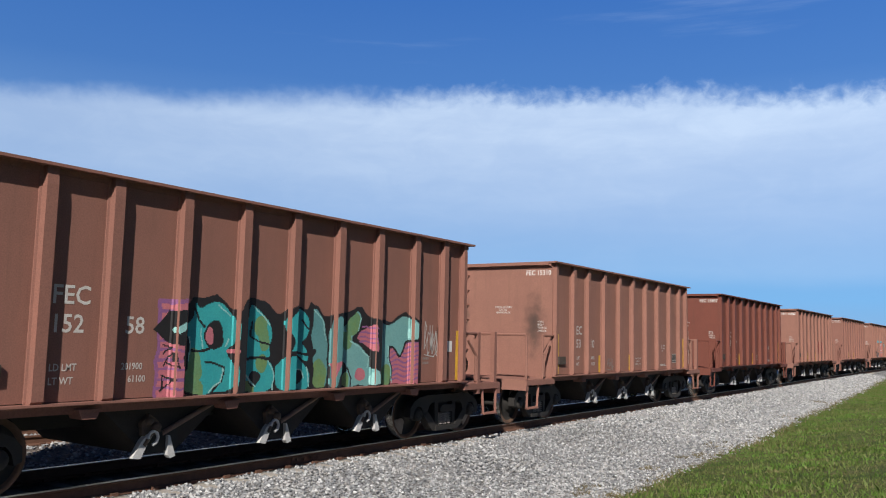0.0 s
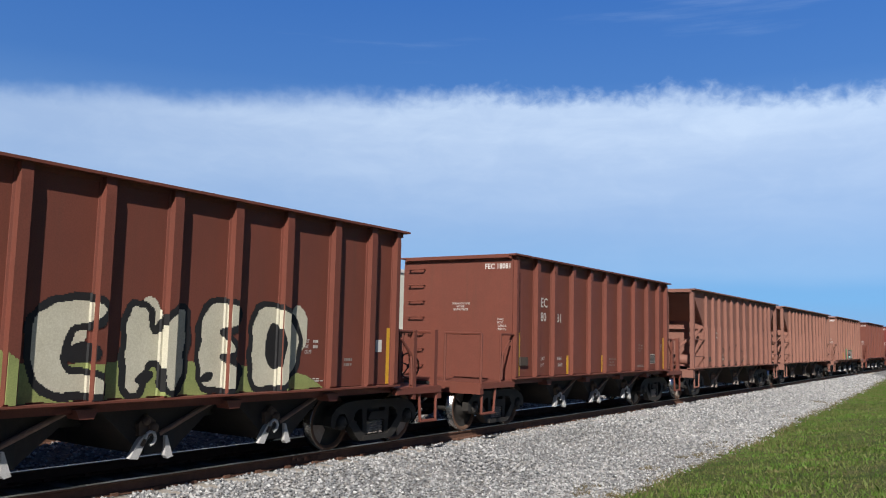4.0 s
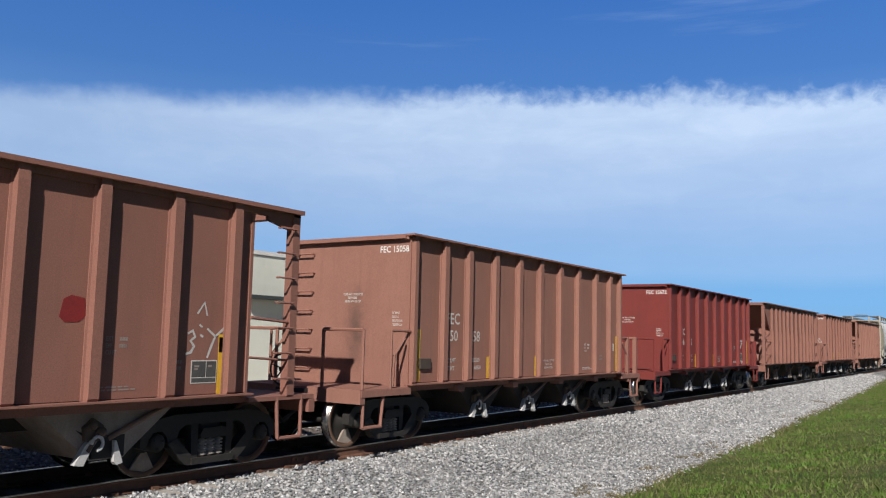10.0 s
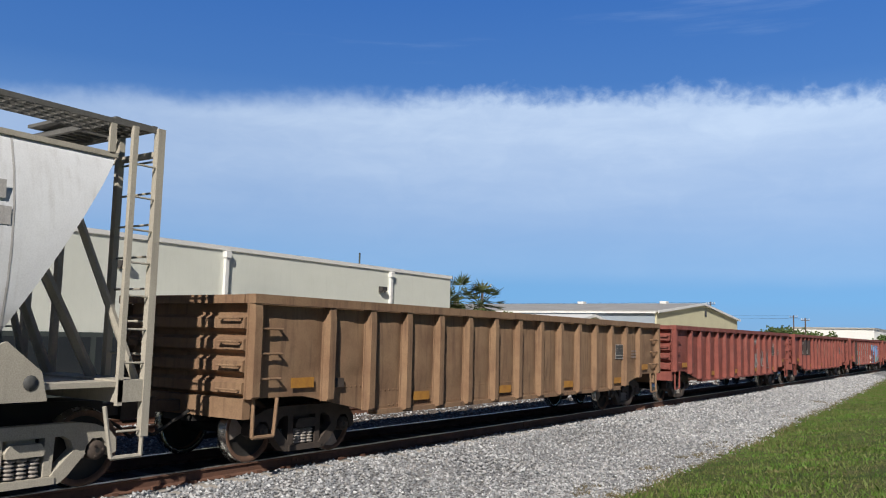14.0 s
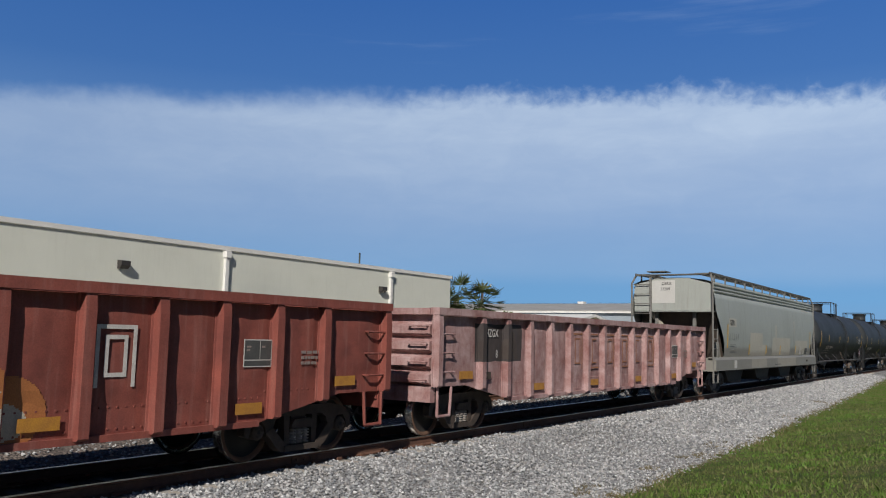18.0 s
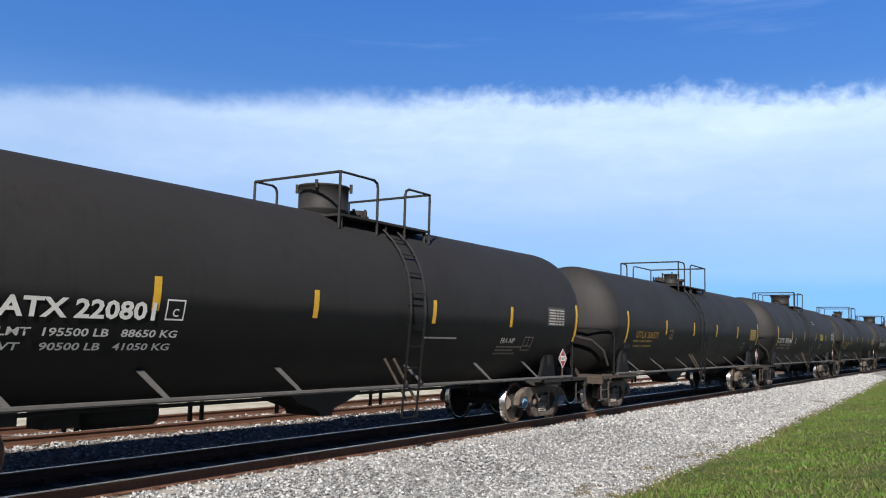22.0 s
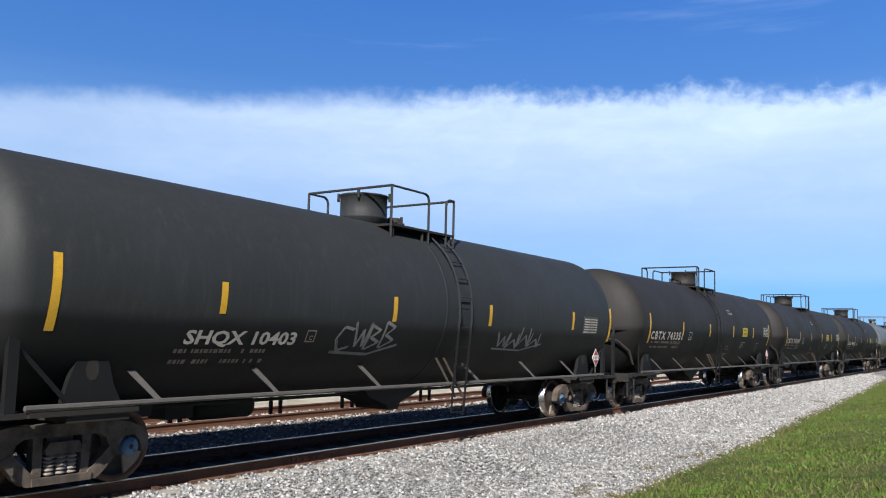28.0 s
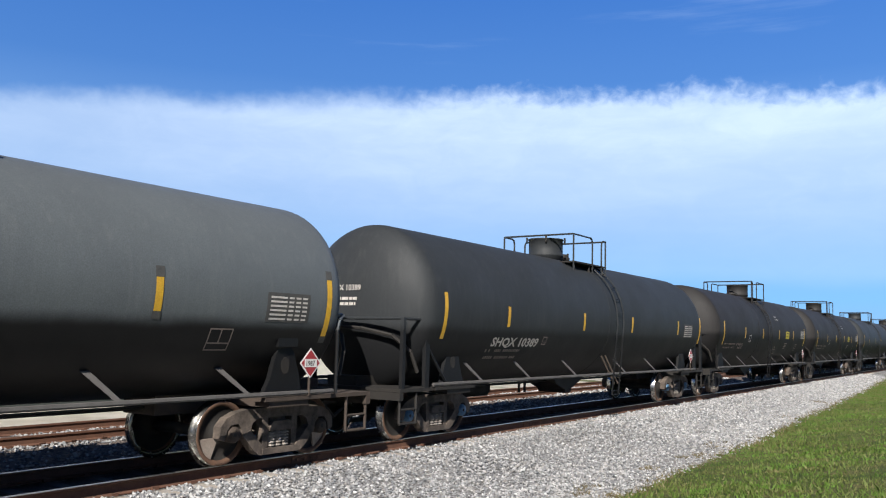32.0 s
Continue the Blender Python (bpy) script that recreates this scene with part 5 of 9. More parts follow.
        for d in (-0.45, -0.2):
            made("ladder_brace", rod, GRIME, car, (s * tank_x(1.55, R), lad + d, 1.5), (s * 1.49, lad + d + 0.4, 0.78), 0.024)
    for k, y in enumerate(stripes):
        z0, h = (1.86, 0.86) if k in (0, 5) else (2.13, 0.42)
        for s in (1,):
            bm = bmesh.new()
            curved_patch(bm, y - 0.055, y + 0.055, z0, z0 + h, s=s, r=R)
            part("reflective_stripe", bm, YELLOW, car)
            if kind == 'V':
                bm = bmesh.new()
                curved_patch(bm, y - 0.065, y + 0.065, z0 + h + 0.004, z0 + h + 0.14, s=s, r=R)
                curved_patch(bm, y - 0.065, y + 0.065, z0 - 0.10, z0 - 0.004, s=s, r=R)
                part("black_stripe_end", bm, DARK_LETTER, car)
    # test stencil table, small stencil square, hazard placards
    bm = bmesh.new()
    tz = 2.20 if kind in 'CDG' else 2.05
    curved_patch(bm, 6.12, 6.98, tz, tz + 0.42, s=1, r=R, lift=0.004)
    table = part("stencil_table", bm, DARK_LETTER if kind != 'U' else STENCIL_YELLOW, car)
    for k in range(6):
        bm = bmesh.new()
        z = tz + 0.03 + k * 0.062
        curved_patch(bm, 6.18, 6.50, z, z + 0.028, s=1, r=R, lift=0.008, n=1)
        for c in range(3):
            curved_patch(bm, 6.54 + c * 0.14, 6.64 + c * 0.14, z, z + 0.028, s=1, r=R, lift=0.008, n=1)
        tagged(part("stencil_line", bm, LETTER if kind != 'U' else DARK_LETTER, table), kind="stuff")
    for y, z in ((7.05, 1.46),):
        a = 0.225
        px = 1.48
        bm = bmesh.new()
        if y > 0:
            prism(bm, [(y, z - a), (y + a, z), (y, z + a), (y - a, z)], 'x', px, px + 0.008)
        else:
            prism(bm, [(0.95, z - a), (0.95 + a, z), (0.95, z + a), (0.95 - a, z)], 'y', -8.60, -8.592)
        pl = part("hazard_placard", bm, WHITE, car, "red and white diamond hazard placard")
        made("placard_field", prism, RED_SIGN, pl, [(y, z - a * 0.86), (y + a * 0.86, z), (y, z + a * 0.86), (y - a * 0.86, z)], 'x', px + 0.008, px + 0.011)
        if y > 0:
            made("placard_band", box, WHITE, pl, px + 0.011, px + 0.014, y - 0.13, y + 0.13, z - 0.06, z + 0.06)
            lettering("1987", pl, px + 0.017, y - 0.115, z - 0.04, 0.11, DARK_LETTER, 0.9)
        else:
            made("placard_band", box, WHITE, pl, 0.84, 1.06, -8.605, -8.601, z - 0.055, z + 0.055)
    # outlined square on the lower side
    if kind in 'UVCDG':
        bm = bmesh.new()
        for a, b, c, d in ((5.20, 5.60, 1.64, 1.66), (5.20, 5.60, 1.92, 1.94), (5.20, 5.22, 1.66, 1.92), (5.58, 5.60, 1.66, 1.92), (5.39, 5.41, 1.75, 1.92), (5.22, 5.58, 1.73, 1.75)):
            curved_patch(bm, a, b, c, d, s=1, r=R, lift=0.008, n=2)
        part("outlined_square", bm, DIM_LETTER, car)
    made("placard_holder", rod, GRIME, car, (1.47, 7.05, 0.98), (1.47, 7.05, 1.3), 0.02)
    bogie(car, -6.9, TRUCK_DUST, cap)
    bogie(car, 6.9, TRUCK_DUST, cap)
    return car


STRAP = mat("grey_strap_steel", (0.115, 0.11, 0.105), (0.075, 0.07, 0.067), 5, 0.7)
TRUCK_DUST = mat("dusty_cast_steel", (0.15, 0.12, 0.098), (0.05, 0.04, 0.034), 4, 0.85, spread=0.3)
STENCIL_YELLOW = mat("yellow_stencil", (0.40, 0.27, 0.05), (0.3, 0.2, 0.05), 8, 0.6)
YELLOW_LETTER = mat("golden_lettering", (0.46, 0.27, 0.035), (0.24, 0.15, 0.04), 9, 0.7, spread=0.35)


# ---- ground ----
def ground_height(x, y=0.0):
    """Height of the ground across the line: ballast shoulder, gravel strip, then a grass bank."""
    pts_x = (-4000, -60, -9.0, -7.4, -6.2, -3.4, -2.6, -1.7, 1.55, 3.3, 4.9, 6.0, 10.5, 14, 60, 4000)
    pts_z = (-0.4, -0.4, -0.3, -0.25, 0.025, 0.025, -0.22, -0.004, -0.004, -0.34, -0.36, -0.22, 0.42, 0.5, 0.3, -0.4)
    return float(np.interp(x, pts_x, pts_z))


def grass_edge(y):
    return 4.92 + 0.20 * noise.noise((y * 0.35, 3.1, 0)) + 0.12 * noise.noise((y * 1.3, 7.7, 0)) - min(max(y - 16, 0), 62) * 0.045


def ground_material():
    m = bpy.data.materials.new("ground")
    m.use_nodes = True
    n, l = m.node_tree.nodes, m.node_tree.links
    b = n["Principled BSDF"]
    b.inputs["Roughness"].default_value = 0.95
    b.inputs["Specular IOR Level"].default_value = 0.2
    geo = n.new("ShaderNodeTexCoord")
    sep = n.new("ShaderNodeSeparateXYZ")
    l.new(geo.outputs["Object"], sep.inputs[0])

    def noise_tex(scale, detail=4.0):
        t = n.new("ShaderNodeTexNoise")
        t.inputs["Scale"].default_value, t.inputs["Detail"].default_value = scale, detail
        l.new(geo.outputs["Object"], t.inputs["Vector"])
        return t

    def mixrgb(fac, a, c):
        x = n.new("ShaderNodeMixRGB")
        for sock, val in ((x.inputs["Fac"], fac), (x.inputs["Color1"], a), (x.inputs["Color2"], c)):
            if isinstance(val, tuple):
                sock.default_value = (*val, 1)
            elif isinstance(val, float):
                sock.default_value = val
            else:
                l.new(val, sock)
        return x.outputs[0]

    def ramp(value, lo, hi):
        r = n.new("ShaderNodeMapRange")
        r.inputs["From Min"].default_value, r.inputs["From Max"].default_value = lo, hi
        l.new(value, r.inputs["Value"])
        return r.outputs[0]
    # stones by cells
    vor = n.new("ShaderNodeTexVoronoi")
    vor.inputs["Scale"].default_value = 22.0
    l.new(geo.outputs["Object"], vor.inputs["Vector"])
    sep_c = n.new("ShaderNodeSeparateColor")
    l.new(vor.outputs["Color"], sep_c.inputs[0])
    stone = mixrgb(sep_c.outputs[0], (0.22, 0.225, 0.23), (0.40, 0.40, 0.40))
    stone = mixrgb(ramp(vor.outputs["Distance"], 0.35, 0.75), stone, (0.12, 0.115, 0.11))
    big = noise_tex(0.5)
    stone = mixrgb(ramp(big.outputs["Fac"], 0.5, 0.8), stone, (0.26, 0.245, 0.23))
    # browner ballast between the two lines, also darkened to paint in the train's shade
    old = n.new("ShaderNodeMapRange")
    for k, v in zip(("From Min", "From Max", "To Min", "To Max"), (-1.2, -0.7, 1.0, 0.0)):
        old.inputs[k].default_value = v
    l.new(sep.outputs["X"], old.inputs["Value"])
    stone = mixrgb(old.outputs[0], stone, mixrgb(sep_c.outputs[1], (0.06, 0.052, 0.048), (0.22, 0.18, 0.155)))
    # the shade under the train is painted into the stones between the rails
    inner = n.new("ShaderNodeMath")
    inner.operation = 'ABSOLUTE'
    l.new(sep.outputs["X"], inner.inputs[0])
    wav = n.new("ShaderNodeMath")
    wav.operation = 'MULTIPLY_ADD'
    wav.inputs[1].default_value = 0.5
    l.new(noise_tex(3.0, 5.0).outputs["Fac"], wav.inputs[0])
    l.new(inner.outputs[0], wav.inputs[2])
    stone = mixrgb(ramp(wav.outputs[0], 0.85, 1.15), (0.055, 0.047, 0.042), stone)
    # grass
    g1, g2 = noise_tex(1.3, 6.0), noise_tex(18.0, 4.0)
    grass = mixrgb(ramp(g1.outputs["Fac"], 0.4, 0.62), (0.07, 0.10, 0.025), (0.15, 0.135, 0.055))
    grass = mixrgb(ramp(g2.outputs["Fac"], 0.4, 0.7), grass, (0.05, 0.075, 0.018))
    # edge between them, wavering
    w1 = noise_tex(0.35, 3.0)
    w2 = noise_tex(2.5, 4.0)
    add = n.new("ShaderNodeMath")
    add.operation = 'MULTIPLY_ADD'
    add.inputs[1].default_value = 0.7
    l.new(w1.outputs["Fac"], add.inputs[0])
    l.new(sep.outputs["X"], add.inputs[2])
    add2 = n.new("ShaderNodeMath")
    add2.operation = 'MULTIPLY_ADD'
    add2.inputs[1].default_value = 0.5
    l.new(w2.outputs["Fac"], add2.inputs[0])
    l.new(add.outputs[0], add2.inputs[2])
    # the grass creeps towards the track farther along
    creep = n.new("ShaderNodeMapRange")
    for k, v in zip(("From Min", "From Max", "To Min", "To Max"), (16.0, 78.0, 0.0, 2.79)):
        creep.inputs[k].default_value = v
    l.new(sep.outputs["Y"], creep.inputs["Value"])
    add3 = n.new("ShaderNodeMath")
    l.new(add2.outputs[0], add3.inputs[0])
    l.new(creep.outputs[0], add3.inputs[1])
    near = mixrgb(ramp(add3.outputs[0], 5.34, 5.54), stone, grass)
    # beyond the second line: pale sandy yard, then far scrub
    yard = mixrgb(ramp(noise_tex(0.8, 6.0).outputs["Fac"], 0.4, 0.7), (0.50, 0.47, 0.41), (0.36, 0.33, 0.27))
    yard = mixrgb(ramp(noise_tex(0.25, 5.0).outputs["Fac"], 0.58, 0.66), yard, (0.12, 0.13, 0.05))
    far = mixrgb(ramp(sep.outputs["X"], -7.2, -6.9), yard, near)
    scrub = mixrgb(ramp(sep.outputs["X"], -80.0, -40.0), (0.07, 0.09, 0.03), far)
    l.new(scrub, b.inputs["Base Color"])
    bp = n.new("ShaderNodeBump")
    bp.inputs["Strength"].default_value, bp.inputs["Distance"].default_value = 0.9, 0.03
    l.new(vor.outputs["Distance"], bp.inputs["Height"])
    bp.invert = True
    l.new(bp.outputs[0], b.inputs["Normal"])
    return m


def build_ground():
    xs = [-4000, -1500, -500, -200, -90, -60, -30, -14, -9, -7.4, -6.2, -3.4, -2.6, -1.7] + [1.55, 2.0, 2.5, 3.0, 3.3, 4.0, 4.6, 4.9, 5.2, 5.6, 6.0, 7, 8, 9, 10.5, 12, 14, 25, 60, 200, 500, 1500, 4000]
    ys = [-4000, -1000, -200, -50, -10] + [0.8 * i for i in range(0, 75)] + [64, 70, 80, 100, 130, 200, 400, 1000, 2000, 4000]
    bm = bmesh.new()
    grid = [[bm.verts.new((x, y, ground_height(x) + (0.04 * noise.noise((x * 0.5, y * 0.5, 0)) if abs(x) > 1.6 and x < 40 else 0))) for x in xs] for y in ys]
    for a, b in zip(grid, grid[1:]):
        for i in range(len(xs) - 1):
            f = bm.faces.new((a[i], a[i + 1], b[i + 1], b[i]))
            f.smooth = True
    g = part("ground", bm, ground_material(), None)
    return tagged(g, "grey ballast strip beside a grass bank and a pale yard", "ground", kind="structure")


build_ground()


def stuff(name, verts, faces, material, label, category, parent=None):
    me = bpy.data.meshes.new(name)
    me.from_pydata(verts, [], faces)
    me.materials.append(material)
    me.update()
    ob = new(name, me)
    return tagged(ob, label, category, kind="stuff")


def island_material(name, colours, rough=0.9):
    m = bpy.data.materials.new(name)
    m.use_nodes = True
    n, l = m.node_tree.nodes, m.node_tree.links
    b = n["Principled BSDF"]
    b.inputs["Roughness"].default_value = rough
    b.inputs["Specular IOR Level"].default_value = 0.25
    g = n.new("ShaderNodeNewGeometry")
    r = n.new("ShaderNodeValToRGB")
    r.color_ramp.interpolation = 'LINEAR'
    els = r.color_ramp.elements
    while len(els) < len(colours):
        els.new(0.5)
    for i, c in enumerate(colours):
        els[i].position, els[i].color = i / (len(colours) - 1), (*c, 1)
    l.new(g.outputs["Random Per Island"], r.inputs[0])
    l.new(r.outputs[0], b.inputs["Base Color"])
    return m


STONE = island_material("ballast_stone", [(0.13, 0.133, 0.139), (0.32, 0.327, 0.335), (0.205, 0.21, 0.217), (0.45, 0.45, 0.45), (0.29, 0.275, 0.26), (0.60, 0.605, 0.605)])
def patchy(m, tones, scale):
    """Drifts an island material's colour towards other tones in soft patches over the ground."""
    n, l = m.node_tree.nodes, m.node_tree.links
    b = n["Principled BSDF"]
    at = n.new("ShaderNodeTexCoord")
    for k, (tone, lo, hi, most) in enumerate(tones):
        t = n.new("ShaderNodeTexNoise")
        t.inputs["Scale"].default_value, t.inputs["Detail"].default_value = scale * (1 + 0.8 * k), 4.0
        l.new(at.outputs["Object"], t.inputs["Vector"])
        r = n.new("ShaderNodeMapRange")
        for key, v in zip(("From Min", "From Max", "To Min", "To Max"), (lo, hi, 0.0, most)):
            r.inputs[key].default_value = v
        l.new(t.outputs["Fac"], r.inputs["Value"])
        x = n.new("ShaderNodeMixRGB")
        x.inputs["Color2"].default_value = (*tone, 1)
        l.new(r.outputs[0], x.inputs["Fac"])
        l.new(b.inputs["Base Color"].links[0].from_socket, x.inputs["Color1"])
        l.new(x.outputs[0], b.inputs["Base Color"])
    return m


DEAD = island_material("dead_grass", [(0.10, 0.075, 0.045), (0.19, 0.15, 0.09), (0.13, 0.11, 0.05), (0.25, 0.21, 0.13)], 0.8)
BLADE = island_material("grass_blade", [(0.052, 0.090, 0.015), (0.086, 0.135, 0.023), (0.065, 0.108, 0.019), (0.146, 0.149, 0.057), (0.103, 0.144, 0.028), (0.189, 0.171, 0.085)], 0.7)
patchy(BLADE, (((0.19, 0.155, 0.08), 0.54, 0.68, 0.6), ((0.085, 0.185, 0.022), 0.46, 0.62, 0.75), ((0.15, 0.155, 0.055), 0.54, 0.64, 0.5)), 0.8)


def scatter_stones():
    rng = np.random.default_rng(4)
    octa = np.array([(1, 0, 0), (-1, 0, 0), (0, 1, 0), (0, -1, 0), (0, 0, 1), (0, 0, -1)], float)
    tri = np.array([(0, 2, 4), (2, 1, 4), (1, 3, 4), (3, 0, 4), (2, 0, 5), (1, 2, 5), (3, 1, 5), (0, 3, 5)])
    n = 84000
    # denser close by; sleeper ends stay bare
    y = 3.0 + 67.0 * rng.random(n) ** 1.7
    x = rng.uniform(0.85, 5.15, n)
    keep = x < np.array([grass_edge(v) for v in y]) + rng.normal(0, 0.12, n)
    keep &= ~((x < 1.27) & (np.abs((y + 2.3) % 0.6 - 0.3) < 0.10) & (rng.random(n) < 0.93))
    # and the loose ballast round the second line
    far_n = 16000
    fy, fx = 4.0 + 46.0 * rng.random(far_n) ** 1.3, rng.uniform(-7.3, -1.5, far_n)
    fk = (np.abs(np.abs(fx + 4.75) - 0.755) > 0.12)
    x, y = np.concatenate([x[keep], fx[fk]]), np.concatenate([y[keep], fy[fk]])
    n = len(x)
    size = rng.uniform(0.015, 0.036, n) * (1 + 0.3 * (y > 20) + 0.4 * (y > 40)) * (1 + 0.4 * (x < 0))
    z = np.array([ground_height(v) for v in x]) + size * 0.35 + rng.uniform(-0.005, 0.015, n)
    base = octa[None] * rng.uniform(0.6, 1.15, (n, 6, 1)) + rng.normal(0, 0.18, (n, 6, 3))
    ang = rng.uniform(0, 2 * math.pi, n)
    ca, sa = np.cos(ang)[:, None], np.sin(ang)[:, None]
    vx = base[..., 0] * ca - base[..., 1] * sa
    vy = base[..., 0] * sa + base[..., 1] * ca
    v = np.stack([vx, vy, base[..., 2] * 0.8], -1) * size[:, None, None] + np.stack([x, y, z], -1)[:, None, :]
    f = (tri[None] + (np.arange(n) * 6)[:, None, None]).reshape(-1, 3)
    stuff("ballast_stones", v.reshape(-1, 3).tolist(), f.tolist(), STONE, "crushed grey granite ballast along the track", "ballast")


def scatter_grass():
    rng = np.random.default_rng(9)
    n = 130000
    y = 7.0 + 75.0 * rng.random(n) ** 1.7
    x = rng.uniform(2.0, 10.4, n)
    e = np.array([grass_edge(v) for v in y])
    keep = x > e + np.abs(rng.normal(0, 0.10, n)) - 0.05
    x, y = x[keep], y[keep]
    n = len(x)
    z = np.array([ground_height(v) for v in x])
    tall = rng.uniform(0.02, 0.06, n) * (1 + 0.8 * (rng.random(n) > 0.97))
    wide = rng.uniform(0.006, 0.013, n) * (1 + y / 25)
    a = rng.uniform(0, 2 * math.pi, n)
    lean = rng.uniform(0.2, 1.1, n) * tall
    b = rng.uniform(0, 2 * math.pi, n)
    p0 = np.stack([x - np.cos(a) * wide, y - np.sin(a) * wide, z - 0.01], -1)
    p1 = np.stack([x + np.cos(a) * wide, y + np.sin(a) * wide, z - 0.01], -1)
    p2 = np.stack([x + np.cos(b) * lean, y + np.sin(b) * lean, z + tall], -1)
    v = np.stack([p0, p1, p2], 1).reshape(-1, 3)
    f = np.arange(n * 3).reshape(-1, 3)
    # dead stalks along the edge, and a few low tufts out on the stones
    m = 5200
    yd = 7.0 + 60.0 * rng.random(m) ** 1.6
    xd = np.array([grass_edge(q) for q in yd]) + rng.normal(0.02, 0.13, m)
    # tufts: a few known clumps, then stray ones
    tn = 90
    ty = np.concatenate([[12.9, 19.8, 20.9, 29.7, 38.7, 52.0], 8.0 + 50.0 * rng.random(12) ** 1.2])
    tx = np.concatenate([[4.27, 4.40, 4.22, 3.73, 3.30, 2.9], [grass_edge(q) - rng.uniform(0.15, 0.7) for q in ty[6:]]])
    spread = np.concatenate([[0.17, 0.30, 0.2, 0.3, 0.4, 0.5], np.full(12, 0.13)])[:, None]
    xd = np.concatenate([xd, (tx[:, None] + 0.5 * spread * rng.normal(0, 1, (18, tn))).ravel()])
    yd = np.concatenate([yd, (ty[:, None] + spread * rng.normal(0, 1, (18, tn))).ravel()])
    m = len(xd)
    zd = np.array([ground_height(q) for q in xd]) + 0.012
    hd, wd = rng.uniform(0.02, 0.06, m), rng.uniform(0.005, 0.011, m) * (1 + yd / 25)
    ad, bd = rng.uniform(0, 2 * math.pi, m), rng.uniform(0, 2 * math.pi, m)
    d0 = np.stack([xd - np.cos(ad) * wd, yd - np.sin(ad) * wd, zd - 0.02], -1)
    d1 = np.stack([xd + np.cos(ad) * wd, yd + np.sin(ad) * wd, zd - 0.02], -1)
    d2 = np.stack([xd + np.cos(bd) * hd * 1.4, yd + np.sin(bd) * hd * 1.4, zd + hd], -1)
    stuff("dry_grass", np.stack([d0, d1, d2], 1).reshape(-1, 3).tolist(), np.arange(m * 3).reshape(-1, 3).tolist(), DEAD, "dead brown grass along the edge of the ballast", "grass")
    stuff("grass", v.tolist(), f.tolist(), BLADE, "short green grass with dry patches on the bank", "grass")


# ---- tracks ----
def rail_mesh(x, y0, y1, head, top):
    bm = bmesh.new()
    z = top - 0.17
    prism(bm, [(x - 0.07, z), (x + 0.07, z), (x + 0.07, z + 0.012), (x + 0.012, z + 0.035), (x + 0.009, z + 0.125), (x + 0.036, z + 0.14), (x + 0.036, z + 0.162), (x - 0.036, z + 0.162), (x - 0.036, z + 0.14), (x - 0.009, z + 0.125), (x - 0.012, z + 0.035), (x - 0.07, z + 0.012)], 'y', y0, y1)
    box(bm, x - 0.030, x + 0.030, y0, y1, z + 0.162, z + 0.17, 1)
    return bm


def build_track(cx, head, label, tie_mat, tie_y0, tie_n, joints=True, top=RAIL):
    tr = tagged(new("railway_track"), label, "railway track", kind="structure")
    for s in (-1, 1):
        part("rail", rail_mesh(cx + s * 0.755, -80, 900, head, top), [RAIL_RUST, head], tr)
    bm = bmesh.new()
    box(bm, -1.28, 1.28, -0.11, 0.11, -0.15, 0.0)
    bmesh.ops.bevel(bm, geom=bm.edges[:], offset=0.02, segments=1, affect='EDGES')
    first = part("sleeper", bm, tie_mat, tr)
    first.location = (cx, tie_y0, top - 0.172)
    rnd = random.Random(3)
    for i in range(1, tie_n):
        o = first.copy()
        scene.collection.objects.link(o)
        o.location = (cx + rnd.uniform(-0.03, 0.03), tie_y0 + 0.6 * i + rnd.uniform(-0.03, 0.03), top - 0.172)
    bm = bmesh.new()
    for s in (-1, 1):
        for i in range(tie_n):
            for d in (-0.09, 0.09):
                x = cx + s * 0.755 + d
                box(bm, x - 0.02, x + 0.02, tie_y0 + 0.6 * i - 0.05, tie_y0 + 0.6 * i + 0.05, top - 0.172, top - 0.13)
    tagged(part("rail_clips", bm, RAIL_RUST, tr), kind="stuff")
    if joints:
        for y in (9.9, 17.4, 25.0, 33.0):
            for s in (-1, 1):
                bm = bmesh.new()
                box(bm, cx + s * 0.755 + 0.012, cx + s * 0.755 + 0.03, y - 0.35, y + 0.35, top - 0.125, top - 0.045)
                for k in range(4):
                    rod(bm, (cx + s * 0.755 + 0.03, y - 0.25 + k * 0.16, top - 0.085), (cx + s * 0.755 + 0.055, y - 0.25 + k * 0.16, top - 0.085), 0.018)
                part("joint_bar", bm, RAIL_RUST, tr)
    return tr


build_track(0.0, RAIL_TOP, "mainline railway track with rusty rails on concrete sleepers in grey ballast", TIE, -2.0, 130)


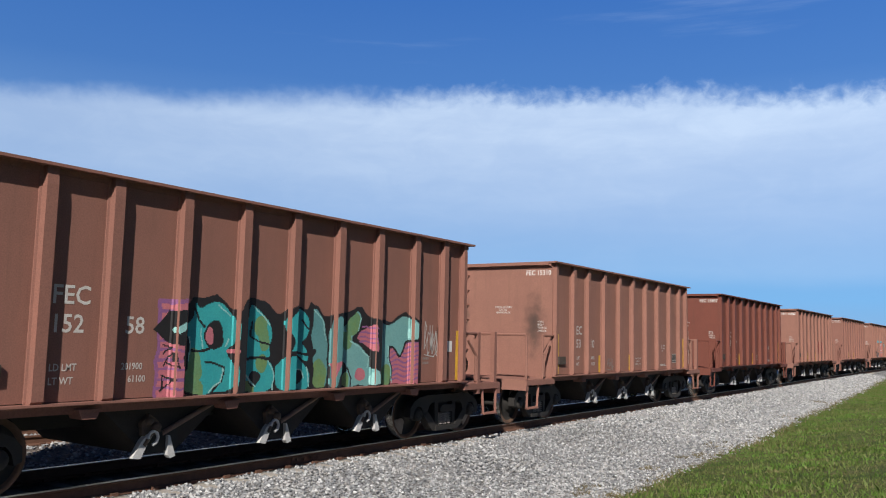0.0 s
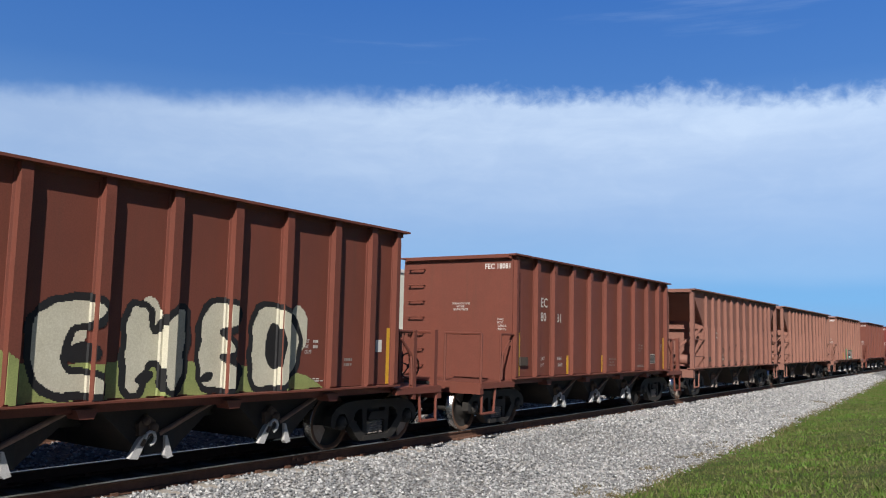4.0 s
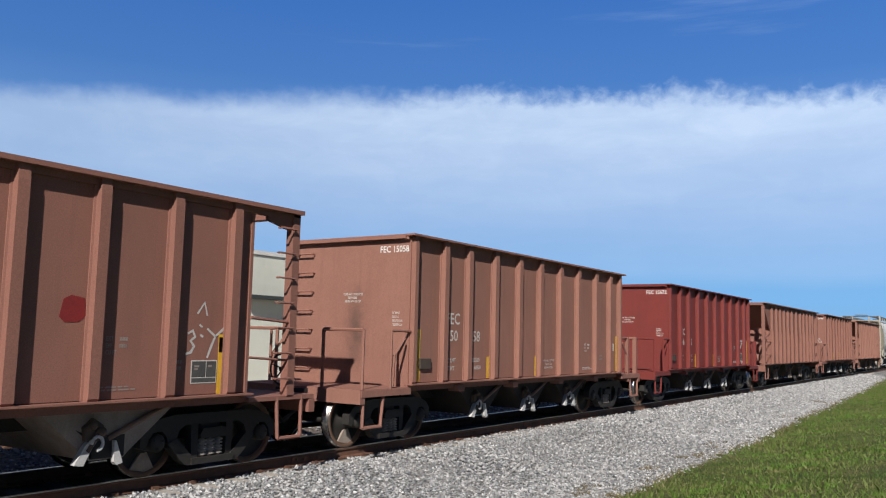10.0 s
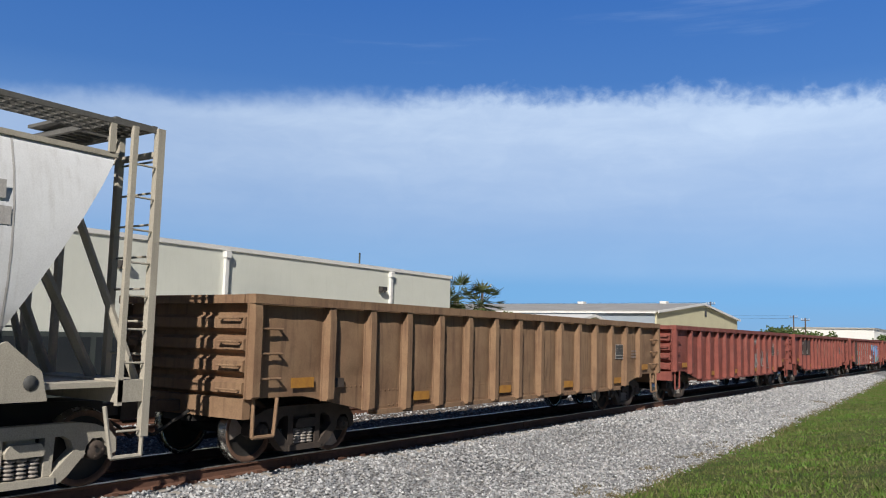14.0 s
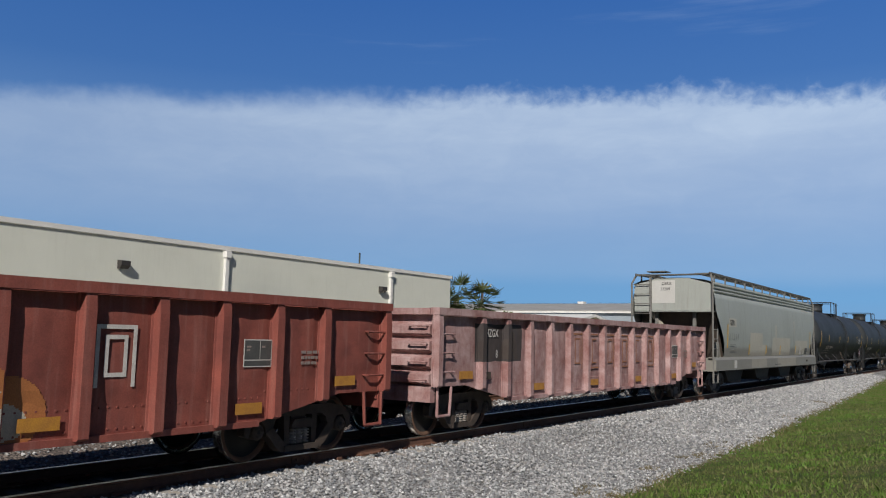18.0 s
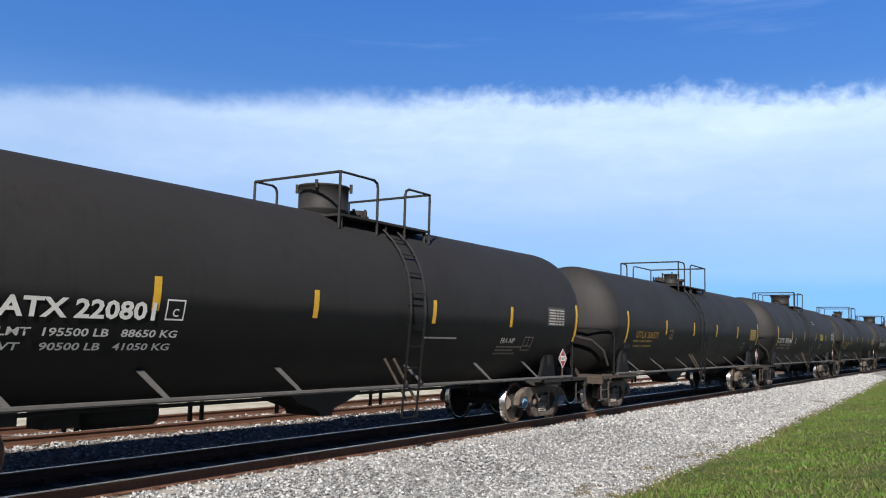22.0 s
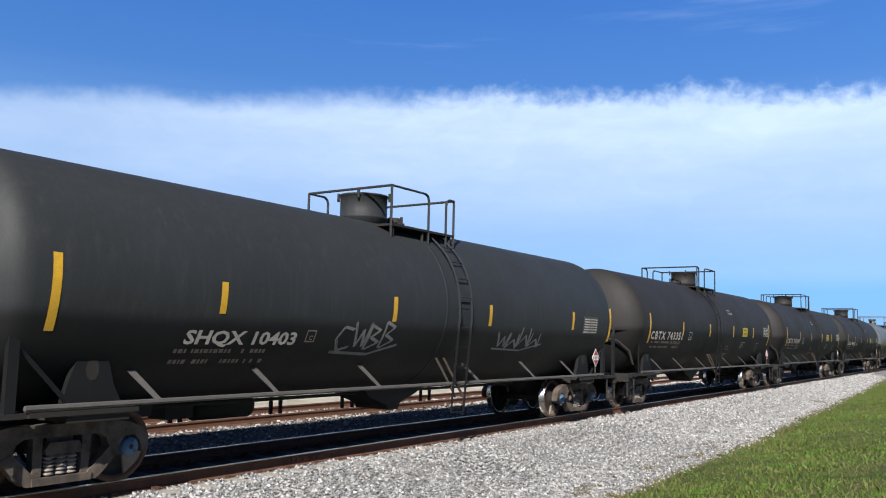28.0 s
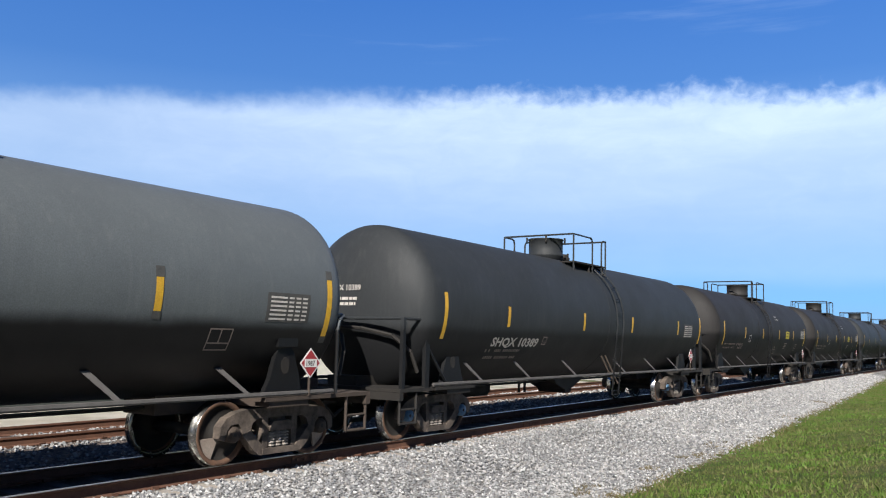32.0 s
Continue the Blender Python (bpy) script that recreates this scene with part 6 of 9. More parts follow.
def shade_middle(m, half, tone):
    """Paints the train's shade as a dark tone over the middle of a sleeper, with an uneven edge."""
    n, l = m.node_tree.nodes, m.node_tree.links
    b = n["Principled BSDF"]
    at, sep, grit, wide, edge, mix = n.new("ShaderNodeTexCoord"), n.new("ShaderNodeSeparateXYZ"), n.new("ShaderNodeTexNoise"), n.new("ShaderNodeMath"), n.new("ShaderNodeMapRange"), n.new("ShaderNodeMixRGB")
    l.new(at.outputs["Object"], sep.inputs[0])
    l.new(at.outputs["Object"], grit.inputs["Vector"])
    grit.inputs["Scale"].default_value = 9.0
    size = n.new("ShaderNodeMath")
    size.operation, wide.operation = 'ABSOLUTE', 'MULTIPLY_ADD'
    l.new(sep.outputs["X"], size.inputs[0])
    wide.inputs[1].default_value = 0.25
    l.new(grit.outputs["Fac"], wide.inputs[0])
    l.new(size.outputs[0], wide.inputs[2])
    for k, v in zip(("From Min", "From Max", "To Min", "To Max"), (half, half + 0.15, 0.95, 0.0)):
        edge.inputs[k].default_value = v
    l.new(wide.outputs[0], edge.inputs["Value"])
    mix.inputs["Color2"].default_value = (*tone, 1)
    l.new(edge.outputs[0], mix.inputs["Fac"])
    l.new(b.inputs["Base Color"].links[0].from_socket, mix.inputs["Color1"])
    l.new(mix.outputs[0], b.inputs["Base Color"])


# sleepers coloured dark between the rails for the shade under the cars
shade_middle(TIE, 0.95, (0.045, 0.038, 0.034))
WOOD_TIE = mat("old_timber_sleeper", (0.10, 0.07, 0.055), (0.06, 0.045, 0.036), 4, 0.9, bump=0.3)
build_track(-4.75, RAIL_RUST, "disused second railway track with rusty rails", WOOD_TIE, -2.0, 90, False, RAIL + 0.02)


# ---- buildings behind ----
STUCCO = mat("cream_stucco", (0.68, 0.69, 0.61), (0.61, 0.62, 0.545), 0.5, 0.9, bump=0.2, streak=0.15, c3=(0.42, 0.42, 0.36))
TRIM = mat("white_trim_metal", (0.74, 0.73, 0.70), (0.66, 0.65, 0.62), 3, 0.6)
DARK_PANEL = mat("dark_grey_cladding", (0.055, 0.065, 0.06), (0.04, 0.05, 0.048), 2, 0.5)
ROOF_METAL = mat("weathered_metal_roof", (0.40, 0.39, 0.36), (0.28, 0.26, 0.23), 0.4, 0.6, streak=0.5)
YELLOW_WALL = mat("pale_yellow_wall", (0.58, 0.54, 0.36), (0.52, 0.48, 0.32), 0.4, 0.9)
BLUE_WALL = mat("blue_grey_wall", (0.30, 0.34, 0.38), (0.25, 0.29, 0.33), 0.4, 0.8)
LAMP_BODY = mat("bronze_lamp_housing", (0.05, 0.045, 0.04), (0.035, 0.03, 0.03), 5, 0.5)
SMOKED = mat("smoked_glass", (0.03, 0.035, 0.04), (0.025, 0.03, 0.035), 2, 0.15)


def build_warehouse():
    b = thing("warehouse", "long cream stucco warehouse with a flat roof beside the railway", "building")
    x, top = -14.0, 5.10
    made("wall", box, STUCCO, b, x - 12, x, -40, 35.9, -0.5, top)
    made("roof_coping", box, TRIM, b, x - 12.1, x + 0.06, -40.1, 35.98, top + 0.003, top + 0.16)
    for y in (0.7, 10.7, 20.75, 30.75):
        made("downpipe", box, TRIM, b, x + 0.003, x + 0.14, y - 0.075, y + 0.075, -0.4, top - 0.05)
        made("downpipe_head", box, TRIM, b, x + 0.003, x + 0.2, y - 0.12, y + 0.12, top - 0.28, top - 0.02)
    for y, z in ((16.4, 4.2), (30.1, 4.2), (3.0, 4.2)):
        bm = bmesh.new()
        prism(bm, [(x + 0.003, z + 0.14), (x + 0.24, z + 0.12), (x + 0.24, z - 0.04), (x + 0.12, z - 0.14), (x + 0.003, z - 0.14)], 'y', y - 0.17, y + 0.17)
        part("wall_lamp", bm, LAMP_BODY, b)
    made("door_canopy", box, DARK_PANEL, b, x, x + 0.5, 21.5, 24.4, 3.36, 3.50)
    made("dark_plinth", box, DARK_PANEL, b, x + 0.003, x + 0.07, -20, 20.3, -0.45, 1.95)
    for k in range(10):
        y = -6 + k * 2.4
        w = made("window", box, SMOKED, b, x + 0.072, x + 0.085, y, y + 2.2, 0.5, 1.8)
    made("roof_vent", rod, DARK_PANEL, b, (x - 0.6, 29.2, top), (x - 0.6, 29.2, top + 0.75), 0.04)
    made("roof_vent", rod, DARK_PANEL, b, (x - 0.3, 12.2, top), (x - 0.3, 12.2, top + 0.3), 0.05)
    return b


build_warehouse()


def gabled(name, label, x0, x1, y0, y1, eave, ridge, wall, roof):
    """A gabled shed whose ridge runs along x, its gable facing +x."""
    b = thing(name, label, "building")
    ym = (y0 + y1) / 2
    bm = bmesh.new()
    prism(bm, [(y0, -0.6), (y1, -0.6), (y1, eave), (ym, ridge), (y0, eave)], 'x', x0, x1)
    part("wall", bm, wall, b)
    for a, c in ((y0 - 0.4, y1), (y1 + 0.4, y0)):
        ea = eave - 0.05
        bm = bmesh.new()
        pts = [(a, ea), (ym, ridge + 0.02), (ym, ridge + 0.2), (a, ea + 0.18)]
        prism(bm, pts, 'x', x0 - 0.3, x1 + 0.35)
        part("roof", bm, roof, b)
        bm = bmesh.new()
        prism(bm, [(a, ea - 0.12), (ym, ridge - 0.1), (ym, ridge + 0.22), (a, ea + 0.2)], 'x', x1 + 0.353, x1 + 0.42)
        part("gable_trim", bm, TRIM, b)
    return b


shed = gabled("metal_shed", "large shed with a pale yellow gable and a weathered metal roof", -75.0, -25.5, 98.7, 135.4, 5.75, 7.45, YELLOW_WALL, ROOF_METAL)
made("side_wall_panel", box, BLUE_WALL, shed, -74.9, -25.7, 98.55, 98.69, -0.5, 5.6)
made("eave_gutter", box, TRIM, shed, -75.0, -25.4, 98.1, 98.3, 5.55, 5.75)
made("gable_vent", box, LAMP_BODY, shed, -25.49, -25.4, 118.2, 118.9, 5.8, 6.6)
for vx in (-44.0, -31.0):
    v = made("roof_ventilator", box, TRIM, shed, vx - 0.5, vx + 0.5, 116.6, 117.6, 7.3, 7.95)
gabled("small_shed", "small yellow gabled annexe of a shed", -46.0, -31.5, 88.0, 98.0, 4.2, 5.0, YELLOW_WALL, TRIM)
white_house = thing("white_building", "distant low white industrial building", "building")
made("wall", box, TRIM, white_house, -38, -18, 236, 262, -0.5, 6.5)
made("roof", box, ROOF_METAL, white_house, -38.3, -17.7, 235.7, 262.3, 6.503, 6.9)
made("wing", box, TRIM, white_house, -18, -12, 240, 262, -0.5, 4.6)


def utility_pole(x, y, h, arm):
    p = thing("utility_pole", "tall wooden utility pole with a crossarm", "utility pole", "utility poles")
    bm = bmesh.new()
    lathe(bm, [(0.17, -0.5), (0.11, h)], 'z', (x, y, 0), 8)
    part("pole", bm, WOOD_TIE, p)
    made("crossarm", box, WOOD_TIE, p, x - arm, x + arm, y - 0.06, y + 0.06, h - 0.5, h - 0.36)
    for k in (-1, -0.45, 0.45, 1):
        made("insulator", rod, TRIM, p, (x + k * arm * 0.92, y, h - 0.36), (x + k * arm * 0.92, y, h - 0.12), 0.06)
    for k in (-1, 1):
        made("wire", rod, BLACK, p, (x + k * arm * 0.92, y, h - 0.15), (x + k * arm * 0.92 - 60, y + 4, h - 0.1), 0.02, 4)
    return p


utility_pole(-37.0, 76.5, 8.0, 1.1)
utility_pole(-34.0, 150.0, 9.5, 0.8)
utility_pole(-28.0, 190.0, 8.5, 0.8)
utility_pole(-20.0, 160.0, 7.0, 0.7)

LEAF = island_material("tree_leaf", [(0.035, 0.06, 0.015), (0.06, 0.09, 0.025), (0.045, 0.075, 0.02), (0.08, 0.10, 0.03)], 0.7)
PALM_LEAF = island_material("palm_frond", [(0.05, 0.075, 0.02), (0.09, 0.115, 0.04), (0.12, 0.13, 0.06)], 0.6)
BARK = mat("grey_bark", (0.16, 0.13, 0.10), (0.10, 0.08, 0.065), 6, 0.9, bump=0.4)


def tree(x, y, h, r, seed):
    t = thing("tree", "broad dark green tree in the distance", "tree", "distant trees")
    rng = random.Random(seed)
    bm = bmesh.new()
    lathe(bm, [(0.3, -0.5), (0.2, h * 0.35), (0.1, h * 0.75)], 'z', (x, y, 0), 8)
    for k in range(7):
        a = rng.uniform(0, 6.28)
        rod(bm, (x, y, h * rng.uniform(0.25, 0.5)), (x + math.cos(a) * r * 0.7, y + math.sin(a) * r * 0.7, h * rng.uniform(0.6, 0.85)), 0.07)
    part("trunk", bm, BARK, t)
    bm = bmesh.new()
    clumps = [(x + rng.gauss(0, r * 0.45), y + rng.gauss(0, r * 0.45), h * rng.uniform(0.45, 0.92), r * rng.uniform(0.22, 0.42)) for _ in range(16)]
    for cx, cy, cz, cr in clumps:
        for _ in range(70):
            d = Vector((rng.gauss(0, 1), rng.gauss(0, 1), rng.gauss(0, 0.8))).normalized() * cr * rng.uniform(0.6, 1.05)
            c = Vector((cx, cy, cz)) + d
            u = Vector((rng.gauss(0, 1), rng.gauss(0, 1), rng.gauss(0, 1))).normalized() * rng.uniform(0.15, 0.32)
            w = u.orthogonal() * rng.uniform(0.6, 1.0)
            bm.faces.new([bm.verts.new(c + u), bm.verts.new(c + w), bm.verts.new(c - u), bm.verts.new(c - w)])
    crown = part("crown", bm, LEAF, t)
    return t


def palm(x, y, h, seed, spread=1.9):
    t = thing("palm_tree", "cabbage palm with a rounded head of fan fronds", "palm tree", "palms beside the warehouse")
    rng = random.Random(seed)
    bm = bmesh.new()
    lathe(bm, [(0.2, -0.5), (0.16, h * 0.5), (0.19, h)], 'z', (x, y, 0), 8)
    part("trunk", bm, BARK, t)
    for k in range(26):
        a, e = rng.uniform(0, 6.28), rng.uniform(-0.6, 1.35)
        d = Vector((math.cos(a) * math.cos(e), math.sin(a) * math.cos(e), math.sin(e)))
        base = Vector((x, y, h))
        mid = base + d * spread * 0.55
        side = d.cross(Vector((0, 0, 1)))
        side = side.normalized() if side.length > 0.01 else Vector((1, 0, 0))
        bm = bmesh.new()
        rod(bm, base, mid, 0.025, 4)
        for j in range(13):
            f = (j / 12 - 0.5) * 2.6
            tip = mid + (d * math.cos(f) + side * math.sin(f)) * spread * rng.uniform(0.38, 0.55) - Vector((0, 0, 0.25 * rng.random()))
            w = side.cross(d) * 0.02 + (side * math.cos(f) - d * math.sin(f)) * 0.045
            bm.faces.new([bm.verts.new(mid), bm.verts.new((mid + tip) / 2 + w), bm.verts.new(tip), bm.verts.new((mid + tip) / 2 - w)])
        part("frond", bm, PALM_LEAF, t)
    return t


palm(-20.6, 44.6, 3.9, 1)
palm(-20.9, 47.0, 4.55, 2, 2.1)
palm(-20.2, 49.0, 4.35, 3, 1.9)
for k, (x, y, h, r) in enumerate(((-39.5, 84, 4.9, 2.8), (-43.5, 86, 4.8, 3.0), (-30, 190, 6.2, 5), (-35, 197, 6.4, 5), (-25, 200, 6.0, 5), (-30, 240, 6.8, 5), (-14, 225, 5.6, 4), (-9, 250, 6.0, 5), (-20, 280, 6.5, 6), (-48, 210, 6.6, 5), (-2, 330, 7, 6), (-8, 350, 7, 6))):
    tree(x, y, h * (0.8 if y > 180 else 1.0), r * (0.9 if y > 180 else 1.0), k)


# ---- cloud bank: a far shell of thin cloud ----
def build_clouds():
    bm = bmesh.new()
    R, na, ne = 4200.0, 60, 24
    rows = []
    for j in range(ne + 1):
        el = radians(-1.0 + 36.0 * j / ne)
        rows.append([bm.verts.new((-R * math.cos(el) * math.sin(radians(-45 + 150 * i / na)), R * math.cos(el) * math.cos(radians(-45 + 150 * i / na)), R * math.sin(el))) for i in range(na + 1)])
    for a, b in zip(rows, rows[1:]):
        for i in range(na):
            bm.faces.new((a[i], a[i + 1], b[i + 1], b[i])).smooth = True
    m = bpy.data.materials.new("thin_cloud")
    m.use_nodes = True
    n, l = m.node_tree.nodes, m.node_tree.links
    n.clear()
    out = n.new("ShaderNodeOutputMaterial")
    tr, em, mx = n.new("ShaderNodeBsdfTransparent"), n.new("ShaderNodeEmission"), n.new("ShaderNodeMixShader")
    tc = n.new("ShaderNodeTexCoord")
    nrm = n.new("ShaderNodeVectorMath")
    nrm.operation = 'NORMALIZE'
    l.new(tc.outputs["Object"], nrm.inputs[0])
    sep = n.new("ShaderNodeSeparateXYZ")
    l.new(nrm.outputs[0], sep.inputs[0])

    def math_node(op, a, b=None, c=None):
        x = n.new("ShaderNodeMath")
        x.operation = op
        for i, v in enumerate((a, b, c)):
            if v is None:
                continue
            if isinstance(v, float):
                x.inputs[i].default_value = v
            else:
                l.new(v, x.inputs[i])
        return x.outputs[0]

    def rng(v, a, b, lo=0.0, hi=1.0, smooth=True):
        x = n.new("ShaderNodeMapRange")
        x.interpolation_type = 'SMOOTHSTEP' if smooth else 'LINEAR'
        for k, w in zip(("From Min", "From Max", "To Min", "To Max"), (a, b, lo, hi)):
            x.inputs[k].default_value = w
        l.new(v, x.inputs["Value"])
        return x.outputs[0]

    def tex(scale, stretch, detail, rough=0.6, distort=0.0):
        mp = n.new("ShaderNodeMapping")
        mp.inputs["Scale"].default_value = stretch
        l.new(nrm.outputs[0], mp.inputs["Vector"])
        t = n.new("ShaderNodeTexNoise")
        t.inputs["Scale"].default_value, t.inputs["Detail"].default_value, t.inputs["Roughness"].default_value, t.inputs["Distortion"].default_value = scale, detail, rough, distort
        l.new(mp.outputs[0], t.inputs["Vector"])
        return t.outputs["Fac"]
    z = sep.outputs["Z"]
    # ragged upper edge: height shifted by noise
    side = math_node('ADD', math_node('MULTIPLY', sep.outputs["X"], math.cos(radians(34.4))), math_node('MULTIPLY', sep.outputs["Y"], math.sin(radians(34.4))))
    ragged = math_node('MULTIPLY_ADD', tex(9.0, (1, 1, 1.6), 5.0, 0.5, 0.2), 0.030, z)
    # small curds to one side of the bank, soft fleece to the other
    curd = rng(side, -0.18, 0.10, 0.012, 0.034)
    ragged = math_node('ADD', ragged, math_node('MULTIPLY', tex(64.0, (1, 1, 1.25), 4.0, 0.55, 0.3), curd))
    ragged = math_node('ADD', ragged, math_node('MULTIPLY', math_node('SUBTRACT', 0.034, curd), 0.5))
    # the bank's top is highest ahead and sinks to both sides
    ragged = math_node('ADD', ragged, math_node('SUBTRACT', math_node('MULTIPLY', math_node('MULTIPLY', side, side), 0.131), math_node('MULTIPLY', side, 0.023)))
    edge = rng(ragged, 0.301, 0.332, 1.0, 0.0)
    # thicker near the top of the bank, thin haze with soft rolls below
    low = math_node('MULTIPLY_ADD', tex(5.0, (1, 1, 4.0), 4.0, 0.55), 0.024, z)
    body = math_node('ADD', rng(low, 0.070, 0.096, 0.0, 0.22), rng(z, 0.09, 0.25, 0.0, 0.73))
    rolls = rng(tex(3.2, (1, 1, 7.0), 5.0, 0.55), 0.30, 0.72, 0.84, 1.07)
    wisps = rng(tex(14.0, (1, 1, 2.2), 7.0, 0.62, 0.7), 0.3, 0.75, 0.90, 1.05)
    dim = rng(side, -0.5, 0.1, 0.80, 1.0)
    bank = math_node('MULTIPLY', math_node('MULTIPLY', math_node('MULTIPLY', edge, dim), body), math_node('MULTIPLY', rolls, wisps))
    # faint streaks in the clear sky above
    high = math_node('MULTIPLY', rng(tex(2.6, (1, 1, 12.0), 6.0, 0.6), 0.55, 0.80), 0.16)
    alpha = math_node('MINIMUM', math_node('ADD', bank, math_node('MULTIPLY', high, rng(z, 0.30, 0.34))), 1.0)
    # clear blue behind the bank, paler towards the horizon; it fades into the open sky past the edges
    blue = n.new("ShaderNodeValToRGB")
    for k, (p, c) in enumerate(((0.0, (0.225, 0.40, 0.64, 1)), (0.14, (0.195, 0.375, 0.69, 1)), (0.05, (0.185, 0.425, 0.75, 1)), (0.30, (0.066, 0.195, 0.52, 1)), (0.42, (0.040, 0.147, 0.47, 1)))):
        e = blue.color_ramp.elements[k] if k < 2 else blue.color_ramp.elements.new(p)
        e.position, e.color = p, c
    l.new(z, blue.inputs[0])
    tone = n.new("ShaderNodeMixRGB")
    tone.inputs["Color2"].default_value = (0.515, 0.65, 0.86, 1)
    l.new(alpha, tone.inputs["Fac"])
    l.new(blue.outputs[0], tone.inputs["Color1"])
    l.new(tone.outputs[0], em.inputs["Color"])
    l.new(rng(side, -0.42, 0.45, 0.93 * CLOUD_GLOW, 1.03 * CLOUD_GLOW, False), em.inputs["Strength"])
    ahead = math_node('ADD', math_node('MULTIPLY', sep.outputs["X"], -math.sin(radians(30.0))), math_node('MULTIPLY', sep.outputs["Y"], math.cos(radians(30.0))))
    veil = math_node('MULTIPLY', rng(z, 0.46, 0.56, 1.0, 0.0), rng(ahead, 0.30, 0.60))
    l.new(veil, mx.inputs["Fac"])
    l.new(tr.outputs[0], mx.inputs[1])
    l.new(em.outputs[0], mx.inputs[2])
    l.new(mx.outputs[0], out.inputs["Surface"])
    c = part("cloud_backdrop", bm, m, None)
    return tagged(c, "bank of thin white cloud with a feathery upper edge in a blue sky", "cloud", kind="structure")


CLOUD_GLOW = 1.0
clouds = build_clouds()

# ---- the train ----
CARS = []           # (thing, place along the train)


def repaint(car, old, paint, only=()):
    """Gives a copied car its own coat: every part that wore the old paint."""
    for o in car.children_recursive:
        if o.type == 'MESH' and (not only or o.name.split(".")[0] in only):
            for slot in o.material_slots:
                if slot.material == old:
                    slot.link = 'OBJECT'
                    slot.material = paint


def place(template, s, old=None, paint=None, label="", copied=True):
    car = copy_thing(template, pose(0, s, RAIL)) if copied else template
    car.matrix_basis = pose(0, s, RAIL)
    if paint is not None and paint is not old:
        repaint(car, old, paint)
    if label:
        tagged(car, label)
    CARS.append((car, s))
    return car


SLACK = {0: 0.07, 3: 0.04, 4: 0.07, 7: 0.19, 12: -0.08, 13: -0.09, 14: -0.16, 15: -0.27, 16: -0.38, 17: -0.33, 18: -0.53, 19: -0.67, 20: -0.80}
MARK_LIFT = {0: 0.11, 1: -0.03, 2: 0.07, 3: 0.31, 4: 0.33, 7: 0.56, 8: 0.02, 9: -0.21, 10: 0.03, 11: 0.07, 12: 0.07, 13: 0.06, 14: 0.31, 15: 0.30, 16: 0.08, 17: 0.08, 18: 0.06, 19: 0.34, 20: 0.02}


def hopper_s(i):
    return 16.33 + 13.37 * (i - 1) + 0.889 + 4.735 + SLACK.get(i, 0.0)


def stripe(car, y, z0, z1, x=1.404, w=0.05):
    return made("reflective_stripe", box, YELLOW, car, x, x + 0.003, y - w, y + w, z0, z1)


GLYPHS = ([(0, 0), (0.1, 1), (0.7, 0.8), (0.2, 0.5), (0.8, 0.3), (0.1, 0)], [(0.1, 1), (0, 0), (0.5, 0.6), (0.9, 0), (0.8, 1)], [(0.9, 0.9), (0.3, 1), (0, 0.5), (0.3, 0), (0.9, 0.15)],
          [(0, 0), (0.45, 1), (0.9, 0), (0.7, 0.4), (0.2, 0.4)], [(0, 1), (0.35, 0), (0.6, 0.7), (0.8, 0), (1, 1)], [(0.1, 0), (0.1, 1), (0.1, 0.5), (0.8, 1), (0.1, 0.5), (0.9, -0.1)],
          [(0.4, 0), (0, 0.5), (0.4, 1), (0.8, 0.5), (0.4, 0), (1.0, -0.2)], [(0.8, 1), (0.1, 0.8), (0.8, 0.3), (0, 0)])


def scribble(car, y0, y1, z0, z1, material, seed, x=None, turns=9, w=0.016, r=None, name="spray_tag"):
    """A quick spray-can tag: a row of angular strokes of even width and a swoosh under them."""
    rng = random.Random(seed)
    turns = max(2, min(turns, 6))
    step = (y1 - y0) / turns
    lines = []
    for k in range(turns):
        lift, tall = rng.uniform(0, 0.2), rng.uniform(0.7, 1.0)
        lines.append([(y0 + (k + u * 1.05 + 0.12 * v) * step, z0 + (z1 - z0) * (lift + v * tall * 0.85)) for u, v in rng.choice(GLYPHS)])
    lines.append([(y0 - 0.05 * step, z0 + 0.02), (y0 + 0.6 * (y1 - y0), z0 - 0.02), (y1 + 0.3 * step, z0 + 0.25 * (z1 - z0))])
    bm = bmesh.new()
    for pts in lines:
        for (ya, za), (yb, zb) in zip(pts, pts[1:]):
            d = Vector((yb - ya, zb - za))
            n = max(1, int(d.length / 0.12)) if r else 1
            d = d.normalized()
            q, prev = Vector((-d.y, d.x)) * w * rng.uniform(0.7, 1.1), None
            for j in range(n + 1):
                ym, zm = ya + (yb - ya) * j / n, za + (zb - za) * j / n
                row = []
                for sgn in (1, -1):
                    yy, zz = ym + sgn * q.x, zm + sgn * q.y
                    row.append(bm.verts.new((tank_x(zz, r) + 0.008 if r else x, yy, zz)))
                if prev:
                    bm.faces.new((prev[0], prev[1], row[1], row[0]))
                prev = row
    return tagged(part(name, bm, material, car), kind="stuff")


def strokes(car, lines, material, x=1.405, w=0.02, name="spray_tag"):
    """Hand-sprayed lines on a car's side, each a run of (y, z) corners with mitred joints."""
    bm = bmesh.new()
    for pts in lines:
        prev = None
        for k, (y, z) in enumerate(pts):
            a, b = pts[max(k - 1, 0)], pts[min(k + 1, len(pts) - 1)]
            d = Vector((b[0] - a[0], b[1] - a[1])).normalized() * w * (0.7 if k in (0, len(pts) - 1) else 1.0)
            row = [bm.verts.new((x, y - d.y, z + d.x)), bm.verts.new((x, y + d.y, z - d.x))]
            if prev:
                bm.faces.new((prev[0], prev[1], row[1], row[0]))
            prev = row
    return tagged(part(name, bm, material, car), kind="stuff")


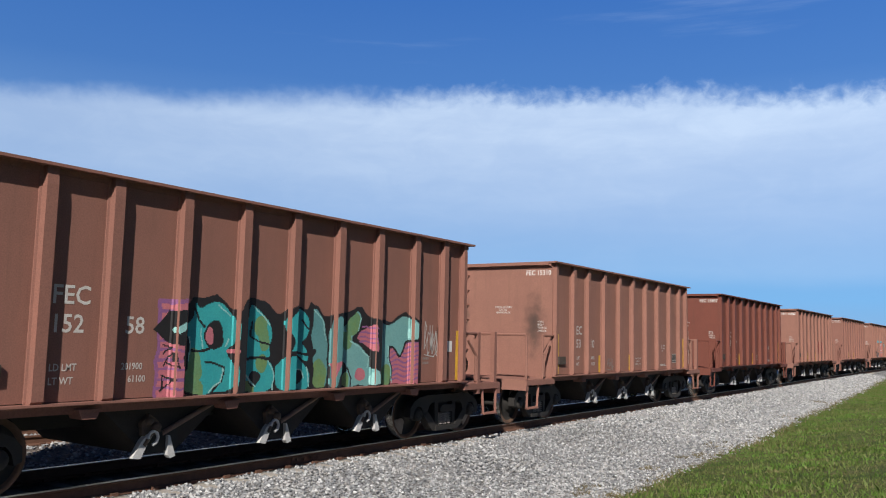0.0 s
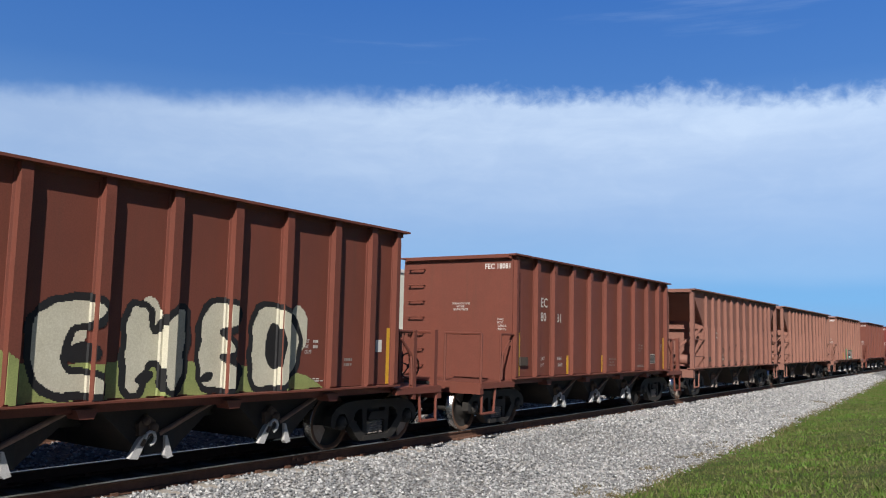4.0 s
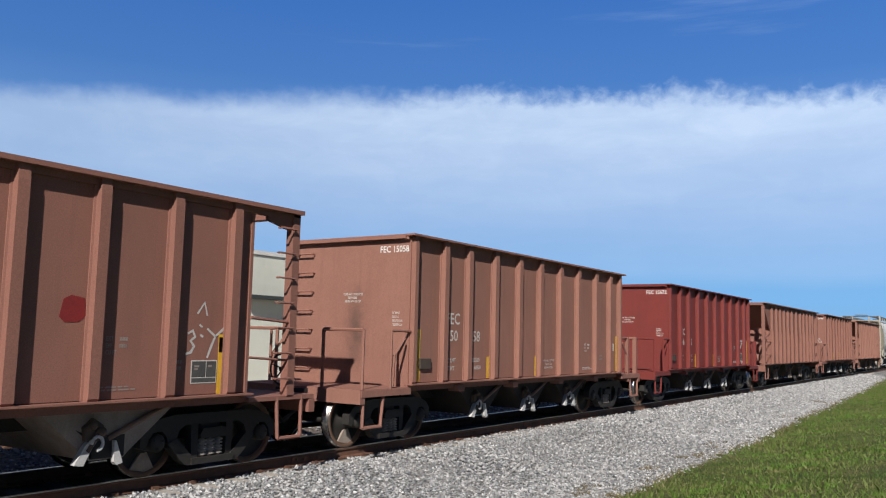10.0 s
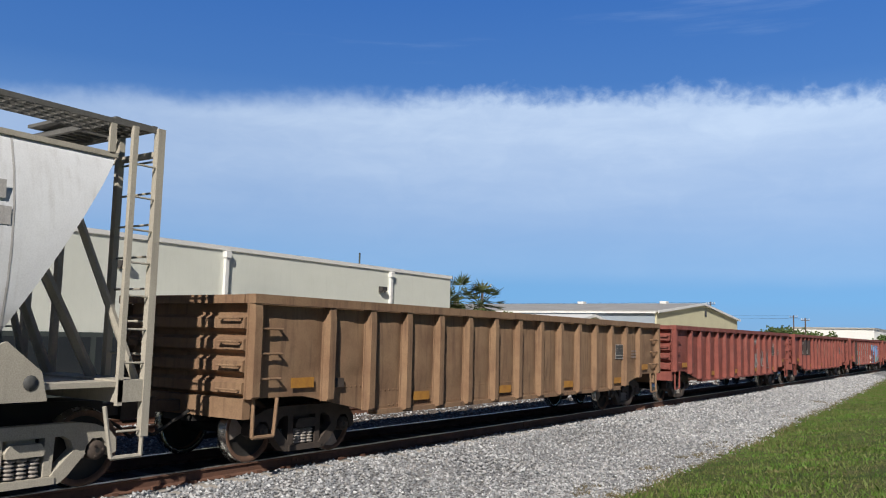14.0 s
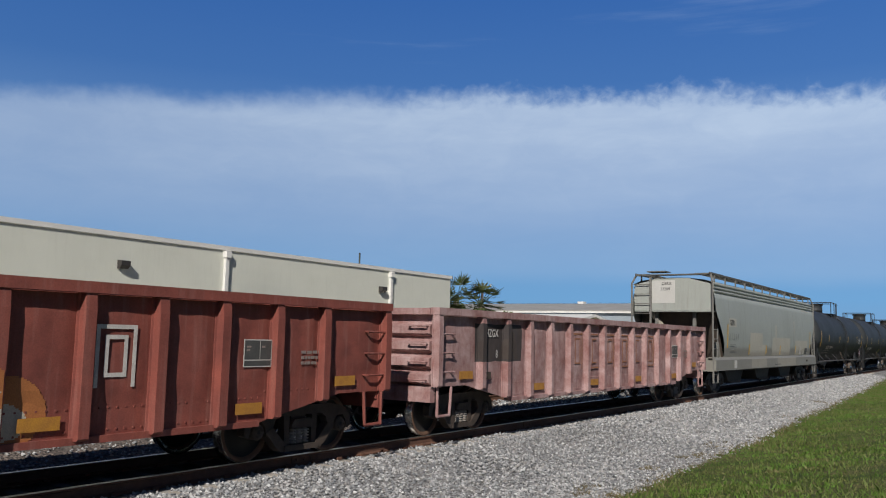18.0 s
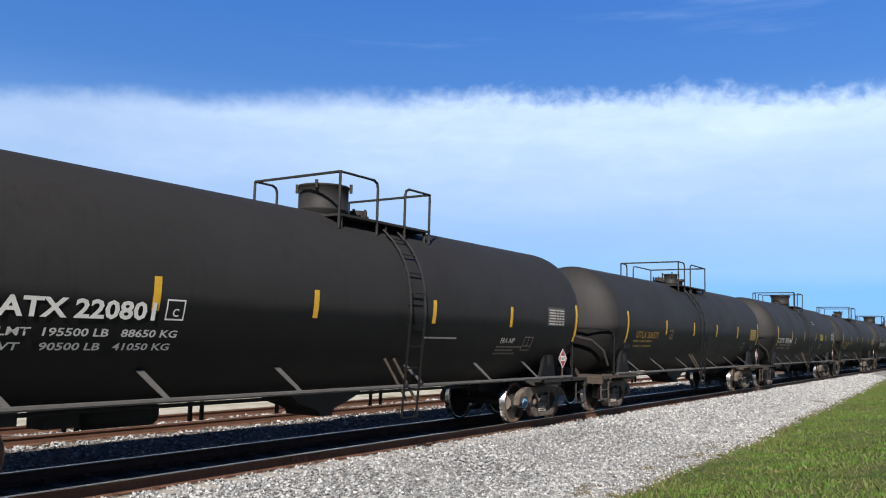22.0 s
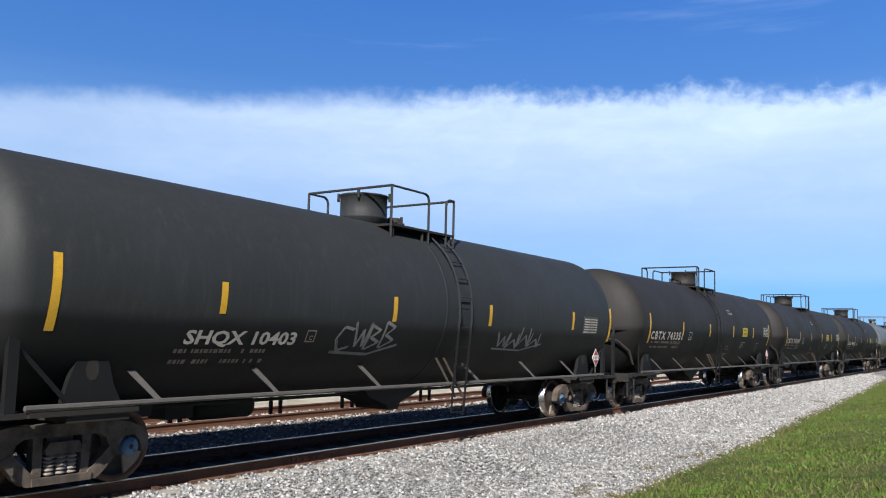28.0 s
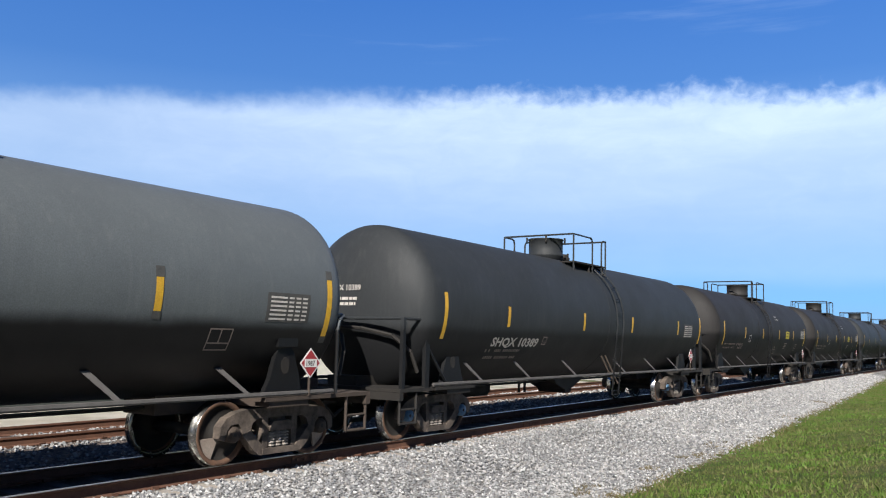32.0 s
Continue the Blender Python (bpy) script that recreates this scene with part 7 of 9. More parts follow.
def block_letters(car, ys, z0, z1, x, material, w=0.035):
    """A company's worn name as plain outlined shapes, one on each panel."""
    for k, y in enumerate(ys):
        bm = bmesh.new()
        for h, gap in ((0.27, 0.0), (0.15, 0.12)):
            a, b = z0 + gap, z1 - gap
            box(bm, x, x + 0.003, y - h, y - h + w, a, b)
            if k % 3 != 1:
                box(bm, x, x + 0.003, y + h - w, y + h, a, b)
            box(bm, x, x + 0.003, y - h + w, y + h - w, b - w, b)
            if k % 2 or h < 0.2:
                box(bm, x, x + 0.003, y - h + w, y + h - w, a, a + w)
        part("worn_emblem", bm, material, car)


def end_marks(car, number, yw, tone=None, z=3.45):
    tone = tone or LETTER
    lettering("FEC " + number, car, 0.72, yw, z - 0.06, 0.165, WHITE if tone is LETTER else tone, end=True)
    for k, words in enumerate(("CLOSE AND LOCK DOORS", "BOTH SIDES", "BEFORE MOVING CAR")):
        lettering(words, car, (-0.12, 0.0, -0.08)[k], yw, 2.62 - k * 0.065, 0.062, tone, 0.62, end=True)
    for k, words in enumerate(("36\" WHLS", "SPRG D-7", "7 OUTER COIL", "7 INNER COIL")):
        lettering(words, car, 1.04, yw, 2.28 - k * 0.07, 0.062, tone, 0.60, end=True)


def hopper_marks(car, first, last, load, light, tone=None, stripes=(-4.44, -2.05, 0.0, 2.06, 4.58), x=1.404, dy=0.0, lift=0.0):
    tone = tone or LETTER
    small = tone if tone is LETTER and lift < 0.2 else DIM_LETTER
    lettering("FEC", car, x, -3.58 + dy, 2.06 + lift, 0.30, tone, 0.95)
    lettering(first, car, x, -3.58 + dy, 1.74 + lift, 0.29, tone, 0.95)
    lettering(last, car, x, -2.64 + dy, 1.74 + lift, 0.29, tone, 0.95)
    lettering("LD LMT", car, x, -3.56 + dy, 1.42, 0.115, tone, 0.85)
    lettering("LT WT", car, x, -3.56 + dy, 1.27, 0.115, tone, 0.85)
    lettering(load, car, x, -2.66 + dy, 1.42, 0.115, tone, 0.85)
    lettering(light, car, x, -2.56 + dy, 1.27, 0.115, tone, 0.85)
    for k, y in enumerate(stripes):
        stripe(car, y, 1.09, 2.02 if k in (0, len(stripes) - 1) else 1.52)
    for k, words in enumerate(("CLOSE AND LOCK DOORS", "ON BOTH SIDES", "BEFORE MOVING CAR")):
        lettering(words, car, x, (0.38, 0.47, 0.41)[k], 1.395 - k * 0.08, 0.062, small, 0.70)
    for k, words in enumerate(("EXT", "EW", "CU FT")):
        lettering(words, car, x, 2.56, 1.76 - k * 0.08, 0.075, small, 0.72)
    bars(car, x, 2.74, 1.68, 0.14, 0.16, 2, small)
    bars(car, x, 2.46, 1.175, 0.58, 0.07, 2, small)
    bars(car, x, 3.46, 1.40, 0.25, 0.16, 2, DIM_LETTER)
    made("paper_placard", box, WHITE, car, x, x + 0.003, 4.24, 4.40, 1.62, 1.82)


# templates, kept bare until every copy is made
T_HOPPER = build_hopper(TAN)
T_OPEN = build_open_hopper(TAN)
T_FRAMED = build_framed_hopper(TAN)
T_GOND = build_gondola(GOND_RED)
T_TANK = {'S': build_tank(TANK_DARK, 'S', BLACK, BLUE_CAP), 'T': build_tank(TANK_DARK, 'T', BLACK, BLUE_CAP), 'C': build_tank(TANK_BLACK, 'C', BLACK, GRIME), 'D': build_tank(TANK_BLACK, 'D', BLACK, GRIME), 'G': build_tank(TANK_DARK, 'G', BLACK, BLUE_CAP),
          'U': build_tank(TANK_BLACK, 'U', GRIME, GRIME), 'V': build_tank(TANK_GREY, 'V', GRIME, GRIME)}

GOND_ART_4 = mat("red_paint_with_grey_blue_graffiti", (0.265, 0.072, 0.052), (0.165, 0.046, 0.036), 2.4, 0.72, streak=0.6, spread=0.42, art=[
    (-6.3, -4.7, 0.70, 2.18, [(0.02, 0.018, 0.018), (0.03, 0.025, 0.022)], (0.02, 0.02, 0.02), 1.5, 1.0, 0.03)])
GOND_ART_3 = mat("red_paint_with_black_patches", (0.265, 0.072, 0.052), (0.165, 0.046, 0.036), 2.4, 0.72, streak=0.6, spread=0.42, art=[
    (-6.1, -4.0, 1.40, 2.15, [(0.02, 0.018, 0.018), (0.025, 0.022, 0.02)], (0.02, 0.02, 0.02), 1.5, 1.0, 0.02)])
PINK_ART_6 = mat("chalky_pink_paint_with_black_patch", (0.46, 0.32, 0.31), (0.26, 0.125, 0.115), 2.4, 0.8, streak=0.7, c3=(0.17, 0.08, 0.07), spread=0.34, art=[
    (-6.6, -4.75, 1.42, 2.18, [(0.03, 0.028, 0.026), (0.04, 0.035, 0.03)], (0.03, 0.03, 0.03), 1.5, 1.0, 0.02)])
RED_PATCH = mat("fresh_red_paint", (0.22, 0.02, 0.02), (0.18, 0.018, 0.018), 4, 0.6)
TAG_WHITE = mat("white_spray", (0.55, 0.54, 0.52), (0.40, 0.38, 0.36), 5, 0.8)
TAG_GREY = mat("grey_spray", (0.24, 0.25, 0.26), (0.17, 0.17, 0.17), 5, 0.8)
TAG_BLACK = mat("black_spray", (0.03, 0.03, 0.03), (0.05, 0.045, 0.04), 5, 0.8)
ORANGE_WORN = mat("worn_orange_paint", (0.34, 0.15, 0.07), (0.26, 0.11, 0.07), 5, 0.85)
BEIGE_WORN = mat("worn_beige_paint", (0.42, 0.30, 0.22), (0.24, 0.13, 0.09), 5, 0.85)

HOPPERS = [  # kind, coat, number, light or load figures
    (0, TAN, "152", "58", "201900", "61100"), (0, TAN_PALE, "153", "10", "200800", "62200"), (0, MAROON, "158", "57", "200700", "62300"), (0, TAN_PALE, "158", "82", "201000", "62000"),
    (0, TAN, "153", "72", "200900", "62100"), (0, TAN_PALE, "153", "", "200900", "62100"), (0, MAROON, "180", "", "200000", "63000"), (0, MAROON, "180", "81", "200000", "63000"),
    (1, TAN, "131", "", "206200", "56800"), (1, TAN_PALE, "131", "26", "206200", "56800"), (0, TAN_PALE, "154", "65", "201000", "62000"), (0, MAROON, "153", "69", "200900", "62100"),
    (0, RED, "151", "33", "202500", "60500"), (0, TAN_PALE, "153", "57", "201000", "62000"), (0, TAN, "153", "12", "200800", "62200"), (2, TAN, "161", "11", "212800", "53400"),
    (0, TAN_PALE, "150", "58", "202500", "60500"), (0, RED, "156", "72", "201200", "61800"), (1, TAN, "131", "90", "205900", "57100"), (0, TAN, "154", "01", "263000", "62500"), (1, TAN_PALE, "131", "", "206000", "57000")]
COAT_NAME = {TAN.name: "brown", TAN_PALE.name: "faded brown", MAROON.name: "maroon", RED.name: "oxide-red"}
KIND_NAME = ("ribbed hopper car with flat ends", "ribbed hopper car with sloping open ends", "ribbed hopper car with a framed open end")
EXTRA = {0: " and large teal graffiti", 3: " and red paint patches", 5: " and pale blue graffiti", 6: " and cream graffiti", 10: " and grey-green graffiti", 12: " and a white spray tag", 17: " and white tags"}
hoppers = []
for i, (kind, coat, first, last, load, light) in enumerate(HOPPERS):
    car = place((T_HOPPER, T_OPEN, T_FRAMED)[kind], hopper_s(i) + (0.0, 0.15, 0.05)[kind], TAN, coat, COAT_NAME[coat.name] + " " + KIND_NAME[kind] + EXTRA.get(i, ""))
    hoppers.append(car)
    number = first + last
    tone = LETTER if i not in (8, 20, 5) else DIM_LETTER
    if kind == 0:
        hopper_marks(car, first, last, load, light, tone, lift=MARK_LIFT.get(i, 0.05))
        end_marks(car, number, -4.765, LETTER)
    elif kind == 1:
        hopper_marks(car, first[1:], last, load, light, LETTER, (-4.28, -1.95, -0.15, 3.6, 4.5), 1.416, 0.02, MARK_LIFT[i])
        lettering("FEC " + number, car, 0.85, -4.67, 2.20, 0.10, DIM_LETTER, end=True)
    else:
        hopper_marks(car, first, last, load, light, LETTER, (), 1.404, 0.25, MARK_LIFT[i])
        lettering("FEC " + number, car, 0.55, -5.845, 3.36, 0.16, LETTER, end=True)
SIDE = ("side_sheet", "side_panel", "rib", "side_sill", "wall_seam")
SOOTY = {TAN_PALE.name: ((0.295, 0.138, 0.101), (0.23, 0.108, 0.082)), TAN.name: ((0.262, 0.116, 0.086), (0.21, 0.096, 0.073))}
for i, spots in ((4, ((0.55, 2.3, 0.26, 0.8, 0.6),)), (5, ((0.35, 2.2, 0.32, 0.9, 0.75),)), (1, ((-1.1, 2.35, 0.30, 0.75, 0.8), (0.95, 2.25, 0.34, 0.85, 0.8))), (10, ((0.15, 2.15, 0.26, 1.0, 0.75),)), (16, ((0.2, 2.0, 0.3, 0.9, 0.6),))):
    repaint(hoppers[i], HOPPERS[i][1], smear(mat("sooty_brown_end_paint", *SOOTY[HOPPERS[i][1].name], 0.8, 0.78, streak=0.3, c3=(0.16, 0.085, 0.06)), spots), ("end_wall",))
scribble(hoppers[0], 3.50, 3.98, 1.55, 2.15, TAG_WHITE, 2, 1.405, 7, 0.010)
scribble(hoppers[1], -1.7, -1.15, 1.15, 1.45, DIM_LETTER, 5, 1.405, 4, 0.014)
for y0, y1 in ((0.42, 1.02), (1.20, 1.98)):
    made("red_paint_patch", box, RED_PATCH, hoppers[3], 1.403, 1.406, y0, y1, 1.46, 2.12)
scribble(hoppers[8], -2.75, -1.4, 1.10, 2.05, TAG_BLACK, 7, 1.417, 2, 0.016)
scribble(hoppers[8], -0.9, 0.3, 1.10, 1.95, TAG_BLACK, 8, 1.417, 2, 0.016)
made("red_paint_patch", prism, RED_PATCH, hoppers[9], [(-0.78, 2.52), (-0.60, 2.55), (-0.52, 2.2), (-0.64, 1.98), (-0.74, 2.1)], 'x', 1.402, 1.406)
made("red_paint_patch", prism, RED_PATCH, hoppers[9], [(1.85, 2.05), (2.1, 2.12), (2.25, 1.9), (2.12, 1.72), (1.92, 1.82)], 'x', 1.402, 1.406)
scribble(hoppers[12], -1.72, -1.02, 1.62, 2.12, TAG_WHITE, 11, 1.405, 4, 0.018)
scribble(hoppers[12], -1.68, -1.06, 1.18, 1.62, TAG_WHITE, 12, 1.405, 3, 0.018)
scribble(hoppers[14], -1.80, -1.12, 1.85, 2.2, TAG_GREY, 13, 1.405, 3, 0.03)
scribble(hoppers[14], 0.25, 0.85, 1.78, 2.15, TAG_GREY, 14, 1.405, 3, 0.03)
scribble(hoppers[14], 2.28, 2.78, 1.62, 2.12, TAG_BLACK, 15, 1.405, 4, 0.016)
scribble(hoppers[14], 3.4, 3.85, 1.6, 1.95, TAG_BLACK, 16, 1.405, 4, 0.016)
scribble(hoppers[14], -4.3, -3.85, 1.75, 2.0, DIM_LETTER, 17, 1.405, 5, 0.012)
scribble(hoppers[15], -1.30, -0.66, 1.28, 2.32, TAG_WHITE, 18, 1.405, 5, 0.018)
scribble(hoppers[15], -0.32, 0.28, 1.22, 2.17, TAG_WHITE, 19, 1.405, 3, 0.014)
strokes(hoppers[15], [[(3.86, 2.12), (3.97, 2.27), (4.02, 2.10)], [(4.03, 1.93), (4.17, 1.83), (4.10, 1.68), (4.05, 1.55)], [(4.17, 1.83), (4.30, 1.93), (4.48, 2.02)],
                      [(3.72, 1.86), (3.80, 1.90), (3.84, 1.82), (3.77, 1.77), (3.83, 1.70), (3.78, 1.62), (3.70, 1.60)], [(3.90, 1.98), (3.95, 1.95)], [(3.92, 1.85), (3.97, 1.82)]], TAG_WHITE)
stripe(hoppers[15], 4.28, 1.06, 1.86)
made("red_paint_patch", prism, RED_PATCH, hoppers[15], [(1.96, 2.02), (2.00, 2.22), (2.09, 2.27), (2.26, 2.24), (2.28, 2.04), (2.20, 1.97), (2.03, 1.96)], 'x', 1.402, 1.405)
strokes(hoppers[17], [[(3.93, 1.93), (3.72, 1.86), (3.56, 1.68), (3.52, 1.46), (3.60, 1.27), (3.76, 1.17), (3.94, 1.20)], [(3.60, 2.02), (3.78, 1.98), (3.95, 2.04)]], TAG_WHITE, w=0.05)
strokes(hoppers[17], [[(4.12, 1.98), (4.30, 1.94), (4.52, 2.04)], [(4.16, 2.10), (4.40, 2.08), (4.40, 1.84), (4.58, 1.76)], [(4.12, 1.22), (4.34, 1.34), (4.46, 1.52), (4.50, 1.70)], [(4.14, 1.10), (4.60, 1.16)]], TAG_WHITE, w=0.035)
scribble(hoppers[20], -2.75, -2.2, 1.62, 2.02, DIM_LETTER, 23, 1.417, 3, 0.012)
scribble(hoppers[20], -2.7, -2.15, 1.28, 1.62, DIM_LETTER, 24, 1.417, 3, 0.012)


def stencil_plate(car, x, y0, y1, z0, z1):
    """A dark service panel with a white outline and two blank fields."""
    h = z1 - z0
    p = made("stencil_plate", box, LETTER, car, x, x + 0.003, y0, y1, z0, z1)
    split = y0 + (y1 - y0) * 0.56
    for a, b, c, d in ((y0 + 0.015, split, z0 + h * 0.27, z1 - 0.015), (split + 0.012, y1 - 0.015, z0 + h * 0.27, z1 - 0.015), (y0 + 0.015, y1 - 0.015, z0 + 0.015, z0 + h * 0.23)):
        made("stencil_field", box, DARK_LETTER, p, x + 0.003, x + 0.005, a, b, c, d)
    for a, w, z in ((y0 + 0.05, 0.08, z1 - h * 0.3), (y0 + 0.05, 0.06, z1 - h * 0.42), (split + 0.04, 0.06, z1 - h * 0.3)):
        made("stencil_mark", box, DIM_LETTER, p, x + 0.005, x + 0.006, a, a + w, z, z + 0.025)


for i in (1, 3, 7, 10, 12, 17):
    stencil_plate(hoppers[i], 1.402, 3.45, 3.86, 1.26, 1.53)
stencil_plate(hoppers[15], 1.402, 3.80, 4.22, 1.22, 1.52)


# ---- large graffiti: paint laid on wall and stakes alike ----
def graffiti(car, y0, y1, z0, z1, x, ribs, deep, mats, ops, cell=0.024, seed=1, rise=None):
    """Sprayed shapes painted one over another on a fine grid that follows the stakes: filled outlines, strokes, blobs and tints of earlier colours."""
    ny, nz = int((y1 - y0) / cell), int((z1 - z0) / cell)
    ys, zs = y0 + cell * (np.arange(ny) + 0.5), z0 + cell * (np.arange(nz) + 0.5)
    Y, Z = np.meshgrid(ys, zs, indexing="ij")
    wob = 0.012
    Y2 = Y + wob * np.sin(Z * 17 + seed) + wob * 0.6 * np.sin(Y * 31 + Z * 9)
    Z2 = Z + wob * np.sin(Y * 13 + seed * 2) + wob * 0.6 * np.sin(Z * 27 + Y * 7)
    paint = np.full(Y.shape, -1)

    def near(pts):
        best = np.full(Y.shape, 9.0)
        for (ya, za), (yb, zb) in zip(pts, pts[1:]):
            vy, vz = yb - ya, zb - za
            u = np.clip(((Y2 - ya) * vy + (Z2 - za) * vz) / (vy * vy + vz * vz + 1e-9), 0, 1)
            best = np.minimum(best, np.hypot(Y2 - ya - u * vy, Z2 - za - u * vz))
        return best

    def inside(pts):
        hit = np.zeros(Y.shape, bool)
        for (ya, za), (yb, zb) in zip(pts, pts[1:] + pts[:1]):
            cross = (za > Z2) != (zb > Z2)
            hit ^= cross & (Y2 < (yb - ya) * (Z2 - za) / (zb - za + 1e-9) + ya)
        return hit
    def rounded(pts):
        """A closed outline with its corners eased."""
        for _ in range(2):
            pts = [q for a, b in zip(pts, pts[1:] + pts[:1]) for q in ((a[0] * 0.8 + b[0] * 0.2, a[1] * 0.8 + b[1] * 0.2), (a[0] * 0.2 + b[0] * 0.8, a[1] * 0.2 + b[1] * 0.8))]
        return pts
    for op, m, *a in ops:
        if op == "letter":          # shape, outline colour, outline width
            pts, rim, w = a
            pts = rounded(pts)
            d = near(pts + pts[:1])
            body = inside(pts)
            paint[(d < w) | body] = rim
            paint[body & (d > w * 0.25)] = m
        elif op == "fill":
            paint[inside(a[0])] = m
        elif op == "stroke":
            paint[near(a[0]) < a[1]] = m
        elif op == "blob":
            paint[((Y2 - a[0]) / a[2]) ** 2 + ((Z2 - a[1]) / a[3]) ** 2 < 1] = m
        elif op == "tint":          # a blob that only recolours one earlier colour
            paint[(((Y2 - a[0]) / a[2]) ** 2 + ((Z2 - a[1]) / a[3]) ** 2 < 1) & (paint == a[4])] = m
    edge_y = y0 + cell * np.arange(ny + 1)
    on_rib = np.zeros(ny + 1, bool)
    for r in ribs:
        on_rib |= np.abs(edge_y - r) < 0.068
    flange = np.zeros(ny + 1, bool)
    for r in ribs:
        flange |= (edge_y > r - 0.115) & (edge_y < r - 0.05)
    px = np.where(on_rib, x + deep, np.where(flange, x + 0.022, x)) + 0.006
    verts, faces, idx, seen = [], [], [], {}
    for i, k in zip(*np.nonzero(paint >= 0)):
        quad = []
        for c in ((i, k), (i + 1, k), (i + 1, k + 1), (i, k + 1)):
            if c not in seen:
                seen[c] = len(verts)
                yv, zv = float(edge_y[c[0]]), float(z0 + cell * c[1])
                verts.append((float(px[c[0]]) + (rise(yv, zv) if rise and not on_rib[c[0]] else 0.0), yv, zv))
            quad.append(seen[c])
        faces.append(quad)
        idx.append(int(paint[i, k]))
    me = bpy.data.meshes.new("graffiti")
    me.from_pydata(verts, [], faces)
    for m in mats:
        me.materials.append(m)
    me.polygons.foreach_set("material_index", idx)
    ob = new("graffiti", me)
    ob.parent = car
    return ob


def sprayed(name, c1, c2=None):
    return mat(name + "_spray", c1, c2, 3.0, 0.7)


TEAL_P, LIME_P, BLACK_P, PINK_P, VIOLET_P, AQUA_P = sprayed("teal", (0.02, 0.30, 0.33), (0.04, 0.36, 0.36)), sprayed("lime", (0.17, 0.25, 0.07), (0.10, 0.26, 0.15)), sprayed("ink", (0.012, 0.012, 0.014)), sprayed("pink", (0.50, 0.17, 0.18), (0.42, 0.12, 0.17)), sprayed("violet", (0.20, 0.09, 0.24), (0.30, 0.11, 0.22)), sprayed("aqua", (0.25, 0.50, 0.48), (0.30, 0.55, 0.52))
B1 = [(-1.75, 1.94), (-1.63, 2.16), (-1.59, 2.31), (-1.55, 2.19), (-1.36, 2.30), (-1.16, 2.28), (-1.0, 2.17), (-0.91, 1.99), (-0.89, 1.82), (-1.02, 1.71), (-1.06, 1.62), (-0.92, 1.50), (-0.89, 1.12), (-1.32, 1.07), (-1.73, 1.09), (-1.78, 1.31), (-1.70, 1.42), (-1.69, 1.77), (-1.76, 1.87)]
E1 = [(-0.77, 1.80), (-0.71, 2.19), (-0.62, 2.32), (-0.46, 2.19), (-0.27, 2.01), (-0.21, 1.83), (-0.30, 1.68), (-0.25, 1.52), (-0.57, 1.56), (-0.79, 1.46)]
E2 = [(-0.84, 1.38), (-0.67, 1.52), (-0.44, 1.56), (-0.24, 1.47), (-0.15, 1.25), (-0.20, 1.06), (-0.81, 1.06)]
S1 = [(-0.09, 2.06), (0.11, 2.19), (0.28, 2.27), (0.47, 2.22), (0.55, 1.90), (0.34, 1.77), (0.46, 1.68), (0.56, 1.48), (0.23, 1.53), (0.01, 1.63), (0.15, 1.78)]
S2 = [(-0.19, 1.39), (0.0, 1.57), (0.28, 1.55), (0.51, 1.41), (0.61, 1.07), (-0.12, 1.06)]
H1 = [(0.61, 1.07), (0.63, 1.48), (0.55, 1.90), (0.62, 2.32), (0.82, 2.14), (0.94, 1.82), (1.0, 1.48), (0.95, 1.07)]
H2 = [(0.95, 2.04), (1.04, 2.18), (1.17, 2.16), (1.20, 1.47), (1.10, 1.07), (0.97, 1.07)]
K1 = [(1.21, 1.91), (1.34, 2.10), (1.63, 2.29), (1.74, 2.20), (1.68, 1.94), (1.48, 1.82), (1.75, 1.70), (1.99, 1.54), (1.94, 1.37), (2.09, 1.32), (2.19, 1.16), (2.17, 1.07), (1.24, 1.07), (1.30, 1.28), (1.40, 1.38), (1.22, 1.54)]
T1 = [(2.14, 2.14), (2.32, 2.10), (2.51, 2.07), (2.90, 2.29), (3.23, 2.07), (3.22, 1.82), (2.90, 1.82), (2.79, 1.51), (2.59, 1.71), (2.42, 1.73), (2.59, 1.07), (2.21, 1.07)]
SHADE = [(-2.24, 1.89), (-2.02, 2.16), (-1.76, 2.17), (-1.64, 2.34), (-1.27, 2.37), (-1.07, 2.25), (-0.91, 2.20), (-0.82, 2.35), (-0.62, 2.38), (-0.40, 2.34), (-0.15, 2.17), (0.16, 2.30), (0.47, 2.27), (0.52, 2.38), (0.85, 2.18), (1.17, 2.22), (1.72, 2.35), (1.90, 2.22), (2.14, 2.12), (2.22, 1.06), (-1.69, 1.06), (-1.80, 1.22), (-1.85, 1.71), (-2.01, 1.75)]
# a pink and violet field first, then the dark shade, the letters and their lights
ops = [("fill", 3, [(-2.18, 1.06), (-2.16, 2.27), (-1.70, 2.29), (-1.68, 1.06)])]
ops += [("stroke", 4, [(-2.15, z), (-2.0, z + 0.035), (-1.86, z), (-1.70, z + 0.035)], 0.018) for z in (1.16, 1.28, 1.40, 1.52, 1.64, 1.76, 1.88, 2.0, 2.12)]
ops += [("stroke", 4, [(-2.17, 1.07), (-2.16, 2.26), (-1.74, 2.27)], 0.025), ("stroke", 2, [(-2.08, 1.14), (-1.94, 1.30), (-2.10, 1.34), (-2.06, 1.16)], 0.010), ("stroke", 2, [(-2.06, 1.46), (-1.96, 1.62), (-1.90, 1.44), (-2.02, 1.52)], 0.010), ("stroke", 2, [(-2.08, 1.60), (-1.98, 1.70), (-2.10, 1.72)], 0.010)]
ops += [("fill", 3, [(2.44, 1.10), (2.48, 1.80), (3.24, 1.86), (3.24, 1.07), (2.5, 1.07)])]
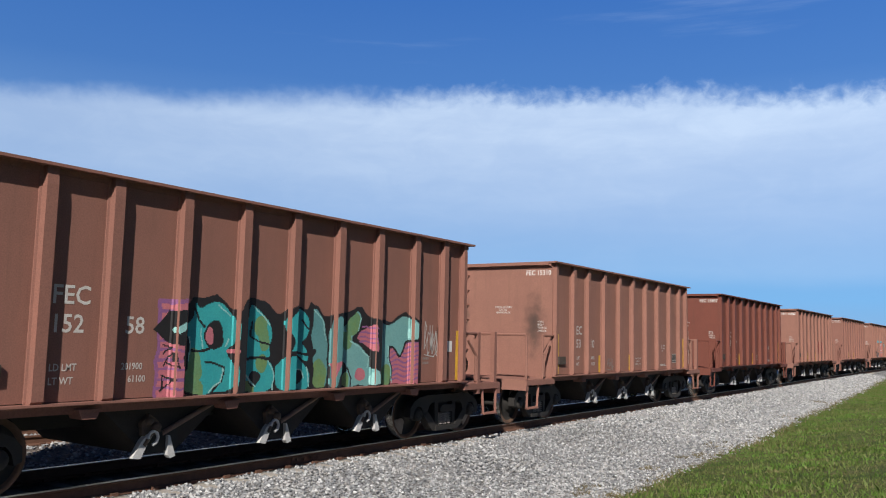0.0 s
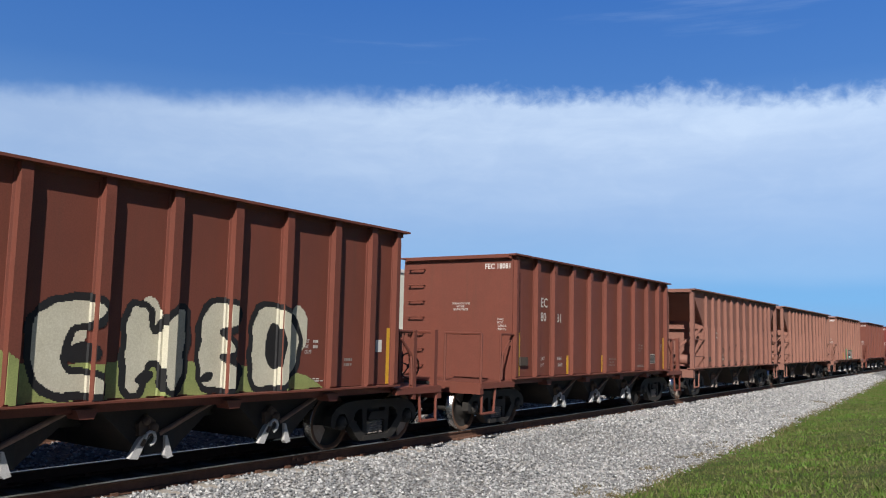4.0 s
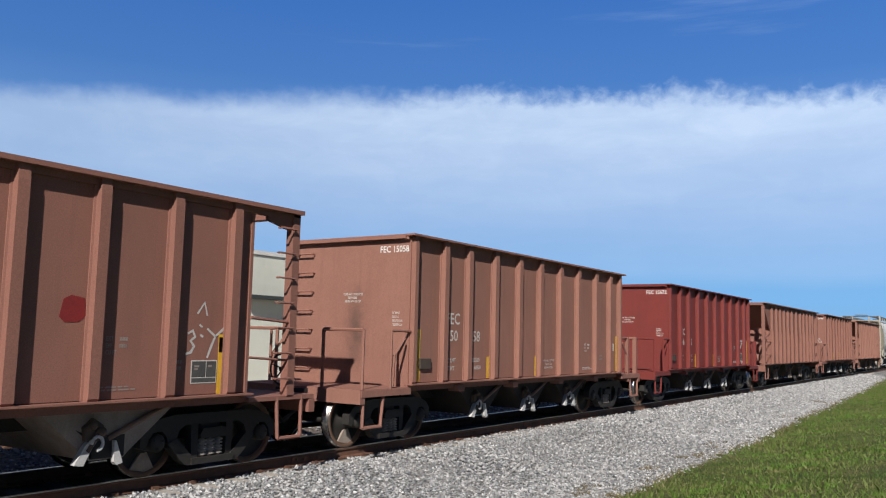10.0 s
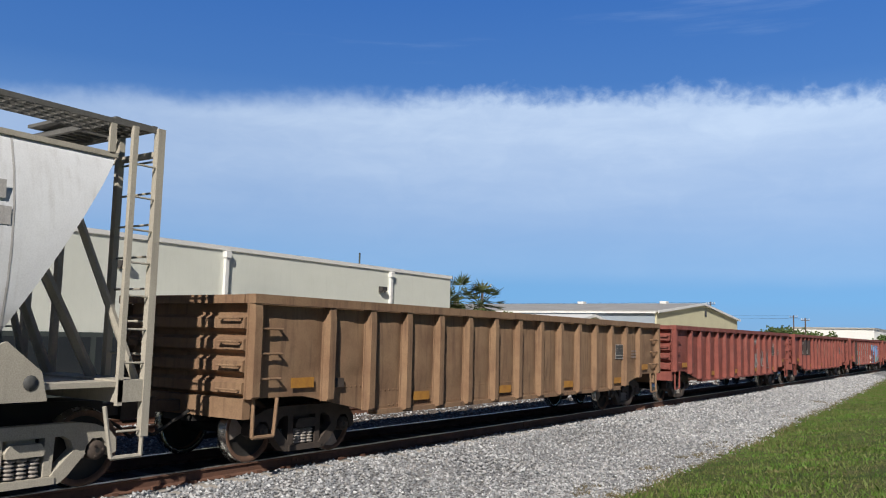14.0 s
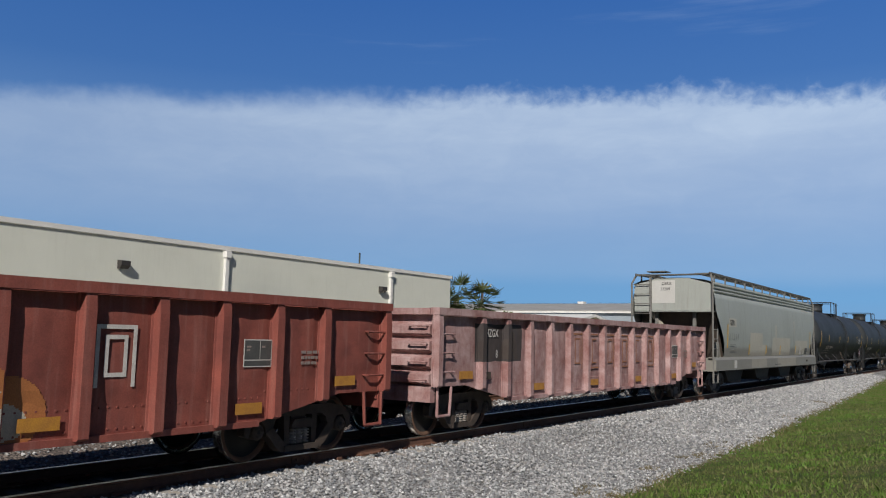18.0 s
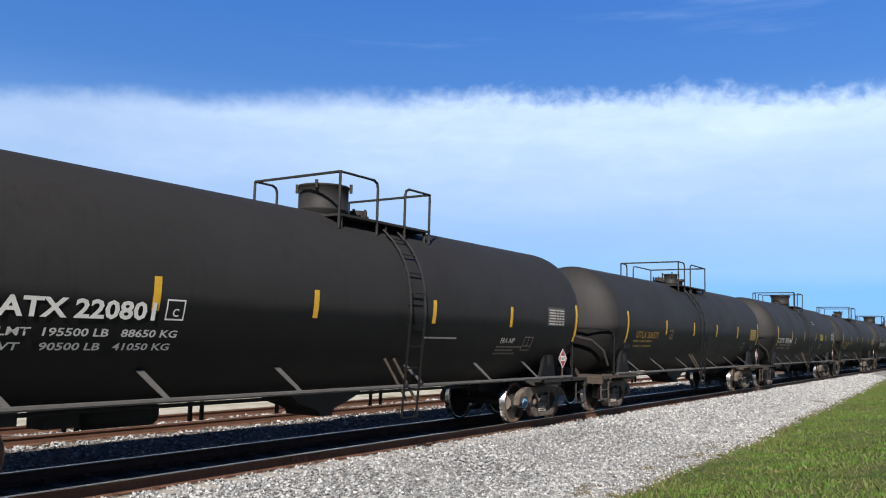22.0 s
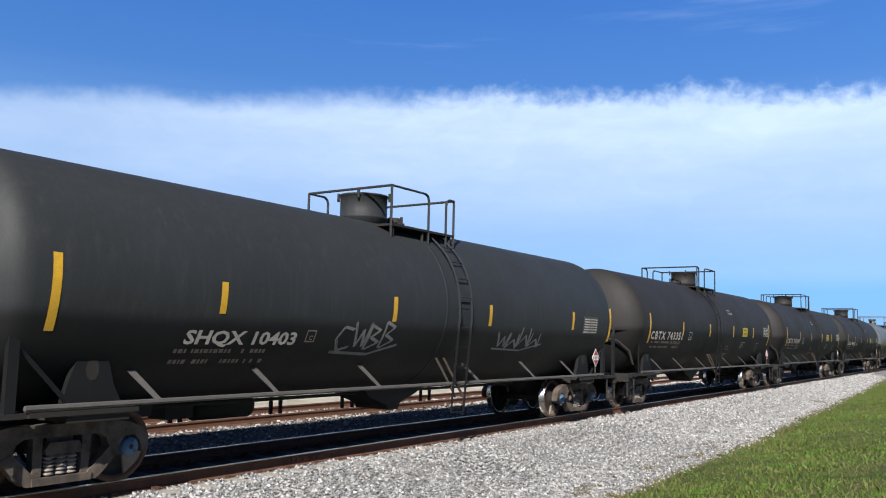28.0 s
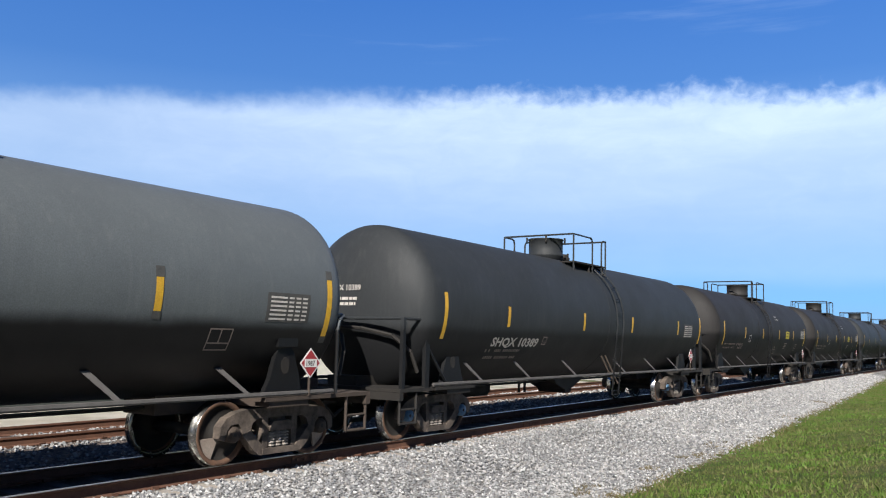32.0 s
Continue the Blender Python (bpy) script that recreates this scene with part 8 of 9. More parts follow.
ops += [("stroke", 4, [(2.52, z), (2.72, z + 0.05), (2.95, z), (3.22, z + 0.05)], 0.016) for z in (1.12, 1.2, 1.28, 1.36, 1.44, 1.52, 1.6, 1.68, 1.76)]
ops += [("fill", 2, SHADE), ("fill", 2, [(2.12, 2.16), (2.34, 2.16), (2.52, 2.12), (2.92, 2.34), (3.2, 2.12), (2.8, 1.95), (2.3, 2.0)])]
ops += [("fill", 3, [(1.74, 1.96), (2.0, 2.08), (2.06, 1.62), (1.88, 1.72), (1.62, 1.82)])] + [("stroke", 4, [(1.68, z), (1.84, z + 0.04), (2.04, z)], 0.014) for z in (1.76, 1.84, 1.92, 2.0)]
ops += [("letter", 0, q, 2, 0.034) for q in (E1, E2, S1, S2, B1)] + [("letter", 6, q, 2, 0.034) for q in (H1, H2)] + [("letter", 7, q, 2, 0.034) for q in (K1, T1)]
ops += [("letter", 5, [(-2.0, 1.93), (-1.86, 2.01), (-1.75, 1.98), (-1.9, 1.83)], 2, 0.03)]
# counters of the letters
ops += [("blob", 2, y, z, a, b) for y, z, a, b in ((-1.29, 1.84, 0.16, 0.20), (-0.56, 1.27, 0.11, 0.11), (0.30, 1.27, 0.10, 0.11), (0.62, 1.60, 0.05, 0.05))]
ops += [("blob", 3, y, z, a, b) for y, z, a, b in ((-1.36, 1.83, 0.07, 0.12), (1.72, 1.25, 0.13, 0.10), (-1.0, 1.64, 0.08, 0.035))] + [("fill", 3, [(0.98, 1.46), (1.18, 1.46), (1.02, 1.22)])]
ops += [("stroke", 2, q, 0.016) for q in ([(-1.70, 1.64), (-1.29, 1.67)], [(-1.40, 1.50), (-1.11, 1.42), (-1.13, 1.24), (-1.31, 1.06)], [(-0.65, 2.04), (-0.64, 1.84), (-0.28, 1.71)], [(0.01, 1.63), (0.53, 1.60)], [(0.34, 2.10), (0.50, 1.98)], [(1.40, 1.38), (1.52, 1.2), (1.50, 1.07)], [(-1.62, 2.2), (-1.56, 2.05), (-1.46, 1.96)])]
# yellow-green washes and pale edge lights
ops += [("tint", 1, y, z, a, b, c) for y, z, a, b, c in ((-1.62, 1.42, 0.14, 0.26, 0), (-1.58, 1.14, 0.16, 0.14, 0), (-0.47, 2.0, 0.13, 0.14, 0), (-0.39, 1.80, 0.10, 0.17, 0), (-0.42, 1.47, 0.11, 0.13, 0), (-0.66, 1.12, 0.12, 0.10, 0), (0.76, 1.26, 0.16, 0.26, 6), (1.52, 2.08, 0.20, 0.20, 7), (1.36, 1.80, 0.14, 0.14, 7), (2.40, 1.16, 0.18, 0.26, 7), (1.34, 1.18, 0.12, 0.14, 7))]
ops += [("tint", 5, y, z, a, b, 7) for y, z, a, b in ((3.14, 1.97, 0.16, 0.16), (2.08, 1.18, 0.12, 0.14))]
ops += [("stroke", 5, q, 0.010) for q in ([(-1.50, 1.94), (-1.48, 1.68)], [(-1.04, 1.80), (-1.10, 1.71)], [(-0.81, 1.40), (-0.65, 1.23), (-0.52, 1.17)], [(-0.30, 1.49), (-0.18, 1.29), (-0.20, 1.09)], [(0.21, 1.25), (0.22, 1.36), (0.34, 1.38), (0.42, 1.25)], [(1.46, 1.81), (1.95, 1.54), (1.90, 1.38)], [(2.43, 1.73), (2.58, 1.10)], [(-0.60, 2.27), (-0.30, 2.0)], [(0.62, 2.26), (0.80, 2.10), (0.90, 1.8)], [(-1.12, 1.40), (-1.15, 1.22), (-1.34, 1.10)], [(-1.22, 2.24), (-1.04, 2.12)], [(0.48, 1.40), (0.56, 1.12)], [(-1.68, 1.80), (-1.68, 1.50)], [(1.71, 2.16), (1.66, 1.96)])]
STEEL_P, MIST_P = sprayed("steel_teal", (0.085, 0.25, 0.26), (0.11, 0.27, 0.27)), sprayed("mist_teal", (0.14, 0.34, 0.34), (0.18, 0.38, 0.36))
graffiti(hoppers[0], -2.26, 3.36, 1.056, 2.40, 1.402, HOPPER_RIBS, 0.11, [TEAL_P, LIME_P, BLACK_P, PINK_P, VIOLET_P, AQUA_P, STEEL_P, MIST_P], ops, 0.0145)

# tall narrow letters with a teal cap on the sixth car
LILAC_P, BRICK_P, SEA_P, PALE_P = sprayed("lilac_grey", (0.17, 0.155, 0.19), (0.22, 0.19, 0.23)), sprayed("brick_red", (0.40, 0.12, 0.10), (0.33, 0.10, 0.09)), sprayed("sea_blue", (0.06, 0.24, 0.30), (0.09, 0.29, 0.34)), sprayed("chalk", (0.52, 0.53, 0.52), (0.44, 0.45, 0.44))
ops = [("stroke", 2, q, 0.10) for q in ([(-1.7, 2.15), (-1.75, 1.2)], [(-0.9, 2.32), (0.1, 2.20), (1.2, 2.28), (2.6, 2.22), (3.1, 2.0)])]
ops += [("letter", 0, q, 1, 0.045) for q in ([(-1.95, 1.08), (-1.9, 1.75), (-1.45, 1.75), (-1.2, 1.5), (-0.9, 1.1), (-0.85, 2.25), (-0.4, 2.25), (-0.35, 1.08), (-0.95, 1.08), (-1.4, 1.45), (-1.45, 1.08)], [(-0.15, 1.15), (-0.2, 2.2), (0.6, 2.15), (0.62, 1.85), (0.2, 1.8), (0.55, 1.55), (0.2, 1.5), (0.7, 1.35), (0.65, 1.08)], [(0.85, 1.1), (0.85, 2.2), (1.25, 2.2), (1.3, 1.7), (1.55, 1.7), (1.5, 2.2), (1.75, 2.2), (1.75, 1.08), (1.4, 1.08), (1.35, 1.45), (1.2, 1.45), (1.15, 1.08)], [(2.1, 1.08), (2.05, 1.9), (1.85, 2.18), (2.9, 2.12), (3.0, 1.9), (2.55, 1.9), (2.5, 1.08)])]
ops += [("tint", 4, y, z, a, b, 0) for y, z, a, b in ((-0.7, 1.9, 0.25, 0.5), (-0.6, 1.2, 0.3, 0.25), (1.1, 1.85, 0.25, 0.4), (1.1, 1.2, 0.2, 0.2), (0.0, 1.3, 0.12, 0.3))] + [("tint", 3, y, z, 0.3, 0.12, 0) for y, z in ((-1.7, 1.72), (0.1, 2.2), (2.3, 2.15))]
ops += [("stroke", 5, q, 0.014) for q in ([(-0.85, 2.05), (-0.6, 1.95), (-0.42, 2.1)], [(-0.15, 2.08), (0.3, 2.02)], [(0.9, 2.05), (1.2, 2.08)], [(-0.1, 1.6), (0.3, 1.66)], [(0.9, 1.62), (1.3, 1.6)], [(-1.9, 1.7), (-1.5, 1.68)])]
graffiti(hoppers[5], -2.1, 3.3, 1.06, 2.45, 1.402, HOPPER_RIBS, 0.11, [LILAC_P, BLACK_P, SEA_P, SEA_P, BRICK_P, PALE_P], ops, 0.016, 2)
# cream letters with dark outlines over a lime wash on the car behind it
WASH_P, BONE_P = sprayed("lime_wash", (0.30, 0.34, 0.12), (0.22, 0.26, 0.09)), sprayed("bone", (0.60, 0.57, 0.46), (0.52, 0.49, 0.38))
ops = [("fill", 0, [(-3.1, 1.08), (-2.9, 1.4), (-2.5, 1.3), (-2.3, 1.8), (-1.7, 1.5), (0.5, 1.5), (2.6, 1.3), (3.0, 1.08)])] + [("blob", 1, y, 1.95, 0.2, 0.35) for y in (-1.2, -0.2, 0.8, 1.7, 2.4)]
ops += [("letter", 1, q, 2, 0.07) for q in ([(-1.6, 1.2), (-1.7, 2.0), (-1.3, 2.25), (-0.8, 2.2), (-0.9, 1.95), (-1.25, 1.9), (-1.3, 1.4), (-0.8, 1.35), (-0.75, 1.12)], [(-0.5, 1.15), (-0.5, 2.2), (-0.2, 2.2), (-0.1, 1.75), (0.15, 2.2), (0.4, 2.15), (0.35, 1.15), (0.05, 1.15), (0.0, 1.5), (-0.2, 1.5), (-0.25, 1.12)], [(0.6, 1.15), (0.6, 2.25), (1.2, 2.3), (1.25, 2.0), (0.9, 1.9), (1.2, 1.65), (0.9, 1.55), (1.3, 1.4), (1.25, 1.12)], [(1.5, 1.12), (1.5, 2.28), (2.1, 2.25), (2.45, 1.9), (2.4, 1.4), (2.05, 1.12)])]
ops += [("blob", 2, y, z, a, b) for y, z, a, b in ((1.92, 1.7, 0.16, 0.32), (-1.05, 1.62, 0.2, 0.12), (-0.2, 1.32, 0.12, 0.08), (0.75, 1.3, 0.1, 0.06))]
graffiti(hoppers[6], -3.15, 3.1, 1.06, 2.45, 1.402, HOPPER_RIBS, 0.11, [WASH_P, BONE_P, BLACK_P], ops, 0.016, 6)

GREEN_P = sprayed("green", (0.03, 0.16, 0.07), (0.05, 0.20, 0.10))
ASH_P = sprayed("ash", (0.15, 0.15, 0.145), (0.10, 0.10, 0.10))
ops = [("fill", 0, [(-1.72, 1.06), (-1.66, 1.62), (-0.9, 1.76), (0.1, 1.66), (0.8, 1.74), (1.34, 1.58), (1.36, 1.06)])]
ops += [("letter", 1, p, 2, 0.04) for p in ([(-1.6, 1.1), (-1.5, 1.6), (-1.2, 1.68), (-0.98, 1.4), (-1.1, 1.08)], [(-0.9, 1.1), (-0.86, 1.62), (-0.5, 1.66), (-0.36, 1.36), (-0.5, 1.1)], [(-0.24, 1.1), (-0.2, 1.6), (0.1, 1.64), (0.3, 1.3), (0.2, 1.1)], [(0.4, 1.1), (0.42, 1.58), (0.76, 1.66), (1.2, 1.5), (1.26, 1.12)])]
ops += [("stroke", 3, p, 0.014) for p in ([(-1.5, 1.5), (-1.3, 1.3), (-1.14, 1.5)], [(-0.78, 1.5), (-0.6, 1.28), (-0.5, 1.5)], [(-0.1, 1.5), (0.0, 1.2), (0.14, 1.4)], [(0.5, 1.45), (0.8, 1.3), (1.0, 1.5)])] + [("blob", 2, y, 1.36, 0.06, 0.1) for y in (-1.28, -0.62, 0.02, 0.8)]
graffiti(hoppers[10], -1.76, 1.4, 1.055, 1.80, 1.402, HOPPER_RIBS, 0.11, [GREEN_P, ASH_P, BLACK_P, AQUA_P], ops, 0.024, 4)

cov = build_covered_hopper()
place(cov, 288.28, copied=False)
bars(cov, 1.57, -3.72, 2.92, 0.40, 0.22, 1, PEELED, fill=0.8)
lettering("35048", cov, 1.57, -3.62, 2.42, 0.27, PEELED, 0.7)
bars(cov, 1.565, 3.15, 2.95, 1.25, 0.55, 2, PEELED, fill=0.7)
made("worn_emblem", prism, PEELED, cov, [(2.25, 3.0), (2.5, 2.9), (2.8, 2.95), (2.9, 3.25), (2.6, 3.35), (2.3, 3.3)], 'x', 1.565, 1.57)

GOND_S = [296.6, 314.1, 331.5, 348.8, 365.9, 383.35]
GOND_LABEL = ("orange rust-brown open gondola car with outside stakes", "weathered dark red gondola car with white spray tags", "weathered red gondola car with worn outlined letters",
              "red gondola car with grey and blue graffiti", "red gondola car with cream and cyan graffiti", "chalky pink gondola car with dented side sheets")
gonds = [place(T_GOND, s + 0.889 + 6.45, GOND_RED, c, t) for s, c, t in zip(GOND_S, (GOND_RUST, GOND_RED, GOND_RED, GOND_RED, GOND_RED, GOND_PINK), GOND_LABEL)]
repaint(gonds[2], GOND_RED, GOND_ART_3, SIDE)
repaint(gonds[3], GOND_RED, GOND_ART_4, SIDE)
repaint(gonds[5], GOND_PINK, PINK_ART_6, SIDE)
GX = 1.463
RIB0 = [-6.42 + 0.99 * i for i in range(14)]
WORN_YELLOW = mat("worn_yellow_tape", (0.50, 0.24, 0.03), (0.32, 0.14, 0.035), 6, 0.6)
for k, g in enumerate(gonds):
    for y in (-6.95, -3.93, -0.96, 2.02, 5.0, 6.98) if k != 3 else (-6.95, 0.72, 7.3):
        z = 1.10 if abs(y) > 6 else 0.78 if k != 3 else 0.72
        made("reflective_patch", box, WORN_YELLOW, g, GX, GX + 0.003, y - 0.24, y + 0.24, z, z + 0.15)
    if k != 3:
        stencil_plate(g, GX, 4.86, 5.38, 1.42, 1.80)
    bars(g, GX, 5.98, 1.44, 0.42, 0.24, 3, DIM_LETTER)
    made("card_holder", box, GRIME, g, GX, GX + 0.02, -6.3, -6.05, 1.08, 1.22)
scribble(gonds[1], 1.9, 2.5, 1.0, 1.8, TAG_WHITE, 31, GX, 3, 0.03)
scribble(gonds[1], 2.95, 3.55, 1.0, 1.78, TAG_WHITE, 32, GX, 3, 0.03)
scribble(gonds[1], 3.95, 4.9, 0.9, 1.75, TAG_GREY, 33, GX, 4, 0.02)
scribble(gonds[1], 5.1, 5.85, 1.65, 2.02, TAG_WHITE, 34, GX, 7, 0.012)
scribble(gonds[1], 1.8, 2.3, 1.9, 2.15, TAG_WHITE, 35, GX, 6, 0.012)
lettering("HZGX", gonds[2], GX, -6.05, 1.92, 0.22, LETTER, 0.8)
lettering("66025", gonds[2], GX, -6.1, 1.45, 0.22, LETTER, 0.8)
scribble(gonds[2], -4.9, -4.1, 1.48, 1.72, LETTER, 36, GX, 6, 0.014)
block_letters(gonds[2], [RIB0[k] + 0.5 for k in (4, 5, 6, 7, 8, 9)], 1.28, 2.06, GX, BEIGE_WORN)
lettering("HZGX", gonds[3], GX, -6.12, 1.95, 0.26, LETTER, 0.78)
lettering("3822", gonds[3], GX, -6.08, 1.42, 0.26, LETTER, 0.78)
lettering("HZ", gonds[4], GX, -6.22, 1.82, 0.36, LETTER, 0.95)
lettering("GX", gonds[4], GX, -5.22, 1.82, 0.36, LETTER, 0.95)
lettering("11", gonds[4], GX, -6.12, 1.44, 0.32, LETTER, 0.95)
lettering("29", gonds[4], GX, -5.20, 1.44, 0.32, LETTER, 0.95)
for y, z, wds in ((-6.28, 1.22, "LD. LMT."), (-6.28, 1.05, "LT. WT."), (-5.24, 1.22, "200300"), (-5.2, 1.05, "62700")):
    lettering(wds, gonds[4], GX, y, z, 0.13, LETTER, 0.85)
for y in (-3.9, -3.0):
    scribble(gonds[4], y, y + 0.5, 1.3, 1.7, BEIGE_WORN, int(y * 10) + 90, GX, 4, 0.012)
block_letters(gonds[4], [2.9], 1.22, 1.95, GX, LETTER, 0.05)
lettering("HZGX", gonds[5], GX, -6.25, 1.92, 0.22, LETTER, 0.8)
lettering("8", gonds[5], GX, -5.85, 1.50, 0.22, LETTER, 0.8)
block_letters(gonds[5], [RIB0[k] + 0.5 for k in (4, 5, 6, 7, 8, 9)], 1.20, 2.06, GX, ORANGE_WORN)

GREY_P, MINT_P, BLUE_P, SKY_P, NAVY_P, CREAM_P, RUSTY_P, CYAN_P, WHITE_P = sprayed("grey", (0.20, 0.20, 0.205), (0.25, 0.245, 0.245)), sprayed("mint", (0.12, 0.38, 0.35), (0.09, 0.30, 0.28)), sprayed("blue", (0.085, 0.26, 0.50), (0.11, 0.31, 0.55)), sprayed("aqua_edge", (0.05, 0.32, 0.36)), sprayed("navy", (0.012, 0.02, 0.05)), sprayed("cream", (0.50, 0.46, 0.38), (0.40, 0.35, 0.27)), sprayed("rusty_orange", (0.42, 0.16, 0.05), (0.34, 0.12, 0.04)), sprayed("cyan", (0.17, 0.42, 0.47), (0.24, 0.50, 0.52)), sprayed("white_line", (0.6, 0.6, 0.6))
# grey and mint piece, then the blue one, on the same car
ops = [("blob", 2, y, z, a, a * 1.1) for y, z, a in ((-4.56, 1.45, 0.12), (-4.3, 1.71, 0.11), (-4.7, 1.2, 0.08), (-4.55, 1.05, 0.14), (-4.5, 0.85, 0.2), (-0.9, 2.0, 0.14), (-0.1, 1.6, 0.15), (-3.4, 2.05, 0.15))]
ops += [("letter", 0, [(-4.25, 0.66), (-4.1, 0.98), (-3.8, 0.9), (-3.74, 2.06), (-3.3, 2.12), (-2.92, 1.92), (-2.86, 1.4), (-3.1, 1.1), (-3.0, 0.66)], 1, 0.07), ("letter", 0, [(-2.78, 0.66), (-2.76, 2.04), (-2.2, 2.08), (-2.04, 1.7), (-2.1, 0.66)], 1, 0.07), ("letter", 0, [(-1.86, 0.9), (-1.9, 1.5), (-1.78, 2.06), (-1.2, 2.10), (-1.12, 1.66), (-1.5, 1.44), (-1.1, 1.2), (-1.2, 0.7), (-1.7, 0.66)], 1, 0.07), ("letter", 0, [(-1.0, 0.66), (-1.02, 2.04), (-0.2, 2.06), (0.0, 1.7), (-0.3, 1.34), (0.0, 1.0), (-0.05, 0.68)], 1, 0.07)]
ops += [("stroke", 1, p, w) for p, w in (([(-3.74, 1.95), (-3.62, 0.95)], 0.05), ([(-3.3, 1.5), (-3.0, 1.4), (-3.2, 1.25), (-3.3, 1.5)], 0.06), ([(-2.55, 1.68), (-2.55, 1.3)], 0.07), ([(-2.5, 1.1), (-2.4, 0.7)], 0.04), ([(-2.1, 1.95), (-2.14, 1.5)], 0.04), ([(-1.7, 1.72), (-1.62, 1.3), (-1.3, 1.4)], 0.04), ([(-1.6, 1.1), (-1.25, 1.2)], 0.04), ([(-0.9, 1.8), (-0.88, 1.4), (-0.2, 1.4)], 0.035), ([(-0.6, 1.2), (-0.4, 0.8)], 0.03), ([(-0.25, 1.95), (-0.3, 1.55)], 0.03))]
ops += [("stroke", 3, p, 0.012) for p in ([(-3.4, 1.55), (-3.36, 1.3), (-3.2, 1.18)], [(-2.62, 1.72), (-2.62, 1.28)], [(-2.42, 2.0), (-2.2, 2.02)], [(-2.6, 1.1), (-2.56, 0.8)], [(-1.76, 1.6), (-1.74, 1.3), (-1.64, 1.16)], [(-1.4, 2.02), (-1.24, 1.9)], [(-0.34, 1.9), (-0.38, 1.5)], [(-3.5, 2.0), (-3.46, 1.88)], [(-2.3, 1.2), (-2.2, 0.9)])]
ops += [("fill", 0, [(-2.1, 2.13), (-1.05, 2.11), (-0.21, 2.07), (-0.02, 1.92), (-0.23, 1.52), (-0.02, 1.30), (-0.17, 1.11), (-0.28, 0.74), (-1.41, 0.70), (-2.1, 0.70)])]
ops += [("blob", 2, y, z, p, q) for y, z, p, q in ((0.04, 1.64, 0.09, 0.10), (-0.36, 2.12, 0.14, 0.06), (-0.13, 0.87, 0.17, 0.20), (-1.16, 2.16, 0.08, 0.06))]
ops += [("stroke", 1, q, 0.042) for q in ([(-1.39, 1.83), (-1.50, 1.55), (-1.45, 1.25), (-1.22, 1.20), (-0.97, 1.32), (-0.82, 1.09)], [(-1.02, 2.02), (-1.08, 1.79), (-1.20, 1.57)], [(-0.30, 2.04), (-0.03, 1.88), (-0.23, 1.49), (-0.53, 1.52)], [(-0.49, 1.38), (-0.03, 1.25), (-0.20, 1.06), (-0.26, 0.74)], [(-0.72, 2.05), (-0.69, 1.59)], [(-1.68, 1.97), (-1.77, 1.35), (-1.61, 1.05)])]
ops += [("fill", 2, [(-1.45, 1.50), (-1.11, 1.55), (-1.11, 1.44), (-1.42, 1.37)]), ("fill", 4, [(-1.43, 1.36), (-1.12, 1.42), (-1.36, 1.24)])]
ops += [("stroke", 3, q, 0.013) for q in ([(-1.41, 1.79), (-1.48, 1.61)], [(-0.12, 1.90), (-0.26, 1.56)], [(-1.35, 1.10), (-1.09, 1.28), (-0.91, 1.12)], [(-0.72, 1.25), (-0.64, 1.08)])]
graffiti(gonds[3], -4.8, 0.14, 0.66, 2.2, 1.422, RIB0, 0.14, [GREY_P, BLACK_P, MINT_P, WHITE_P, RUSTY_P], ops, 0.018, 3, panel_rise)
ops = [("blob", 3, 0.80, 0.92, 0.22, 0.22), ("blob", 4, 1.10, 2.02, 0.13, 0.10), ("blob", 4, 2.89, 2.08, 0.12, 0.10), ("blob", 4, 4.24, 2.08, 0.14, 0.10), ("fill", 4, [(1.16, 1.29), (1.44, 1.29), (1.44, 0.70), (1.16, 0.70)]), ("fill", 4, [(5.45, 1.24), (5.92, 1.24), (5.9, 0.68), (5.45, 0.68)]), ("fill", 3, [(5.6, 0.95), (5.92, 0.95), (5.9, 0.68), (5.6, 0.68)])]
ops += [("letter", 0, [(1.67, 1.99), (2.21, 2.05), (2.63, 2.02), (2.90, 1.96), (3.21, 2.03), (3.36, 1.89), (3.83, 2.06), (4.35, 1.99), (5.12, 2.04), (5.51, 1.87), (5.53, 0.93), (5.30, 0.72), (3.91, 0.70), (2.46, 0.70), (1.55, 0.70), (1.65, 1.25), (1.56, 1.52)], 2, 0.035)]
ops += [("tint", 1, y, z, p, q, 0) for y, z, p, q in ((2.75, 0.78, 0.3, 0.16), (4.5, 0.9, 0.3, 0.25), (3.1, 1.9, 0.2, 0.12), (5.3, 1.0, 0.15, 0.3), (2.2, 1.9, 0.25, 0.1), (4.1, 1.7, 0.14, 0.2))]
ops += [("stroke", 2, q, 0.045) for q in ([(1.62, 1.60), (1.93, 1.58), (2.07, 1.24), (2.0, 1.07)], [(2.63, 1.99), (2.62, 1.57), (2.84, 1.39), (2.78, 0.98), (3.22, 1.02), (3.16, 1.20), (3.39, 1.26), (3.38, 0.70)], [(2.90, 1.96), (2.85, 1.57), (3.38, 1.49)], [(3.78, 2.01), (3.71, 1.57), (4.27, 1.50), (4.19, 1.92), (3.78, 2.01)], [(3.71, 1.44), (3.86, 0.70)], [(4.73, 2.0), (4.84, 0.89), (5.12, 0.94), (4.92, 1.56), (5.49, 1.80)], [(2.45, 1.57), (2.46, 0.72)])]
